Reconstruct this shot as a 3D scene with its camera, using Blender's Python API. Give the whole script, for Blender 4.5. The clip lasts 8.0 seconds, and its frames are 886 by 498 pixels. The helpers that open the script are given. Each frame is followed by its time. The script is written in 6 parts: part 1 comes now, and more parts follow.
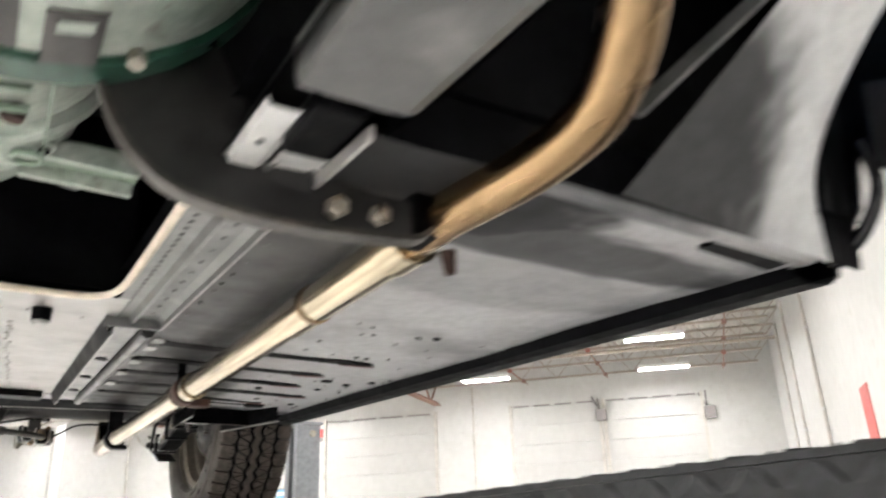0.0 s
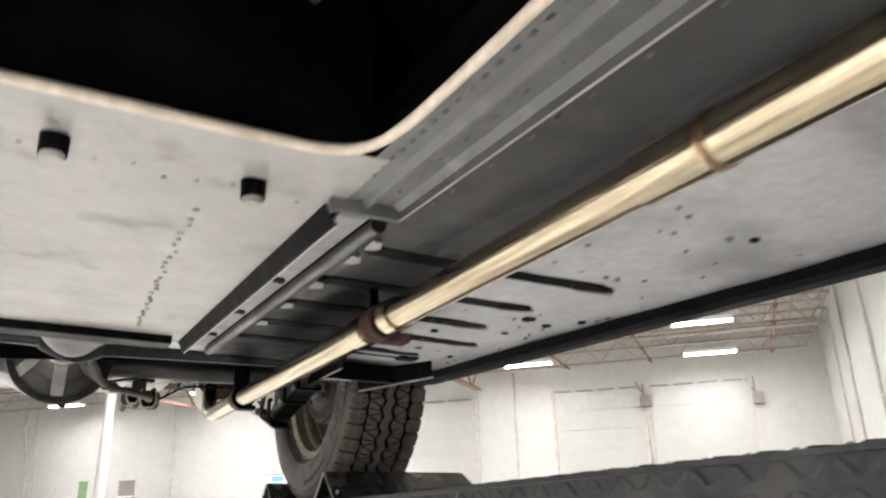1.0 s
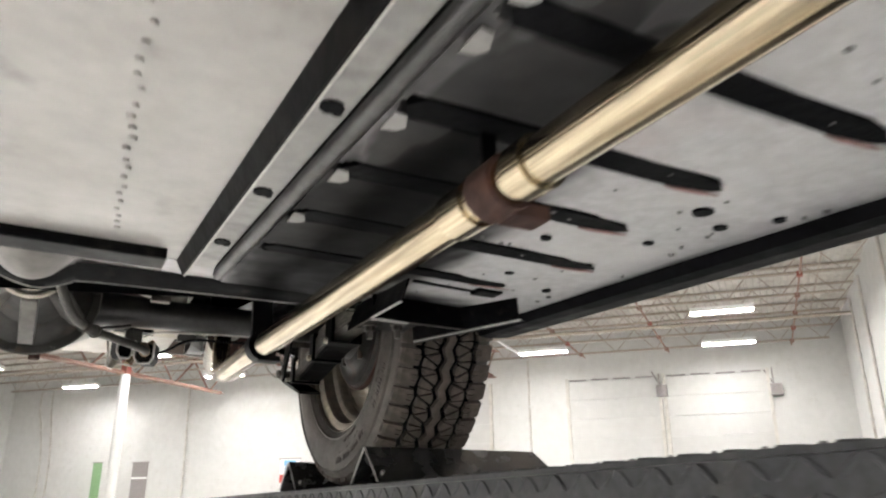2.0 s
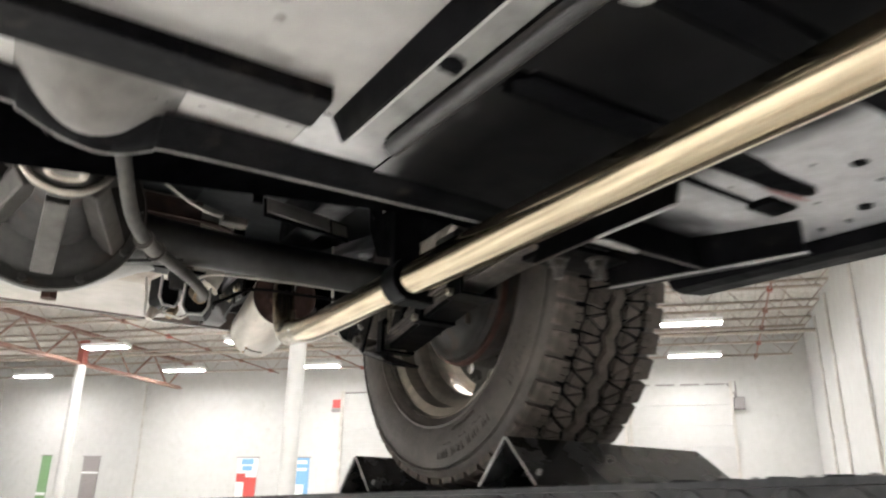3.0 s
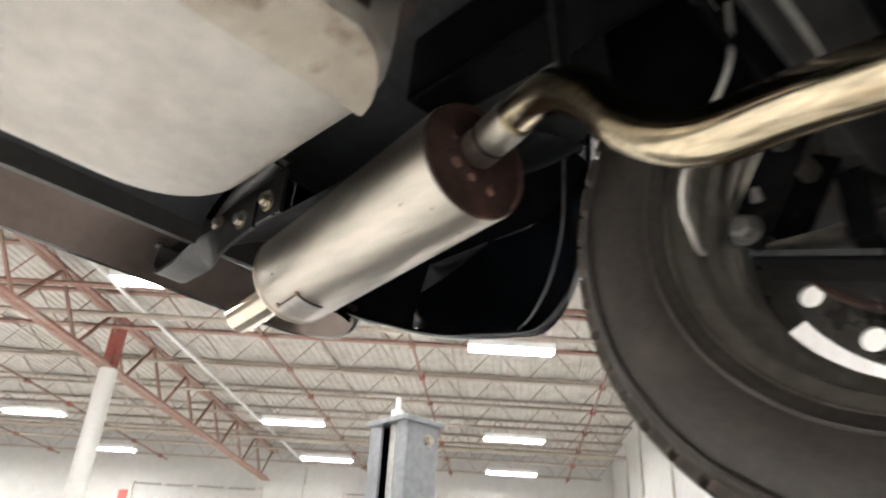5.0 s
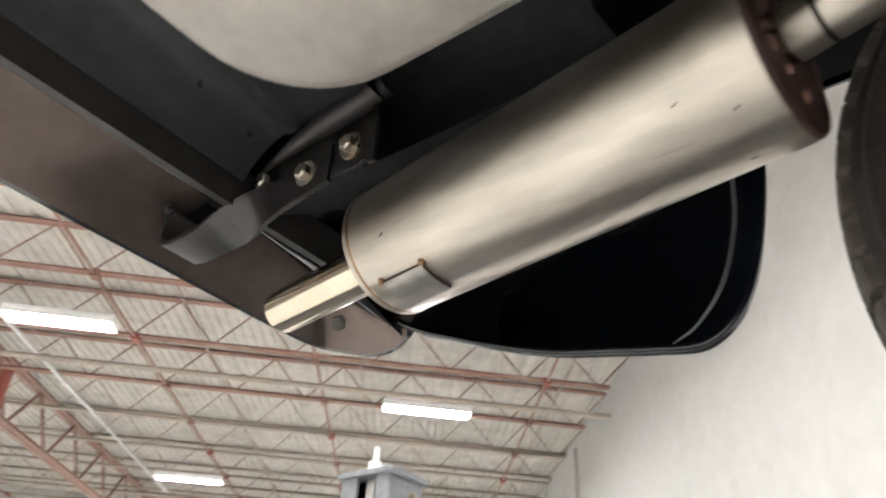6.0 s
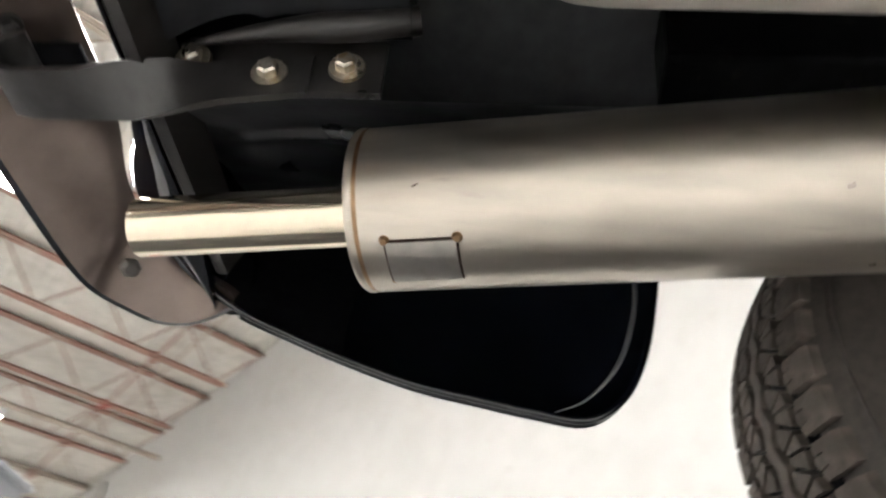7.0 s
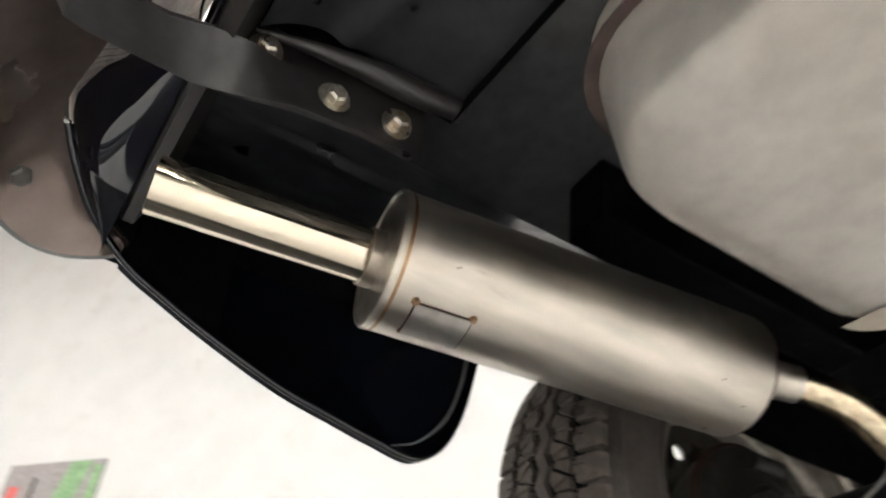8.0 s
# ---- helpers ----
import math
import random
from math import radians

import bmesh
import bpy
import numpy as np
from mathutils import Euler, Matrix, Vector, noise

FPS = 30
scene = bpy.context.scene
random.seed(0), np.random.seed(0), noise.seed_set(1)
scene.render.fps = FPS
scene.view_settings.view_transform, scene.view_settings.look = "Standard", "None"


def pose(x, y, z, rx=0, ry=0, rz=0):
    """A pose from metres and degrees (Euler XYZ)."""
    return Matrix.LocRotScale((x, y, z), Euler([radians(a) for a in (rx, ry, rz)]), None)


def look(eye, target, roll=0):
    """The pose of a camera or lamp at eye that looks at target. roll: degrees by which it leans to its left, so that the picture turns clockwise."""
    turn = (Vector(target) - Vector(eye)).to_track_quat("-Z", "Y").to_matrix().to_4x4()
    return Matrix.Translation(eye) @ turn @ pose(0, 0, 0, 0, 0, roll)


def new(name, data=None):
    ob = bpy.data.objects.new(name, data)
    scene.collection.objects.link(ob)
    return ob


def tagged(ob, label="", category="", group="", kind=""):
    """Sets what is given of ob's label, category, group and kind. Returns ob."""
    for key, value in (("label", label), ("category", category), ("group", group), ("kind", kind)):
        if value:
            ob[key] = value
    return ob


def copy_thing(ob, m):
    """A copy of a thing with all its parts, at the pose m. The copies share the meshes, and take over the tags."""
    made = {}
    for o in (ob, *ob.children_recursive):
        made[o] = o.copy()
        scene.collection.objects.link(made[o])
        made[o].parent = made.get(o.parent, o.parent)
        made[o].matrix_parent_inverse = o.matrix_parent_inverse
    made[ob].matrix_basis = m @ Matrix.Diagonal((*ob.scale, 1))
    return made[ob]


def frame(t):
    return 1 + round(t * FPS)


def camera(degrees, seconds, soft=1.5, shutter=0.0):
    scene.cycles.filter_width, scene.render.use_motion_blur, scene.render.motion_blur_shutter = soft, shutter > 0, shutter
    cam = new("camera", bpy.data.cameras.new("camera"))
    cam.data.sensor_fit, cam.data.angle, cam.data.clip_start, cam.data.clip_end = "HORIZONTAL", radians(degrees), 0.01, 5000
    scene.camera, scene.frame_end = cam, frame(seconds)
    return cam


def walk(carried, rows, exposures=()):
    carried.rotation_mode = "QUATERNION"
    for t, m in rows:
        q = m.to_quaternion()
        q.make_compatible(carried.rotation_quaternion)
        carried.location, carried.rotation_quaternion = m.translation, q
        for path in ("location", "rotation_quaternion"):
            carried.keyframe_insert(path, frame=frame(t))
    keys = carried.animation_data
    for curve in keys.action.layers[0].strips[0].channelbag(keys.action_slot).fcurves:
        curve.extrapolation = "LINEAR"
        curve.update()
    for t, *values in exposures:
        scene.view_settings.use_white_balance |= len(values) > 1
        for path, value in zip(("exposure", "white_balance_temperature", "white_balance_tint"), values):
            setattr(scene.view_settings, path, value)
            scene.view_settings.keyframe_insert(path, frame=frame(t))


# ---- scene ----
cam = camera(61.33, 8.0, soft=2.1, shutter=0.5)
PATH = [
    (0, (0.0, -0.0, 1.5), (0.4897, 0.7935, 1.8612), -2.27),
    (0.5, (-0.0648, 0.207, 1.4992), (0.3984, 1.0207, 1.8503), -1.64),
    (1.0, (-0.0972, 0.3796, 1.495), (0.3542, 1.2021, 1.8409), -1.54),
    (1.2, (-0.0854, 0.456, 1.4892), (0.36, 1.2833, 1.8317), -1.58),
    (2.3, (-0.0006, 0.883, 1.5076), (0.4406, 1.7179, 1.8368), -0.06),
    (2.5, (-0.0155, 0.962, 1.5069), (0.4328, 1.793, 1.8363), 0.29),
    (3.0, (-0.0778, 1.2209, 1.5145), (0.3994, 2.0328, 1.8509), 1.08),
    (3.5, (-0.0872, 1.441, 1.498), (0.4307, 2.2197, 1.8521), 2.23),
    (4.0, (-0.0447, 1.7011, 1.4915), (0.5174, 2.4366, 1.8698), 2.71),
    (4.5, (-0.0408, 1.9055, 1.4937), (0.5554, 2.5948, 1.9052), 3.33),
    (5.0, (-0.0578, 2.1521, 1.5068), (0.5603, 2.7832, 1.9755), 3.48),
    (5.2, (-0.0626, 2.2264, 1.5048), (0.5642, 2.8355, 1.9907), 3.37),
    (6.3, (0.0043, 2.585, 1.5519), (0.6943, 3.0256, 2.1261), 3.82),
    (6.5, (-0.0042, 2.6342, 1.5481), (0.7196, 2.988, 2.1406), 4.11),
    (7.0, (0.0084, 2.8105, 1.548), (0.7852, 2.8539, 2.1763), 4.17),
    (7.5, (0.0105, 2.9569, 1.5568), (0.7445, 2.7504, 2.2039), 4.92),
    (8.0, (-0.0199, 3.0951, 1.5296), (0.6381, 2.6892, 2.1638), 3.61),
]
walk(cam, [(t, look(eye, target, roll)) for t, eye, target, roll in PATH],
     exposures=((0.0, 1.36), (0.5, 1.24), (1.0, 1.22), (2.5, 1.24), (3.5, 1.20), (4.5, 1.22), (5.0, 1.30), (6.5, 1.14), (7.5, 1.26), (8.0, 1.20)))

# ---- light: a closed hall lit by ceiling lamps, some of them added out of view ----
world = bpy.data.worlds.new("world")
scene.world = world
world.use_nodes = True
world.node_tree.nodes["Background"].inputs[0].default_value = (0.9, 0.95, 1.0, 1)
world.node_tree.nodes["Background"].inputs[1].default_value = 0.05
LAMP = 49.0

# ---- materials ----
def material(name, color, rough=0.5, metal=0.0, coat=0.0, grain=(40.0, 0.06), stain=None, bump=(0.0, 60.0), spec=0.5, gloss_var=0.1,
             stretch=(1, 1, 1), vary=0.0):
    """A surface with a fine grain, larger stains (colour, scale, amount), a relief, and a spread of gloss."""
    m = bpy.data.materials.new(name)
    m.use_nodes = True
    nt = m.node_tree
    b = nt.nodes["Principled BSDF"]
    N = lambda kind: nt.nodes.new(kind)
    link = nt.links.new
    tc = N("ShaderNodeTexCoord")
    mp = N("ShaderNodeMapping")
    mp.inputs["Scale"].default_value = stretch
    link(tc.outputs["Object"], mp.inputs["Vector"])
    out = mp.outputs["Vector"]

    def tex(scale, detail=4.0):
        n = N("ShaderNodeTexNoise")
        n.inputs["Scale"].default_value = scale
        n.inputs["Detail"].default_value = detail
        link(out, n.inputs["Vector"])
        return n.outputs["Fac"]

    def ramp(fac, lo, hi, a=0.0, c=1.0):
        n = N("ShaderNodeMapRange")
        for k, v in zip((1, 2, 3, 4), (lo, hi, a, c)):
            n.inputs[k].default_value = v
        link(fac, n.inputs[0])
        return n.outputs[0]

    def mix(fac, a, c, kind="MIX"):
        n = N("ShaderNodeMix")
        n.data_type, n.blend_type = "RGBA", kind
        if isinstance(fac, float):
            n.inputs[0].default_value = fac
        else:
            link(fac, n.inputs[0])
        for k, v in ((6, a), (7, c)):
            if isinstance(v, tuple):
                n.inputs[k].default_value = (*v, 1)
            else:
                link(v, n.inputs[k])
        return n.outputs[2]

    g = tex(grain[0])
    lo = tuple(max(0.0, v * (1 - 2.5 * grain[1])) for v in color)
    hi = tuple(min(1.0, v * (1 + 2.5 * grain[1])) for v in color)
    col = mix(ramp(g, 0.3, 0.7), lo, hi)
    for s_color, s_scale, s_amount in (stain or ()):
        col = mix(ramp(tex(s_scale, 6.0), 0.62 - 0.3 * s_amount, 0.8 - 0.25 * s_amount), col, s_color)
    if vary:
        oi = N("ShaderNodeObjectInfo")
        col = mix(ramp(oi.outputs["Random"], 0, 1, 0.0, vary), col, tuple(v * 0.5 for v in color))
    link(col, b.inputs["Base Color"])
    b.inputs["Metallic"].default_value = metal
    b.inputs["Specular IOR Level"].default_value = spec
    b.inputs["Coat Weight"].default_value = coat
    b.inputs["Coat Roughness"].default_value = 0.06
    r = ramp(tex(grain[0] * 0.35), 0.25, 0.75, max(0.02, rough - gloss_var), min(1.0, rough + gloss_var))
    link(r, b.inputs["Roughness"])
    if bump[0]:
        bp = N("ShaderNodeBump")
        bp.inputs["Strength"].default_value = min(1.0, bump[0])
        bp.inputs["Distance"].default_value = 0.002
        link(tex(bump[1], 5.0), bp.inputs["Height"])
        link(bp.outputs["Normal"], b.inputs["Normal"])
    return m


FLOOR_PAINT = material("primer_grey", (0.40, 0.395, 0.40), 0.42, 0.0, 0.0, (70, 0.05), ((( 0.10, 0.10, 0.105), 4.0, 0.25), ((0.56, 0.55, 0.55), 7.0, 0.35), ((0.40, 0.30, 0.28), 5.0, 0.05)), (0.25, 14), spec=0.5)


def sprayed_and_shaded(name, spots, color=(0.50, 0.495, 0.50)):
    """Grey primer with soft-edged dark spots: black spray, and shade put into the colour."""
    m = material(name, color, 0.40, 0.0, 0.0, (70, 0.05), (((0.56, 0.55, 0.55), 7.0, 0.30), ((0.42, 0.31, 0.30), 3.0, 0.12), ((0.20, 0.20, 0.205), 5.0, 0.16)), (0.25, 14))
    nt = m.node_tree
    b = nt.nodes["Principled BSDF"]
    base = b.inputs["Base Color"].links[0].from_socket
    tc = nt.nodes.new("ShaderNodeTexCoord")
    total = None
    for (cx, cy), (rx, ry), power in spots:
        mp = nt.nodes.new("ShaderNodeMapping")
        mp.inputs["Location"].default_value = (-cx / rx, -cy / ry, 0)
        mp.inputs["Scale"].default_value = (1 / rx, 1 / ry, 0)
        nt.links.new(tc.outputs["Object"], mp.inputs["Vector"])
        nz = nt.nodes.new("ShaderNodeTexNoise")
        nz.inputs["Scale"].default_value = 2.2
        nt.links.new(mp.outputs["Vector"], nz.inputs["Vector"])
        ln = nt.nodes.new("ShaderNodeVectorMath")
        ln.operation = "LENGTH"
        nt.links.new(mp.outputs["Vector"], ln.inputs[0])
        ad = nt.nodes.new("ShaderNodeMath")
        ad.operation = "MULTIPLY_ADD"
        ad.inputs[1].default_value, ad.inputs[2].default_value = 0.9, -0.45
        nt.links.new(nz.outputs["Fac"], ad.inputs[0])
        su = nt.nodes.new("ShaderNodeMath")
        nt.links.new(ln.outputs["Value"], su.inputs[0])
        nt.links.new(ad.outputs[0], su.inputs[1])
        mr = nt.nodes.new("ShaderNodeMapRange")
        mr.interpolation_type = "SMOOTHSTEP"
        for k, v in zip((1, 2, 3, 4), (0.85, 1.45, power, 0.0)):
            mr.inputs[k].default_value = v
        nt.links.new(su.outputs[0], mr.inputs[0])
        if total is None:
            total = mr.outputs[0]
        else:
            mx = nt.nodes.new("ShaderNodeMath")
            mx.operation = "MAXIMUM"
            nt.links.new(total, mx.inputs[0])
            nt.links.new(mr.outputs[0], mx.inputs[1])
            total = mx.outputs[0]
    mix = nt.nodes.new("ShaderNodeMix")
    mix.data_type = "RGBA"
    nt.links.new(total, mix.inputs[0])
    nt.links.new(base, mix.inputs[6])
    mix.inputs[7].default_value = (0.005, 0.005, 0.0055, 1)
    sp = nt.nodes.new("ShaderNodeMapRange")
    sp.inputs[3].default_value, sp.inputs[4].default_value = 0.7, 0.06
    nt.links.new(total, sp.inputs[0])
    nt.links.new(sp.outputs[0], b.inputs["Specular IOR Level"])
    nt.links.new(mix.outputs[2], b.inputs["Base Color"])
    return m


RIBS = [(1.055, 0.18, 0.515, 0.011), (1.185, 0.178, 0.485, 0.012), (1.312, 0.177, 0.49, 0.012), (1.442, 0.177, 0.55, 0.012), (1.572, 0.178, 0.51, 0.011)]
# Spots by rail, sill, toe and hanger also carry shade in the colour.
FLOOR_SPRAYED_SHADED = sprayed_and_shaded("sprayed_shaded_floor_paint", (((0.265, 1.52), (0.115, 0.33), 1.0), ((0.25, 1.24), (0.075, 0.24), 0.95), ((0.23, 1.0), (0.075, 0.30), 0.85), ((0.42, 0.465), (0.20, 0.04), 0.85),
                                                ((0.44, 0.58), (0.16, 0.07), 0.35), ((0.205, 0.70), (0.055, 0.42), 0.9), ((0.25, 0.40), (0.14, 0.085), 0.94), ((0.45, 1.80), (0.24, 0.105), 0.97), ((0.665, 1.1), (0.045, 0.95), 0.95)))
# The dark spot is shade on the panel's left part, put into its paint.
HOUSE_SHADED = sprayed_and_shaded("shaded_wheel_house_paint", (((0.405, 0.36), (0.110, 0.105), 0.9),), (0.70, 0.70, 0.705))
PAN_PALE = material("pale_alloy_sheet", (0.345, 0.332, 0.316), 0.40, 0.15, 0.0, (50, 0.03), (((0.28, 0.265, 0.25), 3.0, 0.3), ((0.16, 0.145, 0.135), 12.0, 0.05)), (0.15, 20), spec=0.8)
TROUGH = material("darker_trough_grey", (0.15, 0.142, 0.132), 0.33, 0.5, 0.0, (60, 0.06), (((0.11, 0.10, 0.092), 9.0, 0.3),), (0.15, 40), spec=0.6)
RAIL_FRONT = material("dark_grey_rail_paint", (0.10, 0.10, 0.098), 0.42, 0.1, 0.0, (60, 0.06), (((0.07, 0.07, 0.068), 9.0, 0.25), ((0.24, 0.235, 0.23), 14.0, 0.15)), (0.3, 30), spec=0.8)
RAIL_PALE = material("pale_rail_paint", (0.66, 0.65, 0.64), 0.4, 0.0, 0.0, (60, 0.05), (((0.45, 0.44, 0.43), 14.0, 0.2),), (0.2, 40))
WEB_GREY = material("scuffed_grey_web", (0.27, 0.265, 0.255), 0.42, 0.0, 0.0, (60, 0.06), (((0.13, 0.13, 0.125), 22.0, 0.2), ((0.36, 0.35, 0.34), 9.0, 0.3)), (0.6, 60), spec=0.6)
GREY_RAIL = material("grey_rail_paint", (0.115, 0.115, 0.112), 0.38, 0.0, 0.0, (60, 0.05), (((0.09, 0.09, 0.088), 8.0, 0.25), ((0.20, 0.20, 0.195), 18.0, 0.12)), (0.2, 40), spec=0.8)
PRIMER_PINK = material("bared_red_primer", (0.34, 0.19, 0.175), 0.5, 0.0, 0.0, (90, 0.1), (((0.45, 0.36, 0.35), 30.0, 0.35), ((0.16, 0.10, 0.09), 40.0, 0.15)), (0.2, 90))
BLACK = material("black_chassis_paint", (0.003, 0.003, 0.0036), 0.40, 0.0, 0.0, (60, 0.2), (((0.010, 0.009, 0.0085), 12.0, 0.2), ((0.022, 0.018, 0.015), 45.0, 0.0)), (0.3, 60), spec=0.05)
BLACK_MATT = material("matt_black", (0.0022, 0.0022, 0.003), 0.6, 0.0, 0.0, (80, 0.2), (((0.008, 0.008, 0.009), 9.0, 0.2),), (0.5, 90), spec=0.05)
BODY_BLACK = material("black_body_enamel", (0.004, 0.005, 0.009), 0.12, 0.0, 0.3, (60, 0.1), None, (0.02, 30), gloss_var=0.04)
BODY_GLOSS = material("polished_black_enamel", (0.002, 0.0025, 0.005), 0.04, 0.0, 0.0, (60, 0.1), None, (0.0, 30), gloss_var=0.02)
STEEL_PIPE = material("straw_tinted_stainless", (0.50, 0.425, 0.305), 0.16, 1.0, 0.0, (190, 0.16), (((0.40, 0.30, 0.19), 60.0, 0.25), ((0.42, 0.29, 0.16), 6.0, 0.15)), (0.05, 200), stretch=(1, 0.04, 1), gloss_var=0.06)
STEEL_AMBER = material("amber_heated_stainless", (0.35, 0.235, 0.13), 0.24, 1.0, 0.0, (60, 0.08), (((0.30, 0.19, 0.10), 22.0, 0.3),), (0.05, 200), stretch=(1, 0.15, 1), gloss_var=0.08)
STEEL_BRUSHED = material("brushed_stainless", (0.455, 0.42, 0.368), 0.33, 1.0, 0.0, (60, 0.06), (((0.40, 0.36, 0.31), 40.0, 0.25), ((0.38, 0.33, 0.275), 7.0, 0.25), ((0.16, 0.11, 0.08), 55.0, -0.12)), (0.06, 160), stretch=(1, 0.12, 1), gloss_var=0.07)
STEEL_POLISHED = material("polished_stainless", (0.615, 0.548, 0.440), 0.1, 1.0, 0.0, (30, 0.03), None, (0.0, 60), gloss_var=0.03)
HEAT_STAIN = material("heat_stained_steel", (0.30, 0.20, 0.12), 0.4, 1.0, 0.0, (90, 0.1), (((0.2, 0.1, 0.05), 30.0, 0.4),), (0.2, 120))
RUST = material("rusty_dark_steel", (0.042, 0.022, 0.018), 0.7, 0.0, 0.0, (90, 0.15), (((0.10, 0.045, 0.03), 14.0, 0.2), ((0.015, 0.012, 0.012), 20.0, 0.3)), (0.4, 80), spec=0.2)
RUBBER = material("tyre_rubber", (0.043, 0.036, 0.031), 0.55, 0.0, 0.0, (120, 0.1), (((0.085, 0.072, 0.06), 9.0, 0.3),), (0.25, 220))
TREAD = material("tyre_tread_rubber", (0.086, 0.071, 0.060), 0.8, 0.0, 0.0, (120, 0.12), (((0.15, 0.12, 0.10), 20.0, 0.3), ((0.055, 0.045, 0.038), 30.0, 0.15)), (0.3, 260), vary=0.25)
RIM = material("silver_wheel_paint", (0.45, 0.41, 0.355), 0.33, 0.85, 0.0, (60, 0.08), (((0.42, 0.38, 0.325), 6.0, 0.3),), (0.1, 90), gloss_var=0.04)
DISC = material("dark_wheel_disc_paint", (0.12, 0.115, 0.105), 0.30, 0.6, 0.0, (60, 0.1), (((0.06, 0.05, 0.042), 8.0, 0.3), ((0.22, 0.19, 0.15), 24.0, 0.1)), (0.15, 90))
ZINC = material("plated_bolt_steel", (0.46, 0.42, 0.36), 0.32, 1.0, 0.0, (200, 0.08), (((0.35, 0.26, 0.16), 90.0, 0.3),), (0.1, 300))
GREEN = material("green_engine_enamel", (0.016, 0.060, 0.038), 0.35, 0.0, 0.2, (70, 0.1), (((0.01, 0.03, 0.02), 12.0, 0.3),), (0.2, 40))
CAST = material("green_overspray_alloy", (0.40, 0.44, 0.39), 0.42, 0.2, 0.0, (90, 0.08), (((0.12, 0.19, 0.14), 12.0, 0.2), ((0.54, 0.55, 0.51), 20.0, 0.25), ((0.10, 0.08, 0.06), 45.0, 0.0)), (0.4, 60))
WELT = material("cream_welt_cord", (0.70, 0.60, 0.50), 0.6, 0.0, 0.0, (120, 0.06), (((0.45, 0.36, 0.28), 30.0, 0.2),), (0.2, 200))
TANK = material("dull_tank_steel", (0.40, 0.375, 0.34), 0.40, 0.4, 0.0, (40, 0.04), (((0.31, 0.275, 0.235), 4.0, 0.3),), (0.1, 40))
PLATE = material("dark_tread_plate", (0.055, 0.056, 0.060), 0.42, 0.25, 0.0, (90, 0.12), (((0.11, 0.105, 0.10), 10.0, 0.25),), (0.2, 110))
CHOCK = material("black_powder_coat", (0.016, 0.016, 0.017), 0.26, 0.0, 0.0, (80, 0.15), (((0.06, 0.06, 0.055), 22.0, 0.10),), (0.2, 120), spec=1.0)
BARE_EDGE = material("bare_cut_edge", (0.5, 0.49, 0.47), 0.4, 0.35, 0.0, (120, 0.06), None, (0.1, 200))
POST_GREY = material("grey_lift_paint", (0.24, 0.25, 0.27), 0.4, 0.1, 0.0, (50, 0.06), (((0.2, 0.2, 0.21), 14.0, 0.2),), (0.1, 60))
WALL = material("white_wall_paint", (0.575, 0.57, 0.555), 0.6, 0.0, 0.0, (3, 0.015), (((0.545, 0.538, 0.52), 0.9, 0.2), ((0.505, 0.49, 0.465), 2.5, 0.0)), (0.2, 8))
DOOR = material("white_door_paint", (0.50, 0.495, 0.48), 0.5, 0.0, 0.0, (3, 0.015), (((0.46, 0.455, 0.44), 0.9, 0.2),), (0.2, 8))
DECK = material("grey_white_roof_deck", (0.54, 0.515, 0.475), 0.55, 0.1, 0.0, (3, 0.05), (((0.42, 0.39, 0.345), 1.2, 0.25),), (0.1, 10))
JOIST = material("primer_red_joist", (0.28, 0.15, 0.115), 0.6, 0.0, 0.0, (20, 0.1), (((0.34, 0.26, 0.21), 2.0, 0.4),), (0.1, 40))
RED_LEAD = material("red_lead_paint", (0.36, 0.10, 0.08), 0.6, 0.0, 0.0, (20, 0.1), (((0.30, 0.16, 0.12), 3.0, 0.3),), (0.1, 40))
JOIST_GREY = material("washed_pale_joist_paint", (0.40, 0.34, 0.285), 0.6, 0.0, 0.0, (20, 0.1), (((0.46, 0.41, 0.36), 2.0, 0.4),), (0.1, 40))
CONCRETE = material("sealed_pale_concrete", (0.70, 0.695, 0.68), 0.35, 0.0, 0.0, (30, 0.06), (((0.60, 0.59, 0.57), 1.5, 0.25),), (0.1, 20))
RED = material("red_paint", (0.58, 0.09, 0.08), 0.4, 0.0, 0.0, (60, 0.05), None, (0.05, 60))
BLUE = material("blue_print", (0.20, 0.42, 0.66), 0.5, 0.0, 0.0, (20, 0.05))
GREEN_PRINT = material("green_print", (0.20, 0.34, 0.17), 0.5, 0.0, 0.0, (20, 0.1))
DARK_PRINT = material("dark_grey_print", (0.27, 0.245, 0.24), 0.5, 0.0, 0.0, (20, 0.08))
WHITE_PRINT = material("white_print", (0.8, 0.8, 0.8), 0.5, 0.0, 0.0, (20, 0.02))
LABEL_GREY = material("worn_foil_label", (0.05, 0.046, 0.044), 0.4, 0.2, 0.0, (60, 0.1), (((0.05, 0.045, 0.045), 20.0, 0.3),), (0.1, 80))
HOSE = material("rubber_hose", (0.06, 0.056, 0.05), 0.55, 0.0, 0.0, (90, 0.1), None, (0.2, 160))
BRASS = material("dull_brass", (0.30, 0.22, 0.14), 0.4, 0.6, 0.0, (90, 0.1), None, (0.1, 120))
CABLE = material("bare_wire", (0.5, 0.48, 0.44), 0.4, 0.6, 0.0, (90, 0.05))
SPRING = material("dark_spring_steel", (0.062, 0.055, 0.049), 0.40, 0.3, 0.0, (90, 0.15), (((0.12, 0.09, 0.07), 30.0, 0.2), ((0.02, 0.018, 0.017), 16.0, 0.2)), (0.3, 100))
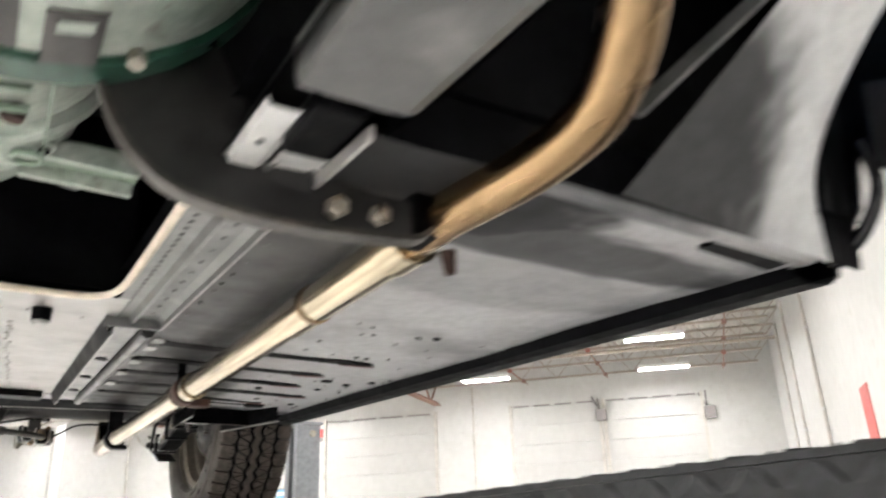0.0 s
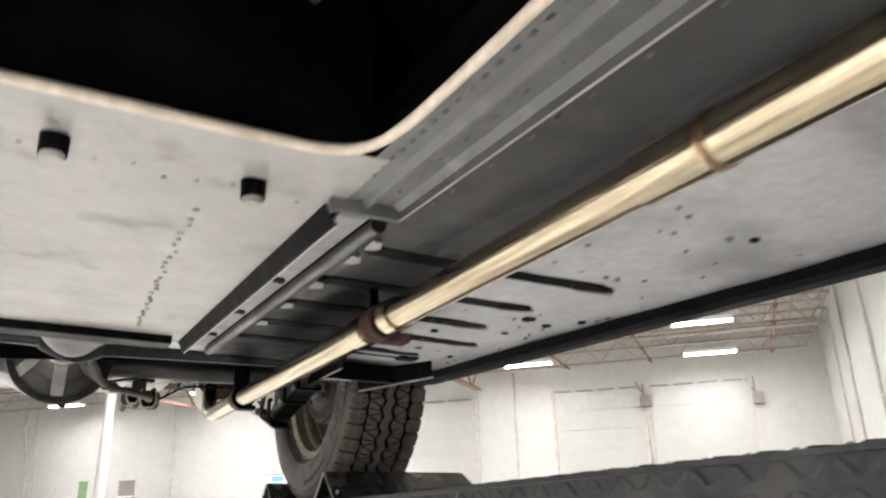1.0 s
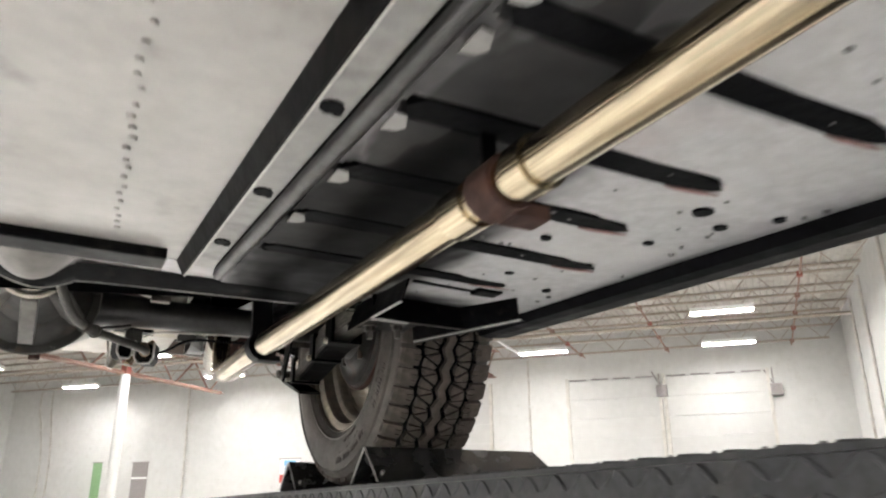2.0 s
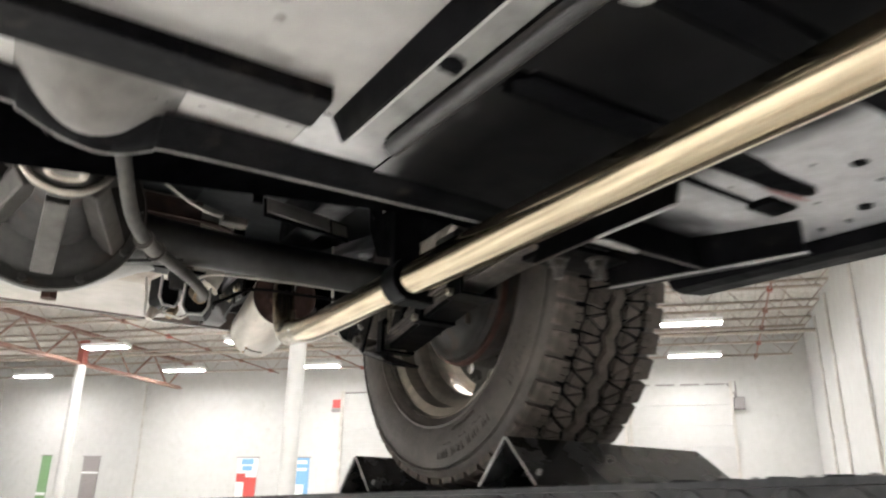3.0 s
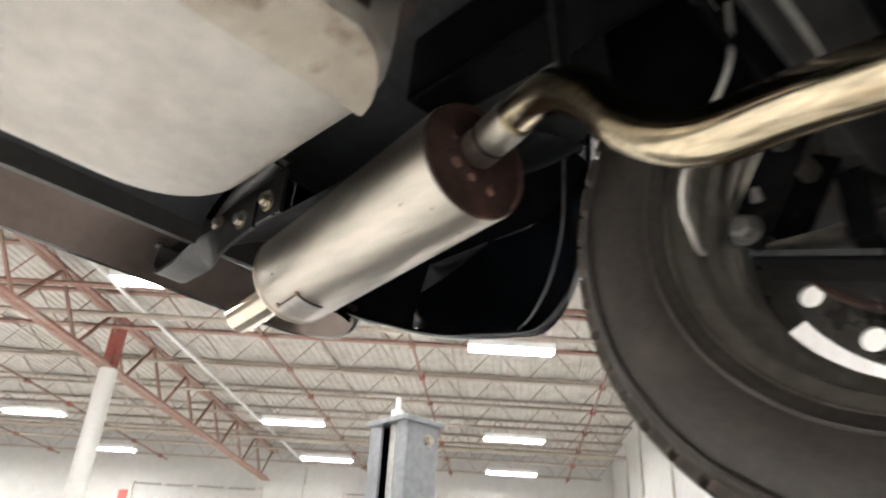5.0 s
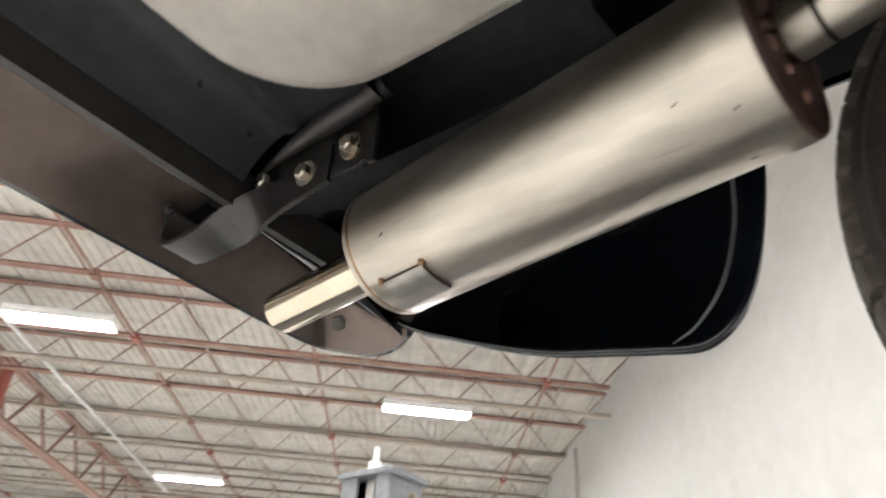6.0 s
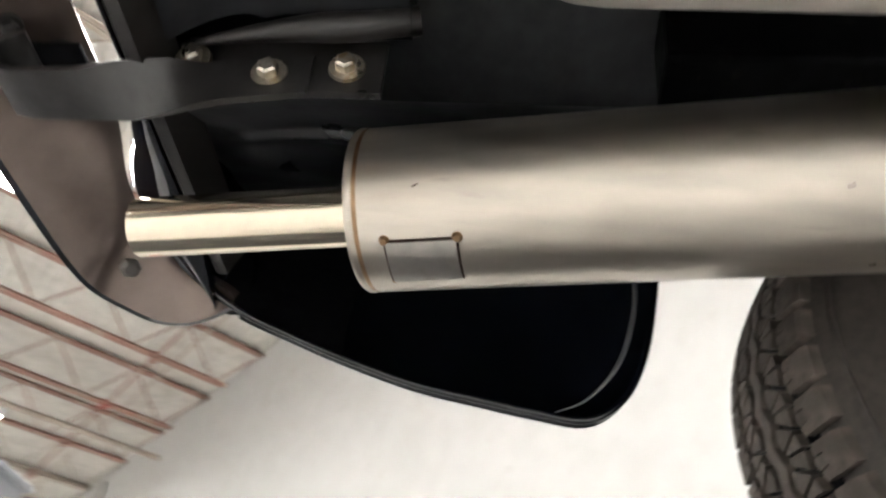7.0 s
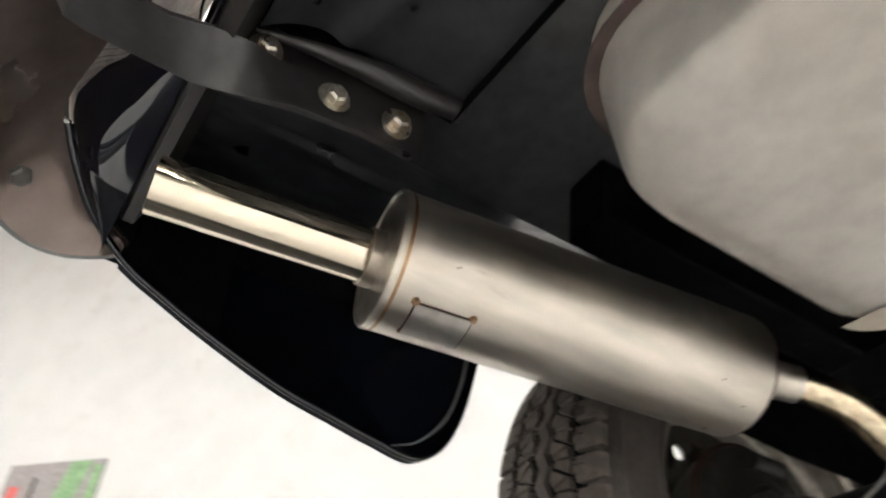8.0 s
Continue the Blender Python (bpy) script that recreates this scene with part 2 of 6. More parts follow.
DIRTY_CAST = material("dirty_cast_iron", (0.10, 0.094, 0.087), 0.36, 0.3, 0.0, (50, 0.1), (((0.06, 0.055, 0.05), 12.0, 0.3),), (0.4, 50))
DRUM = material("dark_brake_paint", (0.028, 0.026, 0.024), 0.5, 0.2, 0.0, (60, 0.15), (((0.07, 0.035, 0.02), 20.0, 0.2),), (0.3, 80))
DRUM_RUST = material("rusted_drum_rim", (0.055, 0.022, 0.016), 0.65, 0.2, 0.0, (80, 0.15), (((0.05, 0.03, 0.025), 18.0, 0.3),), (0.3, 90))
PLATE_STEEL = material("dull_plate_steel", (0.45, 0.43, 0.40), 0.34, 1.0, 0.0, (60, 0.06), (((0.42, 0.39, 0.35), 60.0, 0.2),), (0.06, 160))
BUMPER_BACK = material("dull_bumper_back", (0.150, 0.116, 0.102), 0.18, 0.6, 0.0, (50, 0.05), None, (0.05, 50))
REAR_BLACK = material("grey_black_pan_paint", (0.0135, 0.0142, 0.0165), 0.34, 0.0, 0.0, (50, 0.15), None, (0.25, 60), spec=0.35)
REAR_SHEEN = material("sheen_grey_floor", (0.058, 0.061, 0.064), 0.30, 0.0, 0.0, (50, 0.12), None, (0.2, 40), spec=0.8, gloss_var=0.02)
TANK_BAND = material("stained_tank_edge", (0.36, 0.32, 0.265), 0.45, 0.3, 0.0, (40, 0.05), (((0.15, 0.10, 0.07), 30.0, 0.30), ((0.30, 0.25, 0.19), 9.0, 0.3)), (0.15, 60))
TANK_SHADE_BROWN = material("shaded_brown_tank_side", (0.055, 0.036, 0.032), 0.6, 0.1, 0.0, (50, 0.15), (((0.12, 0.075, 0.06), 14.0, 0.2),), (0.3, 60))
LUMP = material("red_brown_weld_rust", (0.13, 0.062, 0.046), 0.7, 0.0, 0.0, (90, 0.15), None, (0.4, 90))
LIP_PALE = material("worn_pinkish_edge", (0.36, 0.33, 0.33), 0.45, 0.1, 0.0, (60, 0.06), (((0.22, 0.2, 0.2), 20.0, 0.25),), (0.2, 60))
SATIN_BLACK = material("satin_black_paint", (0.013, 0.012, 0.012), 0.36, 0.0, 0.0, (60, 0.2), (((0.03, 0.028, 0.026), 16.0, 0.2),), (0.3, 70), spec=0.6)
RIDGE = material("worn_brown_black_paint", (0.012, 0.010, 0.0095), 0.45, 0.0, 0.0, (60, 0.1), (((0.02, 0.02, 0.02), 16.0, 0.3),), (0.2, 70))
OLIVE = material("grey_green_enamel", (0.20, 0.26, 0.20), 0.4, 0.0, 0.0, (70, 0.1), (((0.08, 0.12, 0.09), 14.0, 0.25), ((0.5, 0.52, 0.46), 20.0, 0.1)), (0.3, 60))

GLOW = bpy.data.materials.new("lamp_glow")
GLOW.use_nodes = True
GLOW.node_tree.nodes["Principled BSDF"].inputs["Emission Color"].default_value = (1.0, 0.985, 0.96, 1)
GLOW.node_tree.nodes["Principled BSDF"].inputs["Emission Strength"].default_value = LAMP

# ---- mesh tools ----
def thing(name, label, category, group="", kind="", at=(0, 0, 0)):
    ob = new(name)
    ob.empty_display_size = 0.05
    ob.location = at
    return tagged(ob, label, category, group, kind)


def part(name, bm, mat, parent=None, label="", smooth=False, bevel=0.0, seg=2):
    """One mesh object from a bmesh given in world metres, under its thing."""
    if bevel:
        bmesh.ops.bevel(bm, geom=bm.edges[:], offset=bevel, segments=seg, affect="EDGES", profile=0.6, clamp_overlap=True)
    bmesh.ops.recalc_face_normals(bm, faces=bm.faces[:])
    me = bpy.data.meshes.new(name)
    bm.to_mesh(me)
    bm.free()
    for p in me.polygons:
        p.use_smooth = smooth
    if smooth:
        me.set_sharp_from_angle(angle=radians(38))
    me.materials.append(mat)
    ob = new(name, me)
    if parent is not None:
        ob.parent = parent
        base = Matrix.Identity(4)
        up = parent
        while up is not None:
            base = up.matrix_parent_inverse @ up.matrix_basis @ base
            up = up.parent
        ob.matrix_parent_inverse = base.inverted()
    if label:
        ob["label"] = label
    return ob


def box(lo, hi, bm=None, turn=None, at=None):
    bm = bm or bmesh.new()
    lo, hi = Vector(lo), Vector(hi)
    m = Matrix.Translation((lo + hi) / 2) @ Matrix.Diagonal((*(hi - lo), 1))
    if turn is not None:
        m = Matrix.Translation(at) @ turn @ m
    bmesh.ops.create_cube(bm, size=1.0, matrix=m)
    return bm


def bar(a, b, w, h, up=(0, 0, 1), bm=None):
    """A straight bar of section w (across) by h (along up) from a to b."""
    bm = bm or bmesh.new()
    a, b, up = Vector(a), Vector(b), Vector(up)
    d = (b - a).normalized()
    side = d.cross(up).normalized()
    top = side.cross(d).normalized()
    m = Matrix((side, d, top)).transposed().to_4x4()
    m.translation = (a + b) / 2
    bmesh.ops.create_cube(bm, size=1.0, matrix=m @ Matrix.Diagonal((w, (b - a).length, h, 1)))
    return bm


def rod(a, b, r, r2=None, seg=24, bm=None, caps=True):
    bm = bm or bmesh.new()
    a, b = Vector(a), Vector(b)
    q = (b - a).to_track_quat("Z", "Y").to_matrix().to_4x4()
    q.translation = (a + b) / 2
    bmesh.ops.create_cone(bm, cap_ends=caps, segments=seg, radius1=r, radius2=r if r2 is None else r2, depth=(b - a).length, matrix=q)
    return bm


def smooth_line(points, steps=10):
    """Points of a soft curve through the given ones."""
    p = [Vector(v) for v in points]
    p = [2 * p[0] - p[1], *p, 2 * p[-1] - p[-2]]
    out = []
    for i in range(1, len(p) - 2):
        for s in range(steps):
            t = s / steps
            out.append(0.5 * ((2 * p[i]) + (p[i + 1] - p[i - 1]) * t + (2 * p[i - 1] - 5 * p[i] + 4 * p[i + 1] - p[i + 2]) * t * t
                              + (3 * p[i] - p[i - 1] - 3 * p[i + 1] + p[i + 2]) * t ** 3))
    return out + [p[-2]]


def sweep(line, section, bm=None, closed=True, caps=True, up=(0, 0, 1), scale=None):
    """A section of (across, up) points drawn along a line."""
    bm = bm or bmesh.new()
    line = [Vector(v) for v in line]
    rings = []
    side0 = None
    for i, p in enumerate(line):
        d = (line[min(i + 1, len(line) - 1)] - line[max(i - 1, 0)]).normalized()
        side = d.cross(Vector(up))
        if side.length < 1e-3:
            side = side0 or Vector((1, 0, 0))
        side = side.normalized()
        if side0 is not None and side.dot(side0) < 0:
            side = -side
        side0 = side
        top = side.cross(d).normalized()
        k = scale(i / (len(line) - 1)) if scale else 1.0
        rings.append([bm.verts.new(p + side * (u * k) + top * (v * k)) for u, v in section])
    n = len(section)
    for a, b in zip(rings, rings[1:]):
        for j in range(n if closed else n - 1):
            bm.faces.new((a[j], a[(j + 1) % n], b[(j + 1) % n], b[j]))
    if caps and closed:
        bm.faces.new(rings[0][::-1])
        bm.faces.new(rings[-1])
    return bm


def ring_section(r, n=20):
    return [(r * math.cos(2 * math.pi * k / n), r * math.sin(2 * math.pi * k / n)) for k in range(n)]


def tube(line, r, n=20, bm=None, caps=True, up=(0, 0, 1)):
    return sweep(line, ring_section(r, n), bm, True, caps, up)


def lathe(profile, centre, axis="x", n=96, bm=None, closed=False):
    """A profile of (along axis, radius) turned round an axis through centre."""
    bm = bm or bmesh.new()
    rows = []
    for k in range(n):
        a = 2 * math.pi * k / n
        c, s = math.cos(a), math.sin(a)
        row = []
        for u, r in profile:
            v = {"x": (u, r * c, r * s), "y": (r * s, u, r * c), "z": (r * c, r * s, u)}[axis]
            row.append(bm.verts.new(Vector(centre) + Vector(v)))
        rows.append(row)
    m = len(profile)
    for k in range(n):
        a, b = rows[k], rows[(k + 1) % n]
        for j in range(m if closed else m - 1):
            bm.faces.new((a[j], b[j], b[(j + 1) % m], a[(j + 1) % m]))
    return bm


def slab(outline, lo, hi, bm=None, to=None):
    """A flat outline of (u, v) points between two heights; to maps (u, v, w) to the world."""
    bm = bm or bmesh.new()
    to = to or (lambda u, v, w: (u, v, w))
    a = [bm.verts.new(to(u, v, lo)) for u, v in outline]
    b = [bm.verts.new(to(u, v, hi)) for u, v in outline]
    n = len(outline)
    bm.faces.new(a[::-1])
    bm.faces.new(b)
    for k in range(n):
        bm.faces.new((a[k], a[(k + 1) % n], b[(k + 1) % n], b[k]))
    return bm


def hex_bolt(at, way, r, h, mat, parent, washer=0.0, name="bolt", label=""):
    """A hexagon head with its washer, standing out along way."""
    at, way = Vector(at), Vector(way).normalized()
    bm = bmesh.new()
    if washer:
        rod(at, at + way * h * 0.28, washer, washer * 0.94, 20, bm)
    base = at + way * (h * 0.28 if washer else 0)
    rod(base, base + way * h * 0.7, r, r, 6, bm)
    rod(base + way * h * 0.7, base + way * h * 0.85, r * 0.94, r * 0.7, 6, bm)
    return part(name, bm, mat, parent, label)

# ---- the hall ----
# The roof grid runs along EW; the side walls and girders lean a little from square.
EW = Vector((0.7071, -0.7071, 0))
NW = Vector((0.7071, 0.7071, 0)) + 0.09 * EW


def H(n, e, z):
    """Hall place: n towards the back wall, e along it, z up."""
    return NW * n + EW * e + Vector((0, 0, z))


def hbox(n0, n1, e0, e1, z0, z1, bm=None):
    bm = bm or bmesh.new()
    v = [bm.verts.new(H(n, e, z)) for z in (z0, z1) for n, e in ((n0, e0), (n1, e0), (n1, e1), (n0, e1))]
    for f in ((3, 2, 1, 0), (4, 5, 6, 7), (0, 1, 5, 4), (1, 2, 6, 5), (2, 3, 7, 6), (3, 0, 4, 7)):
        bm.faces.new([v[k] for k in f])
    return bm


WALL_N, WALL_W, WALL_S, WALL_E, DECK_Z = 39.5, -46.0, -24.0, 3.62, 10.16
tagged(part("floor", hbox(WALL_S, WALL_N, WALL_W, WALL_E, -0.2, 0.0), CONCRETE), "pale sealed concrete workshop floor", "floor", kind="structure")
tagged(part("wall_back", hbox(WALL_N, WALL_N + 0.3, WALL_W, WALL_E, 0, DECK_Z + 0.3), WALL), "white painted back wall with overhead doors", "wall", kind="structure")
tagged(part("wall_left", hbox(WALL_S, WALL_N, WALL_W - 0.3, WALL_W, 0, DECK_Z + 0.3), WALL), "white painted side wall", "wall", kind="structure")
tagged(part("wall_front", hbox(WALL_S - 0.3, WALL_S, WALL_W, WALL_E, 0, DECK_Z + 0.3), WALL), "white painted front wall", "wall", kind="structure")
tagged(part("wall_right", hbox(WALL_S, WALL_N, WALL_E, WALL_E + 0.3, 0, DECK_Z + 0.3), WALL), "white painted plaster side wall", "wall", kind="structure")

# corrugated roof deck
bm = bmesh.new()
rows, e = [], WALL_W
while e < WALL_E:
    for de, dz in ((0, 0), (0.10, 0), (0.13, 0.04), (0.23, 0.04)):
        rows.append((min(e + de, WALL_E), DECK_Z + dz))
    e += 0.26
lo = [bm.verts.new(H(WALL_S, e, z)) for e, z in rows]
hi = [bm.verts.new(H(WALL_N, e, z)) for e, z in rows]
lo2 = [bm.verts.new(H(WALL_S, e, z + 0.1)) for e, z in rows]
hi2 = [bm.verts.new(H(WALL_N, e, z + 0.1)) for e, z in rows]
for k in range(len(rows) - 1):
    bm.faces.new((lo[k], lo[k + 1], hi[k + 1], hi[k]))
    bm.faces.new((lo2[k], hi2[k], hi2[k + 1], lo2[k + 1]))
tagged(part("ceiling", bm, DECK), "corrugated off-white steel roof deck", "ceiling", kind="structure")


def truss(name, place, length, z0, z1, step, w, rod_w, mat, label, group):
    """An open web truss along place(s, z): two angle irons a chord, with the web between them."""
    ob = thing(name, label, "roof beam", group, "structure", place(0, 0))
    gap = (place(1, 0) - place(0, 0)).cross(Vector((0, 0, 1))).normalized() * w * 0.55
    for chord_name, z, a, b in (("bottom_chord", z0, 0.7, length - 0.7), ("top_chord", z1, 0.0, length)):
        bm = bmesh.new()
        for s in (-1, 1):
            bar(place(a, z) + gap * s, place(b, z) + gap * s, w * 0.9, w * 0.16, (0, 0, 1), bm)
            bar(place(a, z + w * 0.42) + gap * s * 0.25, place(b, z + w * 0.42) + gap * s * 0.25, w * 0.16, w * 0.8, (0, 0, 1), bm)
        part(chord_name, bm, mat, ob)
    bm, s, up = bmesh.new(), 0.2, False
    while s + step < length:
        a, b = (place(s, z0), place(s + step, z1)) if up else (place(s, z1), place(s + step, z0))
        bar(a, b, rod_w, rod_w, (0.3, 0.1, 1), bm)
        s, up = s + step, not up
    part("web", bm, mat, ob)
    return ob


JOISTS = [38.66 - 2.87 * k for k in range(22)]
# Joists 6 to 9 are red-brown; the far ones' pale wash is painted in.
for k, n in enumerate(JOISTS):
    truss("roof_joist", lambda s, z, n=n: H(n, WALL_W + s, z), WALL_E - WALL_W, 9.0, 10.06, 0.95, 0.10, 0.028, JOIST if k in (6, 7, 8, 9) else JOIST_GREY,
          "red-brown open web steel roof joist, washed pale far off", "roof joists")
for e in (-13.3, -29.7):
    truss("roof_girder", lambda s, z, e=e: H(WALL_S + s, e, z), WALL_N - WALL_S, 8.1, 9.6, 1.43, 0.20, 0.075, JOIST, "red-brown steel girder truss under the roof joists", "roof girders")
for e in (1.3, -4.4, -8.6, -18.6, -24.0):
    ob = thing("joist_bridging", "thin red-brown bridging bar tied across the roof joists", "roof bar", "joist bridging", "structure", H(0, e, 9.0))
    part("bridging_bar", bar(H(2, e, 8.97), H(WALL_N, e, 8.97), 0.06, 0.05), JOIST, ob)
    part("upper_bar", bar(H(2, e + 0.9, 10.0), H(WALL_N, e + 0.9, 10.0), 0.05, 0.05), JOIST_GREY, ob)
    for k, n in enumerate(JOISTS[:12]):
        part("tie_plate", hbox(n - 0.11, n + 0.11, e - 0.09, e + 0.09, 8.90, 9.06), RED_LEAD if (k * 7 + int(-e)) % 3 == 0 else JOIST, ob)


def roof_pipe(n0, e0, n1, e1, z, r, mat, label):
    ob = thing("roof_pipe", label, "pipe", "roof pipes", "structure", H(n0, e0, z))
    part("pipe_run", rod(H(n0, e0, z), H(n1, e1, z), r, None, 12), mat, ob, smooth=True)
    a, b = H(n0, e0, z), H(n1, e1, z)
    for k in range(1, 9):
        p = a.lerp(b, k / 9)
        part("coupling", rod(p - (b - a).normalized() * 0.09, p + (b - a).normalized() * 0.09, r * 1.3, None, 12), mat, ob, smooth=True)
        part("hanger", rod(p, p + Vector((0, 0, 9.0 - z)), 0.012, None, 6), mat, ob)


roof_pipe(20.0, -40.0, 20.0, 3.3, 8.82, 0.075, JOIST_GREY, "dusty sprinkler pipe under the roof joists")
roof_pipe(32.9, -40.0, 32.9, 3.3, 8.82, 0.075, JOIST_GREY, "dusty sprinkler pipe under the roof joists")
roof_pipe(14.0, -11.4, 38.0, -11.4, 8.95, 0.05, WHITE_PRINT, "white conduit run beside the roof girder")


def column(n, e, top, r):
    ob = thing("column", "white painted round steel column", "column", "columns", "structure", H(n, e, 0))
    part("shaft", rod(H(n, e, 0), H(n, e, top - 0.021), r, None, 20), WALL, ob, smooth=True)
    part("base_plate", hbox(n - 0.3, n + 0.3, e - 0.3, e + 0.3, 0.0, 0.03), WALL, ob)
    part("column_head", hbox(n - 0.16, n + 0.16, e - 0.16, e + 0.16, top + 0.021, top + 1.3), RED_LEAD, ob, "dull red column head")
    part("cap_plate", hbox(n - 0.26, n + 0.26, e - 0.26, e + 0.26, top - 0.02, top + 0.02), JOIST, ob)


column(22.5, -13.3, 8.1, 0.26)
column(31.4, -29.7, 8.1, 0.24)


def ceiling_lamp():
    ob = thing("ceiling_lamp", "lit white high-bay strip ceiling lamp", "lamp", "ceiling lamps", "", (0, 0, 0))
    part("diffuser", box((-1.12, -0.25, 0.0), (1.12, 0.25, 0.07)), GLOW, ob, "glowing white diffuser")
    part("housing", box((-1.16, -0.30, 0.072), (1.16, 0.30, 0.16)), WHITE_PRINT, ob, bevel=0.015)
    for y in (-0.275, 0.275):
        part("skirt", box((-1.15, y - 0.012, -0.015), (1.15, y + 0.012, 0.071)), WHITE_PRINT, ob)
    for x in (-1.138, 1.138):
        part("end_cap", box((x - 0.012, -0.258, -0.015), (x + 0.012, 0.258, 0.071)), WHITE_PRINT, ob)
    for x in (-0.9, 0.9):
        part("hanger", rod((x, 0, 0.16), (x, 0, 1.46), 0.009, None, 8), CABLE, ob)
    return ob


lamp = ceiling_lamp()
spots = [(30.1, -1.4), (36.3, -1.45), (29.4, -9.7), (35.6, -9.75), (30.1, -19.9), (36.0, -19.75), (30.1, -27.3), (36.0, -27.5), (30.1, -37.5), (36.4, -37.5),
         (20.4, -1.6), (17.3, -9.75), (21.5, -19.8), (21.5, -27.5)]
# Unseen lamps, added to brighten the car's front and underside.
spots += [(-2.4, 0.9), (-8.3, 0.9)]
spots += [(11.95 - 5.95 * i, -2.9 - 8.75 * j) for i in range(6) for j in range(4)]
for k, (n, e) in enumerate(spots):
    m = Matrix.Translation(H(n, e, 8.6)) @ Matrix.Rotation(radians(-45), 4, "Z")
    if k == 0:
        lamp.matrix_basis = m
    else:
        copy_thing(lamp, m)


def overhead_door(name, e0, e1, top):
    """A white sectional door in the back wall with its frame."""
    n = WALL_N
    ob = thing(name, "white sectional overhead door closed in the white wall", "door", "overhead doors", "structure", H(n, (e0 + e1) / 2, 0))
    h = top / 8
    for k in range(8):
        part("panel", hbox(n - 0.06, n - 0.005, e0, e1, k * h + 0.012, (k + 1) * h - 0.012), DOOR, ob)
    part("jamb", hbox(n - 0.15, n - 0.004, e0 - 0.16, e0 - 0.01, 0, top + 0.15), DECK, ob)
    part("jamb", hbox(n - 0.15, n - 0.004, e1 + 0.01, e1 + 0.16, 0, top + 0.15), DECK, ob)
    step = (e1 - e0) / 4
    for k in range(4):
        part("top_seal", hbox(n - 0.17, n - 0.065, e0 + k * step + 0.06, e0 + (k + 1) * step - 0.2, top + 0.01, top + 0.07), DARK_PRINT, ob)
    return ob


overhead_door("door_1", -19.9, -13.75, 7.72)
overhead_door("door_2", -9.5, -5.1, 7.75)
overhead_door("door_3", -4.7, -0.05, 7.75)
for e, z in ((0.34, 6.84), (-4.9, 7.05)):
    ob = thing("door_motor", "small grey door operator box on the wall", "box", "door operators", "", H(WALL_N, e, z))
    part("case", hbox(WALL_N - 0.35, WALL_N - 0.004, e - 0.26, e + 0.26, z - 0.28, z + 0.28), DARK_PRINT, ob, bevel=0.03)
    part("conduit", rod(H(WALL_N - 0.06, e - 0.08, z + 0.28), H(WALL_N - 0.06, e - 0.45, z + 1.0), 0.04, None, 10), DARK_PRINT, ob)
    part("shaft_tube", rod(H(WALL_N - 0.2, e - 0.1, z + 0.28), H(WALL_N - 0.2, e - 0.1, 7.9), 0.035, None, 10), DARK_PRINT, ob)
ob = thing("alarm_bell", "red fire alarm box on the white wall", "alarm", "", "", H(WALL_N, -20.3, 7.13))
part("case", hbox(WALL_N - 0.22, WALL_N - 0.004, -20.5, -20.06, 6.95, 7.4), RED, ob, bevel=0.03)
part("back_plate", hbox(WALL_N - 0.1, WALL_N - 0.002, -20.6, -19.98, 6.74, 6.95), DARK_PRINT, ob)


def banner(e0, e1, top, mat, bands, label):
    ob = thing("banner", label, "banner", "wall banners", "", H(WALL_N, (e0 + e1) / 2, top))
    part("cloth", hbox(WALL_N - 0.05, WALL_N - 0.025, e0, e1, top - 3.2, top), mat, ob)
    part("top_rod", rod(H(WALL_N - 0.05, e0 - 0.08, top), H(WALL_N - 0.05, e1 + 0.08, top), 0.03, None, 8), DARK_PRINT, ob)
    for z0, z1, a, b, c in bands:
        w = e1 - e0
        part("print_band", hbox(WALL_N - 0.058, WALL_N - 0.051, e0 + a * w, e0 + b * w, top - z1, top - z0), c, ob)


banner(-35.9, -34.8, 4.42, DARK_PRINT, ((0.85, 0.96, 0, 1, WHITE_PRINT),), "dark grey wall banner")
banner(-38.8, -38.15, 4.49, GREEN_PRINT, ((2.1, 2.25, 0, 1, WHITE_PRINT),), "plain green cloth wall banner")
banner(-25.95, -24.75, 4.36, WHITE_PRINT, ((0.08, 0.38, 0.2, 0.8, BLUE), (0.45, 0.7, 0.25, 0.75, BLUE), (0.85, 1.3, 0, 0.45, RED), (1.05, 2.4, 0.4, 1, RED)), "white wall banner with red and blue print")
banner(-22.9, -21.7, 4.36, BLUE, ((0.16, 0.34, 0.1, 0.9, WHITE_PRINT), (0.55, 0.7, 0.1, 0.9, WHITE_PRINT), (1.4, 2.2, 0.15, 0.8, WHITE_PRINT)), "blue wall banner with white print")


# banners on the near side wall
def side_banner(n0, n1, z0, z1, mat, label, bands=()):
    """A flat banner; bands are slanted stripes (n at the foot, n at the top, width, foot, top, material)."""
    ob = thing("banner", label, "banner", "wall banners", "", H((n0 + n1) / 2, WALL_E, z0))
    part("cloth", hbox(n0, n1, WALL_E - 0.02, WALL_E - 0.004, z0, z1), mat, ob)
    for a, b, w, f, t, c in bands:
        bm = bmesh.new()
        v = [bm.verts.new(H(n, WALL_E - d, z)) for d in (0.026, 0.021) for n, z in ((a, f), (a + w, f), (b + w, t), (b, t))]
        for q in ((0, 1, 2, 3), (7, 6, 5, 4), (0, 4, 5, 1), (1, 5, 6, 2), (2, 6, 7, 3), (3, 7, 4, 0)):
            bm.faces.new([v[i] for i in q])
        part("print_band", bm, c, ob)


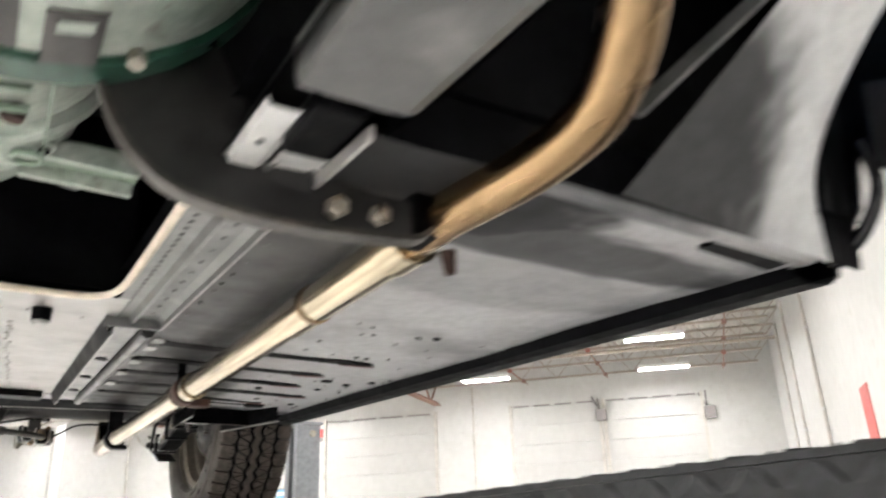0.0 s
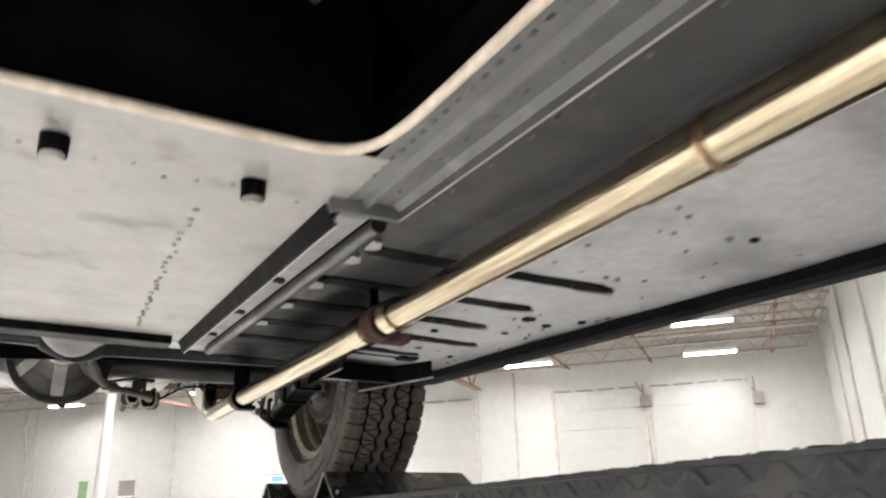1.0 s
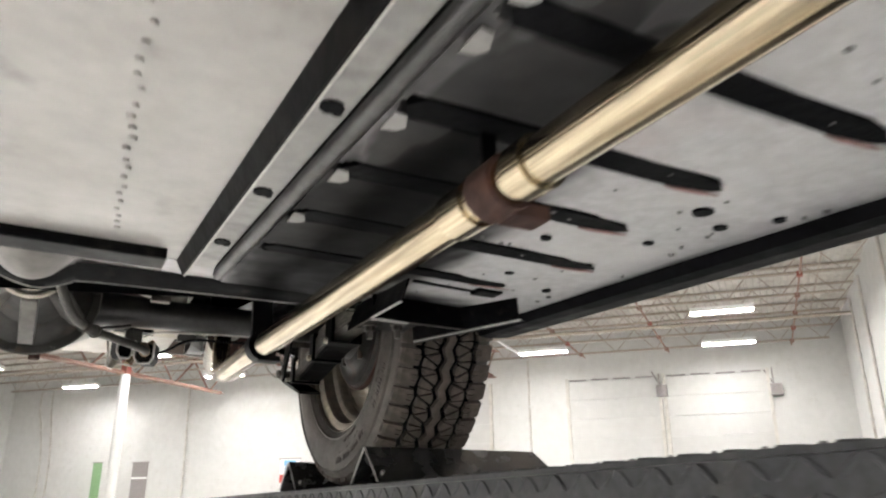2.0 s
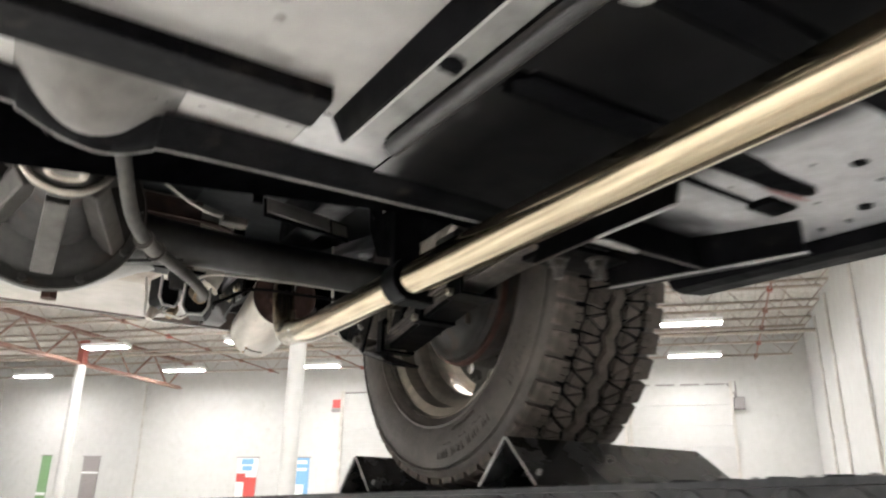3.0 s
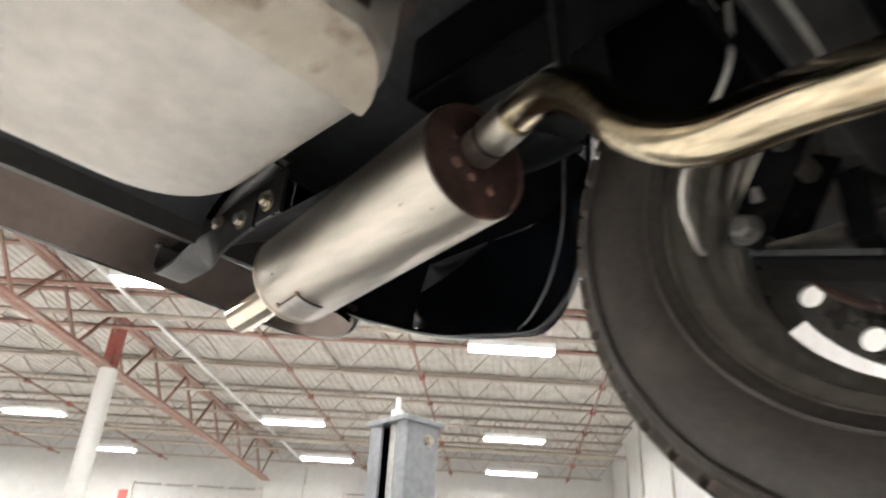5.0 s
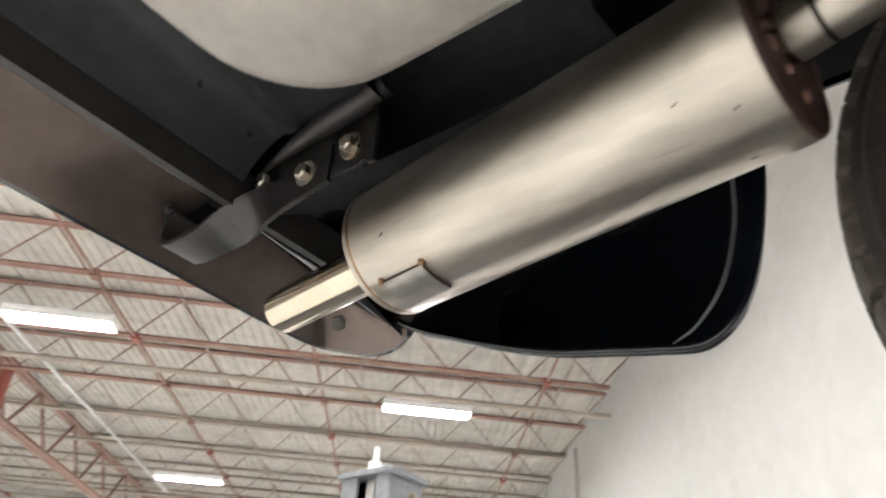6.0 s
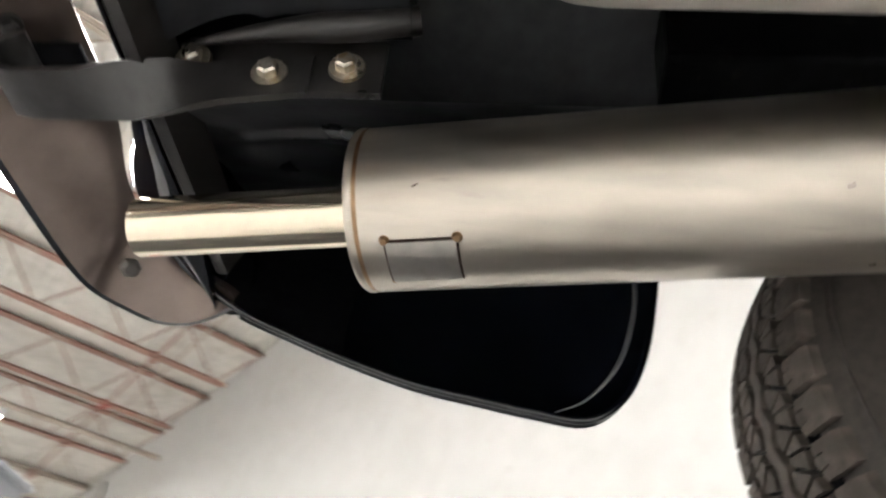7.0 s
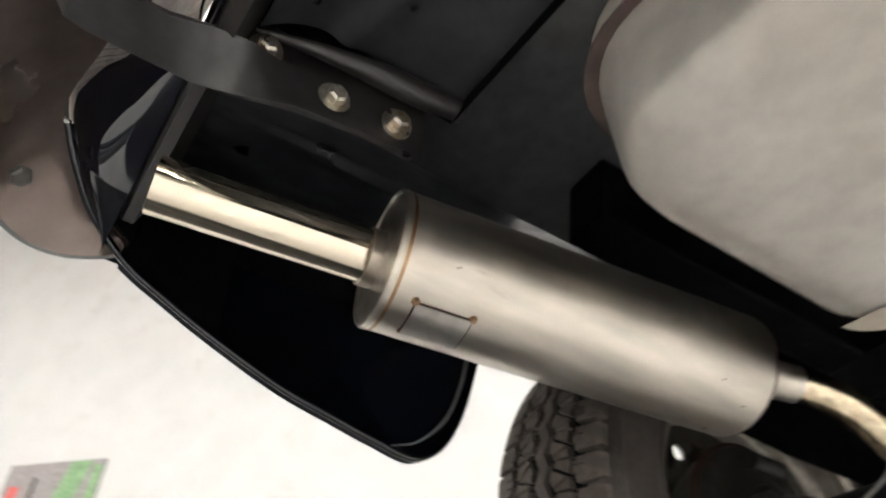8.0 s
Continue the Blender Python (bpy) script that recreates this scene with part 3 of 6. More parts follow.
side_banner(7.08, 8.27, 2.4, 4.56, DARK_PRINT, "grey, green and red printed wall banner",
            ((7.10, 7.10, 0.10, 2.5, 4.5, GREEN_PRINT), (7.55, 7.24, 0.26, 3.2, 4.55, GREEN_PRINT), (8.06, 8.06, 0.12, 4.12, 4.32, RED), (8.0, 8.0, 0.1, 3.6, 3.9, RED), (7.86, 7.86, 0.05, 3.3, 4.4, LABEL_GREY)))
side_banner(18.75, 19.75, 1.6, 4.46, RED, "tall red wall banner")
ob = thing("hanging_banner", "red cloth banner hanging under the roof joists", "banner", "", "", H(7.0, 0.8, 9.4))
part("cloth", hbox(6.2, 7.8, 0.80, 0.82, 7.9, 9.4), RED, ob)
part("top_rod", rod(H(6.1, 0.81, 9.41), H(7.9, 0.81, 9.41), 0.03, None, 8), DARK_PRINT, ob)
part("print_band", hbox(6.5, 6.7, 0.79, 0.797, 8.1, 9.2), WHITE_PRINT, ob)
for n in (6.3, 7.7):
    part("cord", rod(H(n, 0.81, 9.41), H(n, 0.81, 10.05), 0.01, None, 6), CABLE, ob)
side_banner(14.6, 16.2, 3.3, 4.62, DARK_PRINT, "small dark framed board on the white wall", ((14.7, 14.7, 1.4, 3.4, 4.52, WHITE_PRINT),))


# conduits on the walls
def conduit(points, r, label):
    ob = thing("conduit", label, "pipe", "wall conduits", "", points[0])
    part("pipe_run", tube(smooth_line(points, 5), r, 10, up=(0.31, 0.27, 0.91)), DECK, ob, smooth=True)
    for p in points[1:-1]:
        part("strap", rod(p + Vector((0, 0, -0.05)), p + Vector((0, 0, 0.05)), r * 1.5, None, 10), WALL, ob)


for e0, e1 in ((-42.7, -42.2), (-43.6, -42.9), (-32.4, -32.3), (-11.6, -11.6)):
    conduit([H(WALL_N - 0.08, e0, 9.0), H(WALL_N - 0.08, e0, 8.0), H(WALL_N - 0.08, (e0 + e1) / 2, 6.6), H(WALL_N - 0.08, e1, 4.5), H(WALL_N - 0.08, e1, 1.4)], 0.05, "painted conduit down the white wall")
for n in (34.5, 31.0, 25.5):
    conduit([H(n, WALL_E - 0.08, z) for z in (9.8, 7.4, 4.8, 1.4)], 0.05, "painted conduit down the side wall")

# ---- the lift ----
RUN_X, RUN_Z = 0.487, 1.548
ob = thing("lift_runway", "dark grey tread plate runway of a car lift", "car lift", "", "", (0.72, 1.4, 1.45))
part("deck_plate", box((RUN_X, -2.2, RUN_Z - 0.006), (1.10, 4.1, RUN_Z)), PLATE, ob)
part("side_plate", box((RUN_X + 0.001, -2.2, RUN_Z - 0.15), (RUN_X + 0.008, 4.1, RUN_Z - 0.0065)), PLATE, ob)
part("outer_plate", box((1.09, -2.2, RUN_Z - 0.15), (1.098, 4.1, RUN_Z - 0.0065)), PLATE, ob)
part("bottom_flange", box((RUN_X + 0.009, -2.2, RUN_Z - 0.15), (1.089, 4.1, RUN_Z - 0.142)), PLATE, ob)


def lozenge(bm, centre, along, across, normal, a, b, h):
    """One raised bar of a tread plate, pointed at both ends."""
    c, u, w, n = Vector(centre), Vector(along), Vector(across), Vector(normal)
    base = [bm.verts.new(c + u * s + w * t) for s, t in ((-a, 0), (-a * 0.5, -b), (a * 0.5, -b), (a, 0), (a * 0.5, b), (-a * 0.5, b))]
    top = [bm.verts.new(c + u * s * 0.8 + w * t * 0.5 + n * h) for s, t in ((-a, 0), (-a * 0.5, -b), (a * 0.5, -b), (a, 0), (a * 0.5, b), (-a * 0.5, b))]
    bm.faces.new(top)
    for k in range(6):
        bm.faces.new((base[k], base[(k + 1) % 6], top[(k + 1) % 6], top[k]))


bm = bmesh.new()
k = 0
y = -0.6
while y < 3.6:
    for j in range(5):
        z = RUN_Z - 0.016 - 0.026 * j
        s = 1 if (j + k) % 2 else -1
        d = Vector((0, 0.75, 0.66 * s)).normalized()
        lozenge(bm, (RUN_X + 0.0012, y + (0.013 if j % 2 else 0), z), d, d.cross(Vector((-1, 0, 0))), (-1, 0, 0), 0.014, 0.0035, 0.0022)
    for j in range(6):
        s = 1 if (j + k) % 2 else -1
        d = Vector((0.72 * s, 0.69, 0)).normalized()
        lozenge(bm, (RUN_X + 0.012 + 0.026 * j, y + (0.013 if j % 2 else 0), RUN_Z - 0.0003), d, d.cross(Vector((0, 0, 1))), (0, 0, 1), 0.014, 0.0035, 0.0028)
    y += 0.026
    k += 1
tagged(part("tread_relief", bm, PLATE, ob), kind="stuff")


def wheel_chock(y, x0, x1, label):
    """A bent sheet metal ridge that lies across the runway."""
    h, half, t = 0.0610, 0.061, 0.004
    ob = thing("wheel_chock", label, "wheel chock", "wheel chocks", "", ((x0 + x1) / 2, y, RUN_Z))
    z = RUN_Z + 0.0026
    prof = [(-half - 0.002, 0), (0, h), (half + 0.002, 0), (half - 0.004, 0), (0, h - 0.0055), (-half + 0.004, 0)]
    bm = bmesh.new()
    cut = 0.03
    rings = []
    for x in (x0, x1):
        rings.append([bm.verts.new((x if x == x0 else x + (cut if v < h * 0.5 else 0), y + u, z + v)) for u, v in prof])
    for a in range(6):
        bm.faces.new((rings[0][a], rings[0][(a + 1) % 6], rings[1][(a + 1) % 6], rings[1][a]))
    bm.faces.new(rings[0][::-1])
    bm.faces.new(rings[1])
    part("ridge_sheet", bm, CHOCK, ob)
    for s in (-1, 1):
        bm = bar((x0 - 0.001, y + s * half, z + 0.001), (x0 - 0.001, y + s * 0.001, z + h - 0.0015), 0.0012, 0.0034, (1, 0, 0))
        part("cut_edge", bm, BARE_EDGE, ob, "bare worn metal edge")
    part("rivet", rod((x0 + 0.012, y - half + 0.012, z + 0.013), (x0 + 0.012, y - half + 0.008, z + 0.018), 0.003, None, 10), BARE_EDGE, ob)


wheel_chock(2.016, 0.487, 0.835, "black folded steel wheel chock before the tyre")
wheel_chock(2.472, 0.487, 0.835, "black folded steel wheel chock behind the tyre")

ob = thing("lift_post", "grey steel lift column with a threaded rod on top", "car lift", "", "", (1.42, 3.74, 0))
X0, X1, Y0, Y1, ZT = 1.375, 1.50, 3.715, 3.875, 2.075
part("back_web", box((X1 - 0.008, Y0 + 0.008, 0), (X1, Y1 - 0.008, ZT)), POST_GREY, ob)
part("side_web", box((X0, Y0, 0), (X1, Y0 + 0.008, ZT)), POST_GREY, ob)
part("side_web", box((X0, Y1 - 0.008, 0), (X1, Y1, ZT)), POST_GREY, ob)
for a, b in ((Y0 + 0.008, Y0 + 0.045), (Y1 - 0.05, Y1 - 0.008)):
    part("front_lip", box((X0, a, 0), (X0 + 0.008, b, ZT)), POST_GREY, ob)
part("cap_plate", box((X0 - 0.012, Y0 - 0.012, ZT), (X1 + 0.012, Y1 + 0.012, ZT + 0.014)), POST_GREY, ob, bevel=0.003)
part("safety_ladder", box((X0 + 0.02, 3.785, 0), (X0 + 0.03, 3.81, ZT)), BARE_EDGE, ob)
part("inner_strip", box((X0 + 0.04, Y0 + 0.01, 0), (X0 + 0.045, Y1 - 0.01, ZT)), BLACK_MATT, ob)
part("rod_nut", rod((1.41, 3.80, ZT + 0.014), (1.41, 3.80, ZT + 0.045), 0.02, None, 6), WHITE_PRINT, ob)
part("threaded_rod", rod((1.41, 3.80, ZT + 0.03), (1.41, 3.80, ZT + 0.085), 0.010, 0.008, 12), WHITE_PRINT, ob)
hex_bolt((1.46, Y0, 2.03), (0, -1, 0), 0.012, 0.014, ZINC, ob, 0.018)

# ---- the car: floor and frame ----
def fz(x, y):
    return 1.7162 - 0.0182 * x + 0.0496 * y


def F(x, y, d=0.0):
    """A place on the floor pan, d above it."""
    return Vector((x, y, fz(x, y) + d))


body = thing("car_body", "black vintage car body with grey painted floor, seen from below", "car", "", "", (0.0, 1.5, 1.72))

def pan_height(x, y):
    h = 0.0
    for ry, a, b, w in RIBS:
        dx = max(a + 0.014 - x, x - b + 0.02, 0.0)
        taper = 1.0 if x < b - 0.1 else max(0.25, (b - x) / 0.1 * 0.75 + 0.25)
        d = math.hypot(dx, y - ry) / (w * (0.55 + 0.45 * taper))
        h = max(h, 0.020 * max(0.0, min(1.0, (1.35 - d) / 0.35)))
    h += 0.0022 * noise.noise(Vector((x * 9, y * 5, 1.3))) + 0.0009 * noise.noise(Vector((x * 26, y * 20, 4.3)))
    return h


def sheet(x0, x1, y0, y1, nx, ny, height, place):
    bm = bmesh.new()
    g = []
    for j in range(ny + 1):
        row = []
        for i in range(nx + 1):
            x, y = x0 + (x1 - x0) * i / nx, y0 + (y1 - y0) * j / ny
            row.append(bm.verts.new(place(x, y, height(x, y))))
        g.append(row)
    for j in range(ny):
        for i in range(nx):
            bm.faces.new((g[j][i], g[j + 1][i], g[j + 1][i + 1], g[j][i + 1]))
    return bm


part("floor_panel", sheet(0.172, 0.625, 0.36, 1.803, 92, 289, pan_height, lambda x, y, h: F(x, y, h)), FLOOR_SPRAYED_SHADED, body, "grey primed floor pan with pressed ribs", True)
part("floor_upper_skin", sheet(-0.9, 0.70, 0.90, 1.86, 2, 2, lambda x, y: 0.05, lambda x, y, h: F(x, y, h)), BLACK_MATT, body)
part("floor_upper_skin", sheet(0.11, 0.70, 0.36, 0.90, 2, 2, lambda x, y: 0.05, lambda x, y, h: F(x, y, h)), BLACK_MATT, body)


def cover_height(x, y):
    """Slightly uneven, pressed down into a trough where the drive shaft passes the crossmember."""
    u, v = (x + 0.055) / 0.056, max(0.0, min(1.0, (y - 1.70) / 0.085))
    dip = 0.030 * v * v * (3 - 2 * v) * max(0.0, 1 - u * u) ** 1.2
    return 0.0035 + 0.0014 * noise.noise(Vector((x * 6, y * 6, 7))) - dip


part("cover_panel", sheet(0.0012, 0.0935, 1.70, 1.80, 12, 12, cover_height, lambda x, y, h: F(x, y, h)),
     PAN_PALE, body, "pale bare metal cover panel", True)
part("cover_panel", sheet(-0.75, -0.1112, 1.70, 1.80, 20, 6, cover_height, lambda x, y, h: F(x, y, h)), PAN_PALE, body, "pale bare metal cover panel", True)
# The trough continues the cover in a darker, more metallic grey.
part("shaft_trough", sheet(-0.1110, 0.0010, 1.70, 1.80, 30, 24, cover_height, lambda x, y, h: F(x, y, h)), TROUGH, body, "dull grey trough under the drive shaft", True)
part("cover_panel", sheet(-0.75, 0.118, 0.853, 1.70, 60, 60, cover_height, lambda x, y, h: F(x, y, h)),
     PAN_PALE, body, "pale bare metal cover panel", True)

for y, a, b, w in RIBS:
    pts = [(a + 0.012, y - w * 1.2), (b - 0.05, y - w * 1.2), (b - 0.014, y - w * 0.65), (b - 0.002, y), (b - 0.014, y + w * 0.65), (b - 0.05, y + w * 1.2), (a + 0.012, y + w * 1.2), (a + 0.002, y)]
    # A black sheet in each recess deepens the rib's shade.
    part("rib_bed", slab(pts, -0.0012, 0.006, None, lambda u, v, d: F(u, v, d)), BLACK_MATT, body, "black sheet for the shade inside a pressed rib")
    e = [(b - 0.055, y + w * 1.3), (b - 0.030, y + w * 1.05), (b - 0.006, y + w * 0.75), (b + 0.003, y + w * 0.85), (b - 0.012, y + w * 1.2), (b - 0.040, y + w * 1.5)]
    part("primer_streak", slab(e, -0.0022, -0.0004, None, lambda u, v, d: F(u, v, d)), PRIMER_PINK, body, "reddish primer showing beside the rib")


def extrude_y(profile, y0, y1, n=1, thick=0.0015):
    bm = bmesh.new()
    rows = []
    for k in range(n + 1):
        y = y0 + (y1 - y0) * k / n
        rows.append([bm.verts.new(F(x, y, d)) for x, d in profile] + [bm.verts.new(F(x, y, d + thick)) for x, d in reversed(profile)])
    m = len(rows[0])
    for a, b in zip(rows, rows[1:]):
        for j in range(m):
            bm.faces.new((a[j], b[j], b[(j + 1) % m], a[(j + 1) % m]))
    bm.faces.new(rows[0])
    bm.faces.new(rows[-1][::-1])
    return bm


part("tunnel_rail", extrude_y([(0.1065, 0.004), (0.130, 0.004), (0.134, -0.003), (0.137, -0.003)], 0.43, 0.945, 6), GREY_RAIL, body, "riveted grey tunnel rail")
part("rail_gutter", extrude_y([(0.1372, -0.003), (0.142, 0.004), (0.160, 0.004), (0.1665, -0.001), (0.1668, -0.008)], 0.43, 0.942, 6), RAIL_FRONT, body, "dark gutter beside the tunnel rail")
part("rail_lip", extrude_y([(0.1668, -0.0085), (0.1693, -0.0085), (0.1696, 0.003)], 0.43, 0.940, 6), LIP_PALE, body, "pale bare edge of the gutter")
for y in (1.034, 1.090, 1.209, 1.327, 1.451):
    part("rib_tab", slab([(0.176, y - 0.014), (0.186, y - 0.012), (0.192, y + 0.004), (0.187, y + 0.011), (0.176, y + 0.013)], fz(0.184, y) - 0.0036, fz(0.184, y) - 0.0022), WEB_GREY, body, "pale grey patch between the ribs")
bm = bmesh.new()
for y in (0.52, 0.585, 0.64, 0.691, 0.728, 0.758, 0.813, 0.872, 0.91):
    rod(F(0.184, y, 0.002), F(0.184, y, -0.0016), 0.0022, 0.0016, 10, bm)
tagged(part("gutter_rivets", bm, RAIL_FRONT, body), kind="stuff")
part("front_rail", extrude_y([(0.111, 0.02), (0.112, -0.002), (0.114, -0.006), (0.176, -0.006), (0.184, -0.003), (0.187, 0.004), (0.189, 0.03)], -0.35, 0.322, 4), RAIL_FRONT, body, "dark grey front frame rail")
part("rail_joint", extrude_y([(0.108, 0.004), (0.110, -0.002), (0.127, -0.002), (0.133, 0.002), (0.136, 0.012)], 0.356, 0.44, 2), RAIL_PALE, body)
part("rail_pocket", extrude_y([(0.112, 0.012), (0.168, 0.012)], 0.31, 0.44, 2), BLACK, body, "dark pocket between the rails")
part("pocket_block", box((0.128, 0.330, 1.722), (0.160, 0.392, 1.738)), BLACK, body, bevel=0.004)
part("joint_lip", extrude_y([(0.137, 0.002), (0.168, 0.002)], 0.412, 0.44, 1), RAIL_PALE, body)
part("joint_edge", bar(F(0.169, 0.445, -0.004), F(0.1705, 0.352, -0.004), 0.003, 0.010, (0, 0, 1)), BARE_EDGE, body, "thin bare metal flange")
part("rail_rivet", rod(F(0.118, 0.40, 0.0), F(0.118, 0.40, -0.004), 0.003, 0.002, 10), GREY_RAIL, body)
part("rail_channel", extrude_y([(0.187, 0.002), (0.19, 0.05), (0.215, 0.05), (0.216, 0.03)], -0.3, 0.36, 2), BLACK_MATT, body)

# opening in the floor: dark tunnel above it
part("tunnel_wall", extrude_y([(0.106, 0.004), (0.165, 0.14), (0.09, 0.24), (-0.30, 0.26), (-0.31, 0.004)], -0.5, 0.90, 2), BLACK_MATT, body)
part("tunnel_end", box((-0.35, 0.895, 1.782), (0.12, 0.90, 2.0)), BLACK_MATT, body)
line = [F(0.102, 0.475, 0.0), F(0.102, 0.55, 0.0), F(0.102, 0.70, 0.0), F(0.100, 0.79, 0.0), F(0.090, 0.832, 0.0), F(0.062, 0.851, 0.0), F(0.0, 0.853, 0.0), F(-0.2, 0.853, 0.0), F(-0.34, 0.853, 0)]
part("edge_welt", tube(smooth_line(line, 8), 0.0042, 10), WELT, body, "cream edging cord round the floor opening", True)

# twin hat rails: a slanted black flank, a grey web with drain holes, and a rolled black edge
part("floor_rail", extrude_y([(0.1165, -0.0135), (0.119, -0.003), (0.122, -0.001), (0.149, -0.001), (0.152, 0.003)], 0.972, 1.70, 30, 0.0016), WEB_GREY, body, "grey floor rail web with drain holes")
part("rail_flank", extrude_y([(0.1045, 0.002), (0.1130, -0.0150), (0.1158, -0.0156)], 0.962, 1.703, 8, 0.0016), BLACK, body, "black slanted flank of the rail")
part("flange_edge", extrude_y([(0.1150, -0.0168), (0.1168, -0.0168)], 0.963, 1.7045, 4, 0.0010), BARE_EDGE, body, "thin bare edge")
part("rail_roll", tube([F(0.1575, 0.966 + 0.0739 * k, -0.0065) for k in range(11)], 0.0078, 16), SATIN_BLACK, body, "rolled black edge of the rail", True)
part("rail_foot", extrude_y([(0.1505, -0.002), (0.151, -0.010)], 0.968, 1.702, 4, 0.0016), BLACK, body)
for y in (1.212, 1.577, 1.40):
    part("rail_hole", rod(F(0.135, y, -0.0030), F(0.135, y, -0.0005), 0.0095, 0.0085, 9), BLACK_MATT, body)
    part("hole_burr", rod(F(0.141, y + 0.006, -0.0036), F(0.141, y + 0.006, -0.0005), 0.004, 0.003, 7), BLACK_MATT, body)
bm = bmesh.new()
box((0.104, 0.944, fz(0.13, 0.95) - 0.0085), (0.170, 0.949, fz(0.13, 0.95) + 0.008), bm)
part("rail_end", bm, GREY_RAIL, body, "end plate of the tunnel rail")
part("floor_panel", sheet(0.094, 0.1725, 1.702, 1.80, 10, 12, lambda x, y: 0.003 + 0.001 * noise.noise(Vector((x * 12, y * 12, 3))), lambda x, y, h: F(x, y, h)), FLOOR_SPRAYED_SHADED, body, "grey floor strip behind the rails", True)


def dot(x, y, r, h, bm, d=0.0, n=10):
    rod(F(x, y, d + 0.001), F(x, y, d - h), r, r * 0.7, n, bm)


rng = random.Random(4)
bm = bmesh.new()
for k in range(30):
    dot(0.118, 0.44 + 0.017 * k, 0.0026, 0.002, bm, 0.004)
for k in range(13):
    dot(0.151, 0.45 + 0.038 * k, 0.0026, 0.0018, bm, 0.004)
for k in range(60):
    dot(rng.uniform(0.36, 0.605), rng.uniform(0.75, 1.8), rng.uniform(0.0018, 0.0042), 0.0018, bm)
tagged(part("rivets", bm, GREY_RAIL, body), kind="stuff")
bm = bmesh.new()
for k in range(26):
    dot(0.005 + 0.0008 * k + rng.uniform(-0.003, 0.003), 1.04 + 0.0225 * k + rng.uniform(-0.004, 0.004), rng.uniform(0.003, 0.0042), 0.0022, bm, 0.003)
for k in range(16):
    dot(-0.30 + 0.027 * k + rng.uniform(-0.004, 0.004), 0.955 + 0.02 * rng.random(), 0.0026, 0.0014, bm, 0.003)
for x, y in ((0.016, 1.748), (0.037, 1.741), (0.057, 1.737), (0.083, 1.738), (0.089, 1.700), (-0.14, 1.74), (-0.20, 1.742), (-0.26, 1.739)):
    dot(x, y, 0.0034, 0.0016, bm, 0.003)
tagged(part("panel_rivets", bm, PAN_PALE, body), kind="stuff")
for x, y, r in ((0.508, 1.232, 0.010), (0.499, 0.833, 0.005), (0.53, 1.33, 0.006), (0.555, 1.255, 0.007), (0.585, 1.21, 0.006), (0.43, 1.375, 0.006), (0.47, 1.51, 0.006), (0.56, 1.56, 0.006)):
    part("drain_hole", rod(F(x, y, -0.0022), F(x, y, 0.001), r, None, 18), BLACK_MATT, body)
for x, y in ((0.0366, 0.947), (-0.112, 0.935)):
    p = thing("floor_plug", "dark rubber plug with a pale face under the floor", "plug", "floor plugs", "", F(x, y))
    part("stem", rod(F(x, y, 0.004), F(x, y, -0.012), 0.0105, 0.0100, 20), BLACK_MATT, p, smooth=True)
    part("face", rod(F(x, y, -0.0121), F(x, y, -0.0165), 0.0088, 0.0075, 20), PAN_PALE, p, smooth=True)

# rib side bright ledge and sill
part("sill_lip", extrude_y([(0.614, -0.001), (0.622, -0.012), (0.640, -0.014), (0.678, -0.009), (0.690, 0.0), (0.695, 0.04)], 0.39, 1.845, 8, 0.002), BLACK_MATT, body, "black sill lip")
part("sill_side", extrude_y([(0.695, 0.0), (0.72, 0.08), (0.74, 0.30), (0.73, 0.6)], 0.39, 1.86, 4, 0.003), BODY_BLACK, body)

# black bar and crossmember before the axle
part("cross_bar", bar(F(-0.75, 1.681, -0.004), F(0.088, 1.681, -0.004), 0.044, 0.014, (0, 0, 1)), BLACK, body, "black steel bar under the pale panel", bevel=0.002)
LIP = [(-0.80, 1.800), (-0.30, 1.800), (-0.125, 1.799), (-0.104, 1.793), (-0.085, 1.784), (-0.065, 1.777), (-0.045, 1.774), (-0.025, 1.778), (-0.008, 1.785), (0.012, 1.789), (0.17, 1.791), (0.35, 1.793), (0.62, 1.798)]
line = smooth_line([Vector((x, 1.802, z)) for x, z in LIP], 6)
bm = bmesh.new()
rows = []
for p in line:
    top = fz(p.x, 1.768)
    wave = 0.004 * noise.noise(Vector((p.x * 14, 2.2, 0)))
    rows.append([bm.verts.new(v) for v in (Vector((p.x, 1.766 + wave, min(top + 0.002, p.z + 0.014))), Vector((p.x, 1.776 + wave, min(top - 0.003, p.z + 0.010))), Vector((p.x, 1.790, p.z + 0.0045)), p, p + Vector((0, 0.003, 0.001)), p + Vector((0, 0.006, 0.030)), p + Vector((0, 0.010, 0.12)))])
for a, b in zip(rows, rows[1:]):
    for k in range(len(a) - 1):
        bm.faces.new((a[k], a[k + 1], b[k + 1], b[k]))
part("crossmember", bm, BLACK, body, "black pressed crossmember dipping under the drive shaft", True)
part("crossmember_edge", tube([p + Vector((0, 0.0016, -0.0002)) for p in line], 0.0011, 6, up=(0, 1, 0)), WEB_GREY, body, "thin pale edge of the crossmember", True)
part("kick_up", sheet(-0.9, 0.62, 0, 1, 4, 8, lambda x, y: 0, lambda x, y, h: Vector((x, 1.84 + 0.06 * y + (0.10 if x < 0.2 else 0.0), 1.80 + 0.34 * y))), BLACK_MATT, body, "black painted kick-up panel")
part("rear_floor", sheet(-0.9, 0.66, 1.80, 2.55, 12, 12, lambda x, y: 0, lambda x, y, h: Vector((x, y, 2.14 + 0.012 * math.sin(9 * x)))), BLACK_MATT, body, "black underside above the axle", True)
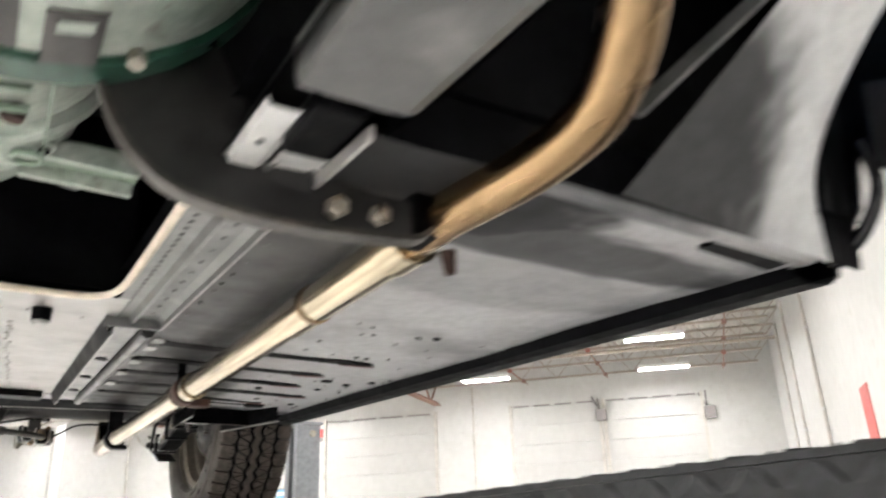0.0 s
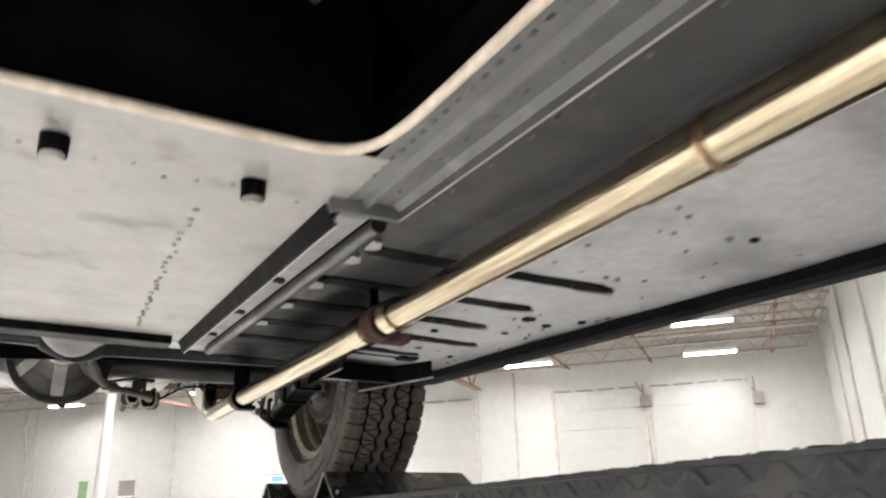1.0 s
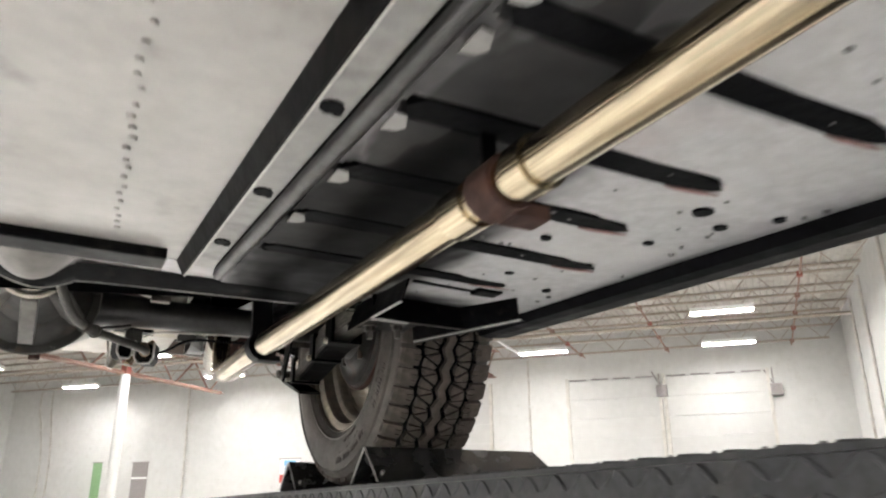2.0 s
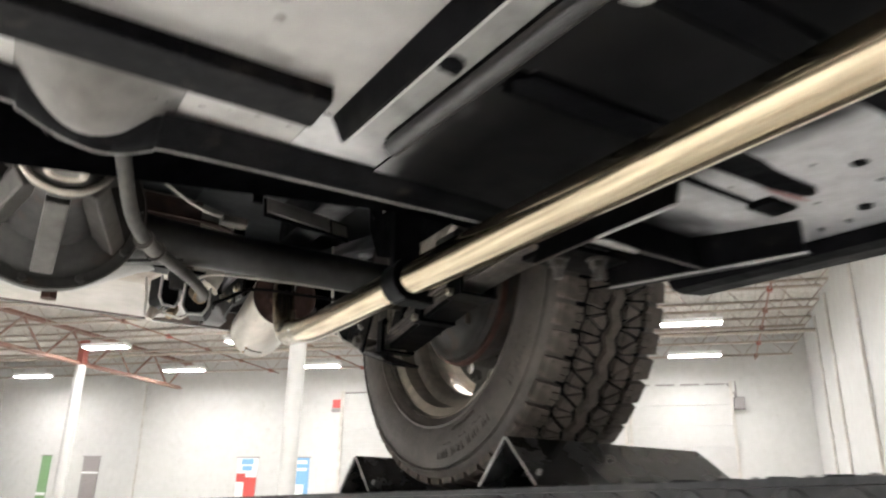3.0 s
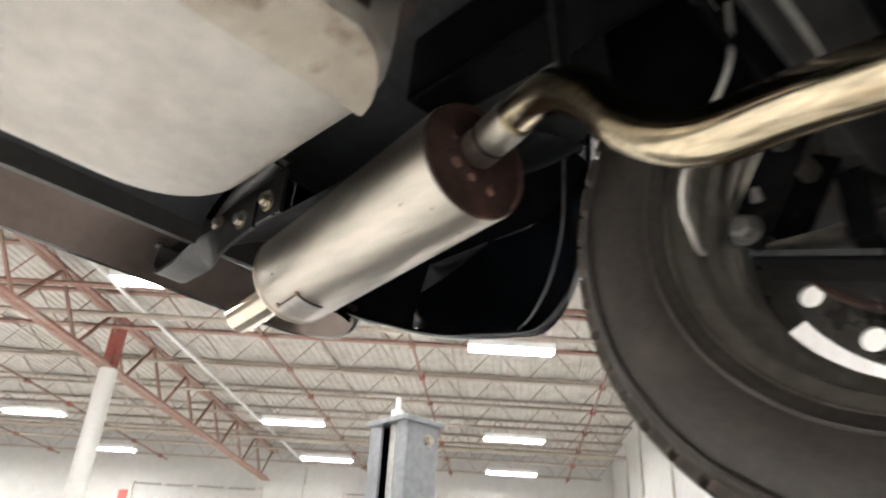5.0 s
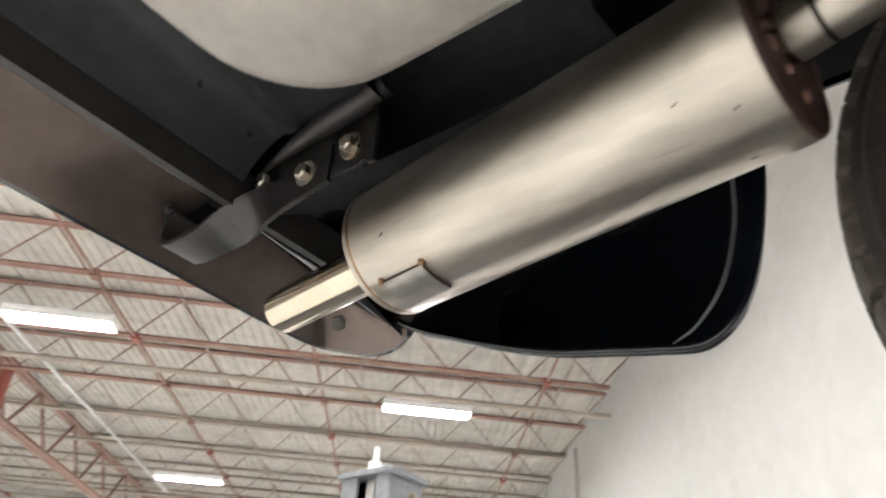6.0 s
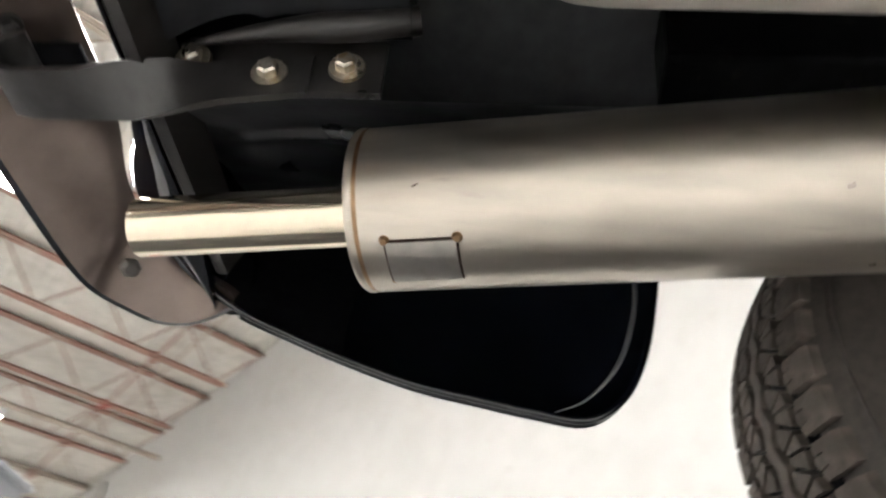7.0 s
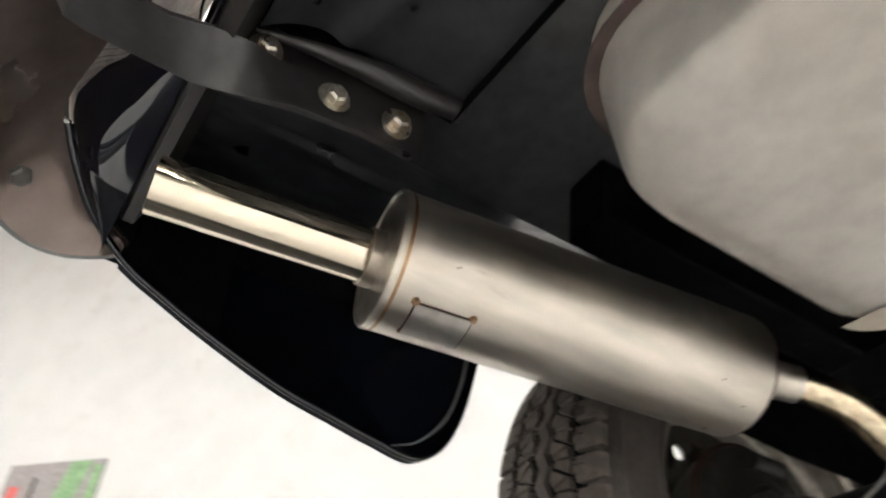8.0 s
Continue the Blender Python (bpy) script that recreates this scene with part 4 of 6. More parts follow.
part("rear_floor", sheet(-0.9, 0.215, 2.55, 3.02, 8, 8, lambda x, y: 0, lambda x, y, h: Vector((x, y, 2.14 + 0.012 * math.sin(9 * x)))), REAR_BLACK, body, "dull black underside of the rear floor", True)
# Same black floor; its grazing reflection is put into this grey.
part("rear_floor", sheet(0.215, 0.66, 2.55, 3.02, 8, 8, lambda x, y: 0, lambda x, y, h: Vector((x, y, 2.14 + 0.012 * math.sin(9 * x)))), REAR_SHEEN, body, "rear floor underside with its reflected sheen set in grey", True)
for x in (0.16, -0.02):
    part("floor_stiffener", bar((x, 1.95, 2.13), (x + 0.06, 2.5, 2.13), 0.03, 0.02), BLACK, body)

# spring hanger behind the ribs: two arms and a web, open to the floor between them
def hanger_wall(a, b, z0, z1, lean, name="hanger_wall"):
    """A wall standing from its lower line up to the pan, leaning outwards."""
    a, b, lean = Vector(a), Vector(b), Vector(lean)
    bm = bmesh.new()
    side = (b - a).normalized().cross(Vector((0, 0, 1))) * 0.0016
    rows = []
    for p in (a, a.lerp(b, 0.33), a.lerp(b, 0.67), b):
        lo, hi = p + Vector((0, 0, z0)), p + lean + Vector((0, 0, z1))
        rows.append([bm.verts.new(v) for v in (lo - side, lo + side, hi + side, hi - side)])
    for p, q in zip(rows, rows[1:]):
        for k in range(4):
            bm.faces.new((p[k], q[k], q[(k + 1) % 4], p[(k + 1) % 4]))
    bm.faces.new(rows[0])
    bm.faces.new(rows[-1][::-1])
    return part(name, bm, BLACK, body)


hanger_wall((0.369, 1.608, 0), (0.366, 1.792, 0), 1.757, 1.815, (0.020, 0.004, 0))
hanger_wall((0.372, 1.706, 0), (0.531, 1.709, 0), 1.757, 1.810, (0.0, 0.012, 0), "hanger_web")
hanger_wall((0.552, 1.618, 0), (0.481, 1.808, 0), 1.757, 1.812, (-0.004, 0.0, 0))
part("hanger_flange", bar((0.560, 1.620, 1.756), (0.489, 1.811, 1.756), 0.012, 0.002), BLACK, body)
# Edge highlights put into colour: bright strips first, duller ones further back.
part("hanger_edge", bar((0.3675, 1.607, 1.7560), (0.366, 1.70, 1.7560), 0.0034, 0.002), BARE_EDGE, body, "lower edge of the spring hanger with a painted highlight")
part("hanger_edge", bar((0.366, 1.70, 1.7562), (0.366, 1.792, 1.7562), 0.0020, 0.002), SPRING, body)
part("hanger_edge", bar((0.5535, 1.617, 1.7545), (0.530, 1.680, 1.7545), 0.0040, 0.002), BARE_EDGE, body, "lower edge of the spring hanger with a painted highlight")
part("hanger_edge", bar((0.530, 1.680, 1.7547), (0.482, 1.809, 1.7547), 0.0026, 0.002), WEB_GREY, body)
part("hanger_edge", bar((0.425, 1.706, 1.7562), (0.531, 1.709, 1.7562), 0.0022, 0.002), SPRING, body)
part("hanger_gusset", slab([(0.368, 1.698), (0.382, 1.697), (0.424, 1.704), (0.424, 1.709), (0.368, 1.709)], 1.7545, 1.7562), PAN_PALE, body, "small pale gusset plate")
part("hanger_stub", box((0.476, 1.594, 1.781), (0.514, 1.621, 1.797)), BLACK, body, bevel=0.003)
part("pan_seam", bar(F(0.388, 1.613, -0.001), F(0.505, 1.616, -0.001), 0.006, 0.003), BLACK_MATT, body)
for x, y in ((0.404, 1.801), (0.440, 1.780)):
    hex_bolt((x, y, 1.772), (0, 0, -1), 0.0085, 0.010, SPRING, body, 0.012)
    part("bolt_shank", rod((x, y, 1.763), (x, y, 1.750), 0.0052, 0.0046, 12), DIRTY_CAST, body, smooth=True)
part("hanger_pad", box((0.378, 1.768, 1.7725), (0.472, 1.83, 1.778)), BLACK, body, bevel=0.001)

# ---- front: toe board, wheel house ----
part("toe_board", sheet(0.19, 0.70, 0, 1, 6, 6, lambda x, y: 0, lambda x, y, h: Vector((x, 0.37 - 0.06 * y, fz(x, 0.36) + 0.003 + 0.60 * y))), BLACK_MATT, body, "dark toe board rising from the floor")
part("toe_edge", bar(F(0.30, 0.360, -0.003), F(0.615, 0.370, -0.003), 0.012, 0.006), FLOOR_PAINT, body, "grey flange at the front of the floor")
part("edge_sealer", bar(F(0.50, 0.384, -0.002), F(0.60, 0.392, -0.002), 0.02, 0.005), BLACK, body)


def house(u, v, h):
    """The curved panel: u along the floor's edge, v up and forward."""
    a = Vector((0.376, 0.356, 1.731)).lerp(Vector((0.642, 0.366, 1.722)), u)
    b = Vector((0.470, 0.185, 1.905)).lerp(Vector((0.652, 0.338, 1.945)), u)
    p = a.lerp(b, v)
    roll = max(0.0, (u - 0.45) / 0.55)
    return p + Vector((0.0, 0.03 * roll ** 2 * v, 0.0)) + Vector((0.022, -0.040, -0.016)) * math.sin(math.pi * min(1.0, u ** 1.3)) * v


part("wheel_house", sheet(0, 1, 0, 1, 24, 20, lambda x, y: 0, house), HOUSE_SHADED, body, "grey curved wheel house panel", True)
part("house_flange", bar((0.36, 0.318, 1.775), (0.462, 0.175, 1.90), 0.014, 0.004, (1, 0, 0)), GREY_RAIL, body)
line = [Vector((0.70, 0.34, 1.85)), Vector((0.70, 0.335, 1.80)), Vector((0.70, 0.36, 1.76)), Vector((0.695, 0.395, 1.737))]
part("front_arch_lip", tube(smooth_line(line, 6), 0.007, 10, up=(1, 0, 0)), BODY_BLACK, body, smooth=True)
part("front_fender", slab([(0.345, 1.84), (0.324, 1.813), (0.28, 1.80), (0.26, 1.86), (0.255, 2.1), (0.20, 2.3), (0.10, 2.4), (0.55, 2.4), (0.55, 1.80), (0.42, 1.75), (0.39, 1.747), (0.356, 1.785)], 0.700, 0.704, None, lambda u, v, w: (w, u, v)), BODY_BLACK, body, "black front fender")
part("house_closing", sheet(0, 1, 0, 1, 3, 8, lambda x, y: 0, lambda u, v, h: Vector((0.646 + 0.058 * u, 0.366 - 0.022 * v + 0.01 * u, 1.728 + 0.26 * v))), BLACK_MATT, body, "black closing panel beside the wheel house")
part("house_upper", sheet(0, 1, 0, 1, 3, 3, lambda x, y: 0, lambda u, v, h: Vector((0.46 + 0.25 * u, 0.20 + 0.16 * u, 1.91 + 0.03 * u + 0.45 * v))), BLACK_MATT, body)
# Unseen sheets added round the body to keep light from leaking in.
part("front_hood", sheet(0, 1, 0, 1, 2, 2, lambda x, y: 0, lambda u, v, h: Vector((-0.9 + 1.65 * u, -1.3 + 1.65 * v, 2.35))), BLACK_MATT, body)
part("upper_shell", sheet(0, 1, 0, 1, 2, 2, lambda x, y: 0, lambda u, v, h: Vector((-0.9 + 1.63 * u, 0.2 + 3.0 * v, 2.55))), BODY_BLACK, body)
part("far_side", sheet(0, 1, 0, 1, 2, 2, lambda x, y: 0, lambda u, v, h: Vector((-0.86, -1.3 + 4.4 * u, 1.78 + 0.8 * v))), BODY_BLACK, body)

# ---- rear fender and tail ----
lip = [(0.655, 2.610, 2.16), (0.655, 2.614, 2.06), (0.655, 2.626, 1.99), (0.655, 2.642, 1.935), (0.655, 2.665, 1.894), (0.655, 2.700, 1.872), (0.655, 2.75, 1.878), (0.655, 2.80, 1.888),
       (0.655, 2.865, 1.902), (0.655, 2.94, 1.928), (0.655, 3.0, 1.953), (0.646, 3.052, 1.973), (0.618, 3.098, 1.995), (0.585, 3.128, 2.017), (0.560, 3.146, 2.035)]
soft = smooth_line(lip, 5)
bm = bmesh.new()
rows = []
for p in soft:
    if p.x < 0.645:
        continue
    c = Vector((0, 2.85, 2.16))
    dx = p.x - 0.655
    out = [Vector((p.x, p.y, p.z)), Vector((p.x + 0.013, p.y + 0.3 * abs(dx), p.z - 0.003)), Vector((p.x + 0.020, p.y + 0.3 * abs(dx), p.z + 0.006))]
    for k in range(1, 7):
        q = p.lerp(c, 0.16 * k)
        out.append(Vector((0.675 + dx * (1 - 0.15 * k) + 0.11 * math.sin(k / 6 * math.pi / 2), q.y, q.z)))
    rows.append([bm.verts.new(v) for v in out])
for a, b in zip(rows, rows[1:]):
    for j in range(len(a) - 1):
        bm.faces.new((a[j], a[j + 1], b[j + 1], b[j]))
part("rear_fender", bm, BODY_BLACK, body, "black rear fender with a rolled lip behind the wheel", True)
part("fender_lip", tube([p + Vector((0.002, 0, 0)) for p in soft], 0.004, 10, up=(1, 0, 0)), BODY_BLACK, body, smooth=True)
line = smooth_line([Vector((0.640, 2.640, 2.10)), Vector((0.640, 2.642, 2.04)), Vector((0.640, 2.648, 1.985)), Vector((0.641, 2.668, 1.925)), Vector((0.646, 2.700, 1.888)), Vector((0.654, 2.730, 1.877))], 6)
# Grey line paints the highlight that runs along the rolled flange.
part("flange_edge", sweep(line, ring_section(0.0024, 8), up=(1, 0, 0), scale=lambda s: 1.0 if s < 0.6 else 1.0 - 2.0 * (s - 0.6)), GREY_RAIL, body, "highlight on the fender's rolled inner flange, set in grey", True)

# rolled tail of the body: a narrow roll that widens to a full round corner
OUT = [(-0.75, 3.088), (0.30, 3.088), (0.36, 3.0895), (0.40, 3.101), (0.43, 3.117), (0.467, 3.133), (0.49, 3.146), (0.52, 3.161), (0.54, 3.167), (0.56, 3.165), (0.58, 3.154), (0.60, 3.130), (0.62, 3.100), (0.635, 3.080), (0.643, 3.068)]
EDGE_Y = 3.0755
line = smooth_line([Vector((x, y, 0)) for x, y in OUT], 8)
bm, rows = bmesh.new(), []
for p in line:
    w = max(0.002, p.y - EDGE_Y)
    z = 1.990 - 0.30 * max(0.0, p.x - 0.57)
    tall = 0.030 + 1.1 * w
    ring = [(EDGE_Y - 0.0005, z + 0.014), (EDGE_Y - 0.0005, z + 0.003)]
    ring += [(EDGE_Y + w * math.sin(math.pi * k / 48), z + tall * (1 - math.cos(math.pi * k / 48))) for k in range(25)]
    ring += [(p.y + 0.002, z + tall + 0.03), (p.y - 0.004, z + tall + 0.12), (p.y - 0.03, z + tall + 0.35)]
    rows.append([bm.verts.new((p.x, y, zz)) for y, zz in ring])
for a, b in zip(rows, rows[1:]):
    for k in range(len(a) - 1):
        bm.faces.new((a[k], a[k + 1], b[k + 1], b[k]))
part("tail_roll", bm, BODY_GLOSS, body, "glossy black rolled tail of the body", True)
bm, rows = bmesh.new(), []
for k in range(25):
    x = -0.75 + 1.36 * k / 24
    z = 1.992 + 0.02 * max(0.0, x - 0.35)
    rows.append([bm.verts.new((x, y, z + dz)) for y, dz in ((3.0745, 0.016), (3.0735, -0.002), (3.070, -0.006), (3.060, -0.006), (3.057, 0.004), (3.046, 0.03))])
for a, b in zip(rows, rows[1:]):
    for k in range(5):
        bm.faces.new((a[k], a[k + 1], b[k + 1], b[k]))
part("pan_flange", bm, RIDGE, body, "dull brown-black welded flange of the pan", True)
bm = bmesh.new()
rows = [[bm.verts.new(p + Vector(d)) for d in ((0.003, 0.0, 0.0), (0.008, 0.002, 0.03), (0.03, 0.0, 0.12), (0.03, -0.02, 0.30))] for p in soft if p.y > 2.93]
for a, b in zip(rows, rows[1:]):
    for k in range(3):
        bm.faces.new((a[k], a[k + 1], b[k + 1], b[k]))
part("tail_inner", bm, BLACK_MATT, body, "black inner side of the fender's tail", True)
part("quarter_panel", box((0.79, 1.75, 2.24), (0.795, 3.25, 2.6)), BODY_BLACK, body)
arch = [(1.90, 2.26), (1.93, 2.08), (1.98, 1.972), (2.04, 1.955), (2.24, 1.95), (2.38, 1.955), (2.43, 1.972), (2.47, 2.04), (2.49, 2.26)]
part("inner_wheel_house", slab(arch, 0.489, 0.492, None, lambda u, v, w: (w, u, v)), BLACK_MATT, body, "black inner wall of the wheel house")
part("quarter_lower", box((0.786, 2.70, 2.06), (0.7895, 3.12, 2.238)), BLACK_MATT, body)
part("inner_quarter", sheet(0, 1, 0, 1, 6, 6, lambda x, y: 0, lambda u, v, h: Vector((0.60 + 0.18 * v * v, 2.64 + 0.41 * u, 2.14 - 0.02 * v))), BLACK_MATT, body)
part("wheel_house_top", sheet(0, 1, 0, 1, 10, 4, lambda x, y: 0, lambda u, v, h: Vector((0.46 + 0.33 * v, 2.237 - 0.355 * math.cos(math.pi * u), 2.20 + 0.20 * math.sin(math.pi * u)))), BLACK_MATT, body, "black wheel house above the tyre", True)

# ---- trunk pan behind the tank ----
part("trunk_pan", sheet(-0.75, 0.342, 2.865, 3.046, 40, 40, lambda x, y: 0, lambda x, y, h: Vector((x, y, 2.046 - 0.046 * max(0.0, (y - 2.99) / 0.062) ** 2 + 0.003 * noise.noise(Vector((x * 8, y * 8, 0))) - 0.006 * math.exp(-((y - 2.955 - 0.25 * (x - 0.25)) / 0.010) ** 2)))), REAR_BLACK, body, "black trunk pan behind the tank", True)
part("trunk_front", sheet(-0.75, 0.350, 0, 1, 4, 2, lambda x, y: 0, lambda x, y, h: Vector((x, 2.865, 2.03 + 0.11 * y))), BLACK_MATT, body)
part("trunk_side", sheet(0, 1, 0, 1, 6, 2, lambda x, y: 0, lambda u, v, h: Vector((0.352, 2.865 + 0.187 * u, 2.03 + 0.12 * v))), BLACK, body)


def outer_floor(u, v, h):
    x = 0.374 + 0.29 * u
    y = 2.62 + 0.445 * v
    crease = -0.006 * math.exp(-((u - 0.24 - 0.10 * v) / 0.035) ** 2) * (1 if 0.3 < v < 0.92 else 0.2)
    dent = 0.010 * noise.noise(Vector((x * 16, y * 12, 3.1))) * min(1.0, 4 * u)
    return Vector((x, y, 1.985 + 0.14 * u ** 0.8 + crease + dent))


part("outer_floor", sheet(0, 1, 0, 1, 40, 50, lambda x, y: 0, outer_floor), REAR_BLACK, body, "dented black floor beside the frame horn", True)
ridge = smooth_line([Vector((0.346, 2.860, 2.047)), Vector((0.346, 2.90, 2.038)), Vector((0.347, 2.95, 2.034)), Vector((0.352, 3.0, 2.030)), Vector((0.359, 3.045, 2.026))], 6)
part("horn_flange", sweep(ridge, ring_section(0.012, 14), scale=lambda s: 1.0 if s < 0.4 else 1.0 - 1.45 * (s - 0.4)), RIDGE, body, "rounded flange of the frame horn", True)
part("rear_upper", sheet(0, 1, 0, 1, 2, 2, lambda x, y: 0, lambda u, v, h: Vector((-0.75 + 1.4 * u, 2.6 + 0.47 * v, 2.17))), BLACK_MATT, body)

# ---- gearbox in the tunnel ----
box_ = thing("gearbox", "green and bare alloy gearbox with a drain plug", "gearbox", "", "", (-0.05, 0.6, 1.86))
GC = (-0.03, 0.0, 1.93)
part("bell_housing", lathe([(0.10, 0.10), (0.12, 0.160), (0.30, 0.164), (0.41, 0.1635), (0.43, 0.160)], GC, "y", 48), CAST, box_, "pale green alloy bell housing", True)
part("housing_flange", lathe([(0.425, 0.150), (0.428, 0.166), (0.452, 0.166), (0.458, 0.150), (0.47, 0.11)], GC, "y", 48), GREEN, box_, "dark green flange", True)
part("green_cover", lathe([(0.452, 0.155), (0.475, 0.150), (0.50, 0.120), (0.53, 0.095)], GC, "y", 48), GREEN, box_, smooth=True)
part("tail_casing", lathe([(0.47, 0.11), (0.50, 0.100), (0.585, 0.094), (0.59, 0.102), (0.605, 0.102), (0.61, 0.092), (0.69, 0.084), (0.70, 0.07), (0.76, 0.060), (0.80, 0.05), (0.81, 0.0)], (-0.050, 0, 1.893), "y", 32), CAST, box_, "pale cast tail casing", True)
for k, (dx, y0, y1) in enumerate(((-0.05, 0.53, 0.70), (-0.015, 0.53, 0.73), (0.02, 0.54, 0.72))):
    part("casting_rib", bar((-0.055 + dx, y0, 1.812 + abs(dx) * 0.3), (-0.055 + dx, y1, 1.818 + abs(dx) * 0.3), 0.008, 0.02), CAST, box_, bevel=0.002)
part("drain_boss", rod((-0.055, 0.686, 1.83), (-0.055, 0.686, 1.806), 0.022, 0.019, 24), CAST, box_, smooth=True)
part("boss_ring", tube([(-0.055 + 0.0165 * math.cos(t), 0.686 + 0.0165 * math.sin(t), 1.805) for t in [2 * math.pi * k / 24 for k in range(25)]], 0.0032, 8), RAIL_PALE, box_, smooth=True)
part("drain_plug", rod((-0.055, 0.686, 1.806), (-0.055, 0.686, 1.795), 0.0115, None, 6), RUST, box_)
part("filler_boss", rod((0.0, 0.66, 1.845), (0.004, 0.66, 1.825), 0.014, 0.012, 20), CAST, box_, smooth=True)
part("filler_hole", rod((0.0041, 0.66, 1.8248), (0.0042, 0.66, 1.8240), 0.008, None, 16), BLACK_MATT, box_)
part("casing_hole", rod((-0.09, 0.58, 1.815), (-0.09, 0.58, 1.806), 0.011, 0.010, 16), BLACK_MATT, box_)
part("casing_hole", rod((-0.06, 0.58, 1.812), (-0.06, 0.58, 1.803), 0.011, 0.010, 16), BLACK_MATT, box_)
arm = part("mount_arm", bar((-0.01, 0.700, 1.845), (0.088, 0.690, 1.838), 0.040, 0.012, (0, 0, 1)), OLIVE, box_, "grey-green bracket arm")
part("arm_flange", bar((-0.01, 0.676, 1.836), (0.088, 0.668, 1.829), 0.008, 0.020, (0, 0, 1)), CAST, arm, bevel=0.002)
part("arm_flange", bar((-0.01, 0.724, 1.836), (0.088, 0.714, 1.829), 0.008, 0.020, (0, 0, 1)), CAST, arm, bevel=0.002)


def arc_patch(y0, y1, x0, x1, r, thick=0.0012, n=8):
    """A thin plate bent round the bell housing's underside."""
    bm = bmesh.new()
    rows = []
    for y in (y0, y1):
        for k in (r, r + thick):
            row = []
            for i in range(n + 1):
                x = x0 + (x1 - x0) * i / n
                dx = x - GC[0]
                row.append(bm.verts.new((x, y, GC[2] - math.sqrt(max(0.0, k * k - dx * dx)))))
            rows.append(row)
    for a, b in ((0, 1), (1, 3), (3, 2), (2, 0)):
        for i in range(n):
            bm.faces.new((rows[a][i], rows[a][i + 1], rows[b][i + 1], rows[b][i]))
    for i in (0, n):
        bm.faces.new((rows[0][i], rows[1][i], rows[3][i], rows[2][i]))
    return bm


label = part("foil_label", arc_patch(0.376, 0.428, -0.006, 0.024, 0.1645), LABEL_GREY, box_, "worn dark foil label")
part("print_bar", arc_patch(0.384, 0.394, 0.0, 0.019, 0.1658), CAST, label, "pale worn print on the label")
part("foil_label", arc_patch(0.360, 0.418, -0.085, -0.018, 0.1645), LABEL_GREY, box_, "worn dark foil label")
part("casing_seam", bar((0.004, 0.50, 1.803), (0.007, 0.66, 1.815), 0.0025, 0.006, (0, 0, 1)), OLIVE, box_)
for y in (0.515, 0.545):
    part("casing_slot", bar((-0.03, y, 1.7945), (-0.008, y, 1.7975), 0.005, 0.004, (0, 0, 1)), OLIVE, box_)
part("casing_dimple", rod((-0.017, 0.555, 1.802), (-0.0175, 0.555, 1.7925), 0.0085, 0.0075, 18), RUST, box_, smooth=True)
part("casing_boss", tube([(-0.004 + 0.011 * math.cos(t), 0.635 + 0.011 * math.sin(t), 1.803) for t in [2 * math.pi * k / 20 for k in range(21)]], 0.0028, 8), OLIVE, box_, smooth=True)
part("flange_bolt", rod((0.045, 0.42, 1.782), (0.045, 0.417, 1.774), 0.006, None, 6), ZINC, box_)
part("breather_wire", tube(smooth_line([Vector((0.082, 0.672, 1.830)), Vector((0.105, 0.668, 1.838)), Vector((0.128, 0.655, 1.848)), Vector((0.155, 0.635, 1.852))], 6), 0.0016, 6), CABLE, box_)
part("tunnel_pipe", tube(smooth_line([Vector((0.03, 0.80, 1.86)), Vector((0.05, 0.84, 1.88)), Vector((0.06, 0.87, 1.93))], 6), 0.004, 8), GREY_RAIL, body)
WC = Vector((0.612, 2.237, 1.867))

# ---- exhaust ----
ex = thing("exhaust_system", "straw-tinted stainless exhaust pipe with a brushed round muffler", "exhaust", "", "", (0.26, 1.5, 1.71))


def pipe_at(y):
    return Vector((0.264 - 0.003 * y, y, 1.7105 + 0.0145 * y))


PR = 0.0178
front = [Vector((0.226, 0.165, 1.86)), Vector((0.234, 0.180, 1.81)), Vector((0.2435, 0.197, 1.772)), Vector((0.2555, 0.216, 1.752)), Vector((0.267, 0.240, 1.737)), Vector((0.276, 0.270, 1.727)), Vector((0.278, 0.305, 1.722)), Vector((0.273, 0.35, 1.718)), pipe_at(0.41), pipe_at(0.47)]
part("front_pipe", tube(smooth_line(front, 10), PR * 0.98, 24), STEEL_AMBER, ex, smooth=True)
part("slip_joint", tube([pipe_at(0.465), pipe_at(0.50)], PR * 1.22, 24), STEEL_PIPE, ex, smooth=True)
part("long_pipe", tube([pipe_at(0.49 + 0.1 * k) for k in range(3)], PR * 1.06, 24), STEEL_PIPE, ex, smooth=True)
part("weld_bead", tube([pipe_at(0.664), pipe_at(0.670)], PR * 1.14, 24), HEAT_STAIN, ex, smooth=True)
part("sleeve", tube([pipe_at(0.671), pipe_at(0.735)], PR * 1.09, 24), STEEL_PIPE, ex, smooth=True)
part("main_pipe", tube([pipe_at(0.735 + 0.0453 * k) for k in range(10)], PR, 24), STEEL_PIPE, ex, smooth=True)
part("flared_joint", tube([pipe_at(1.142), pipe_at(1.165)], PR * 1.18, 24), STEEL_PIPE, ex, smooth=True)
part("joint_ring", tube([pipe_at(1.225), pipe_at(1.262)], PR * 1.14, 24), STEEL_PIPE, ex, smooth=True)
SB0, SB1, SB2, SB3, SB4, SB5, SB6 = (Vector(v) for v in ((0.276, 2.235, 1.7615), (0.285, 2.298, 1.772), (0.2925, 2.345, 1.806), (0.299, 2.378, 1.852), (0.311, 2.418, 1.888), (0.328, 2.462, 1.903), (0.344, 2.505, 1.905)))
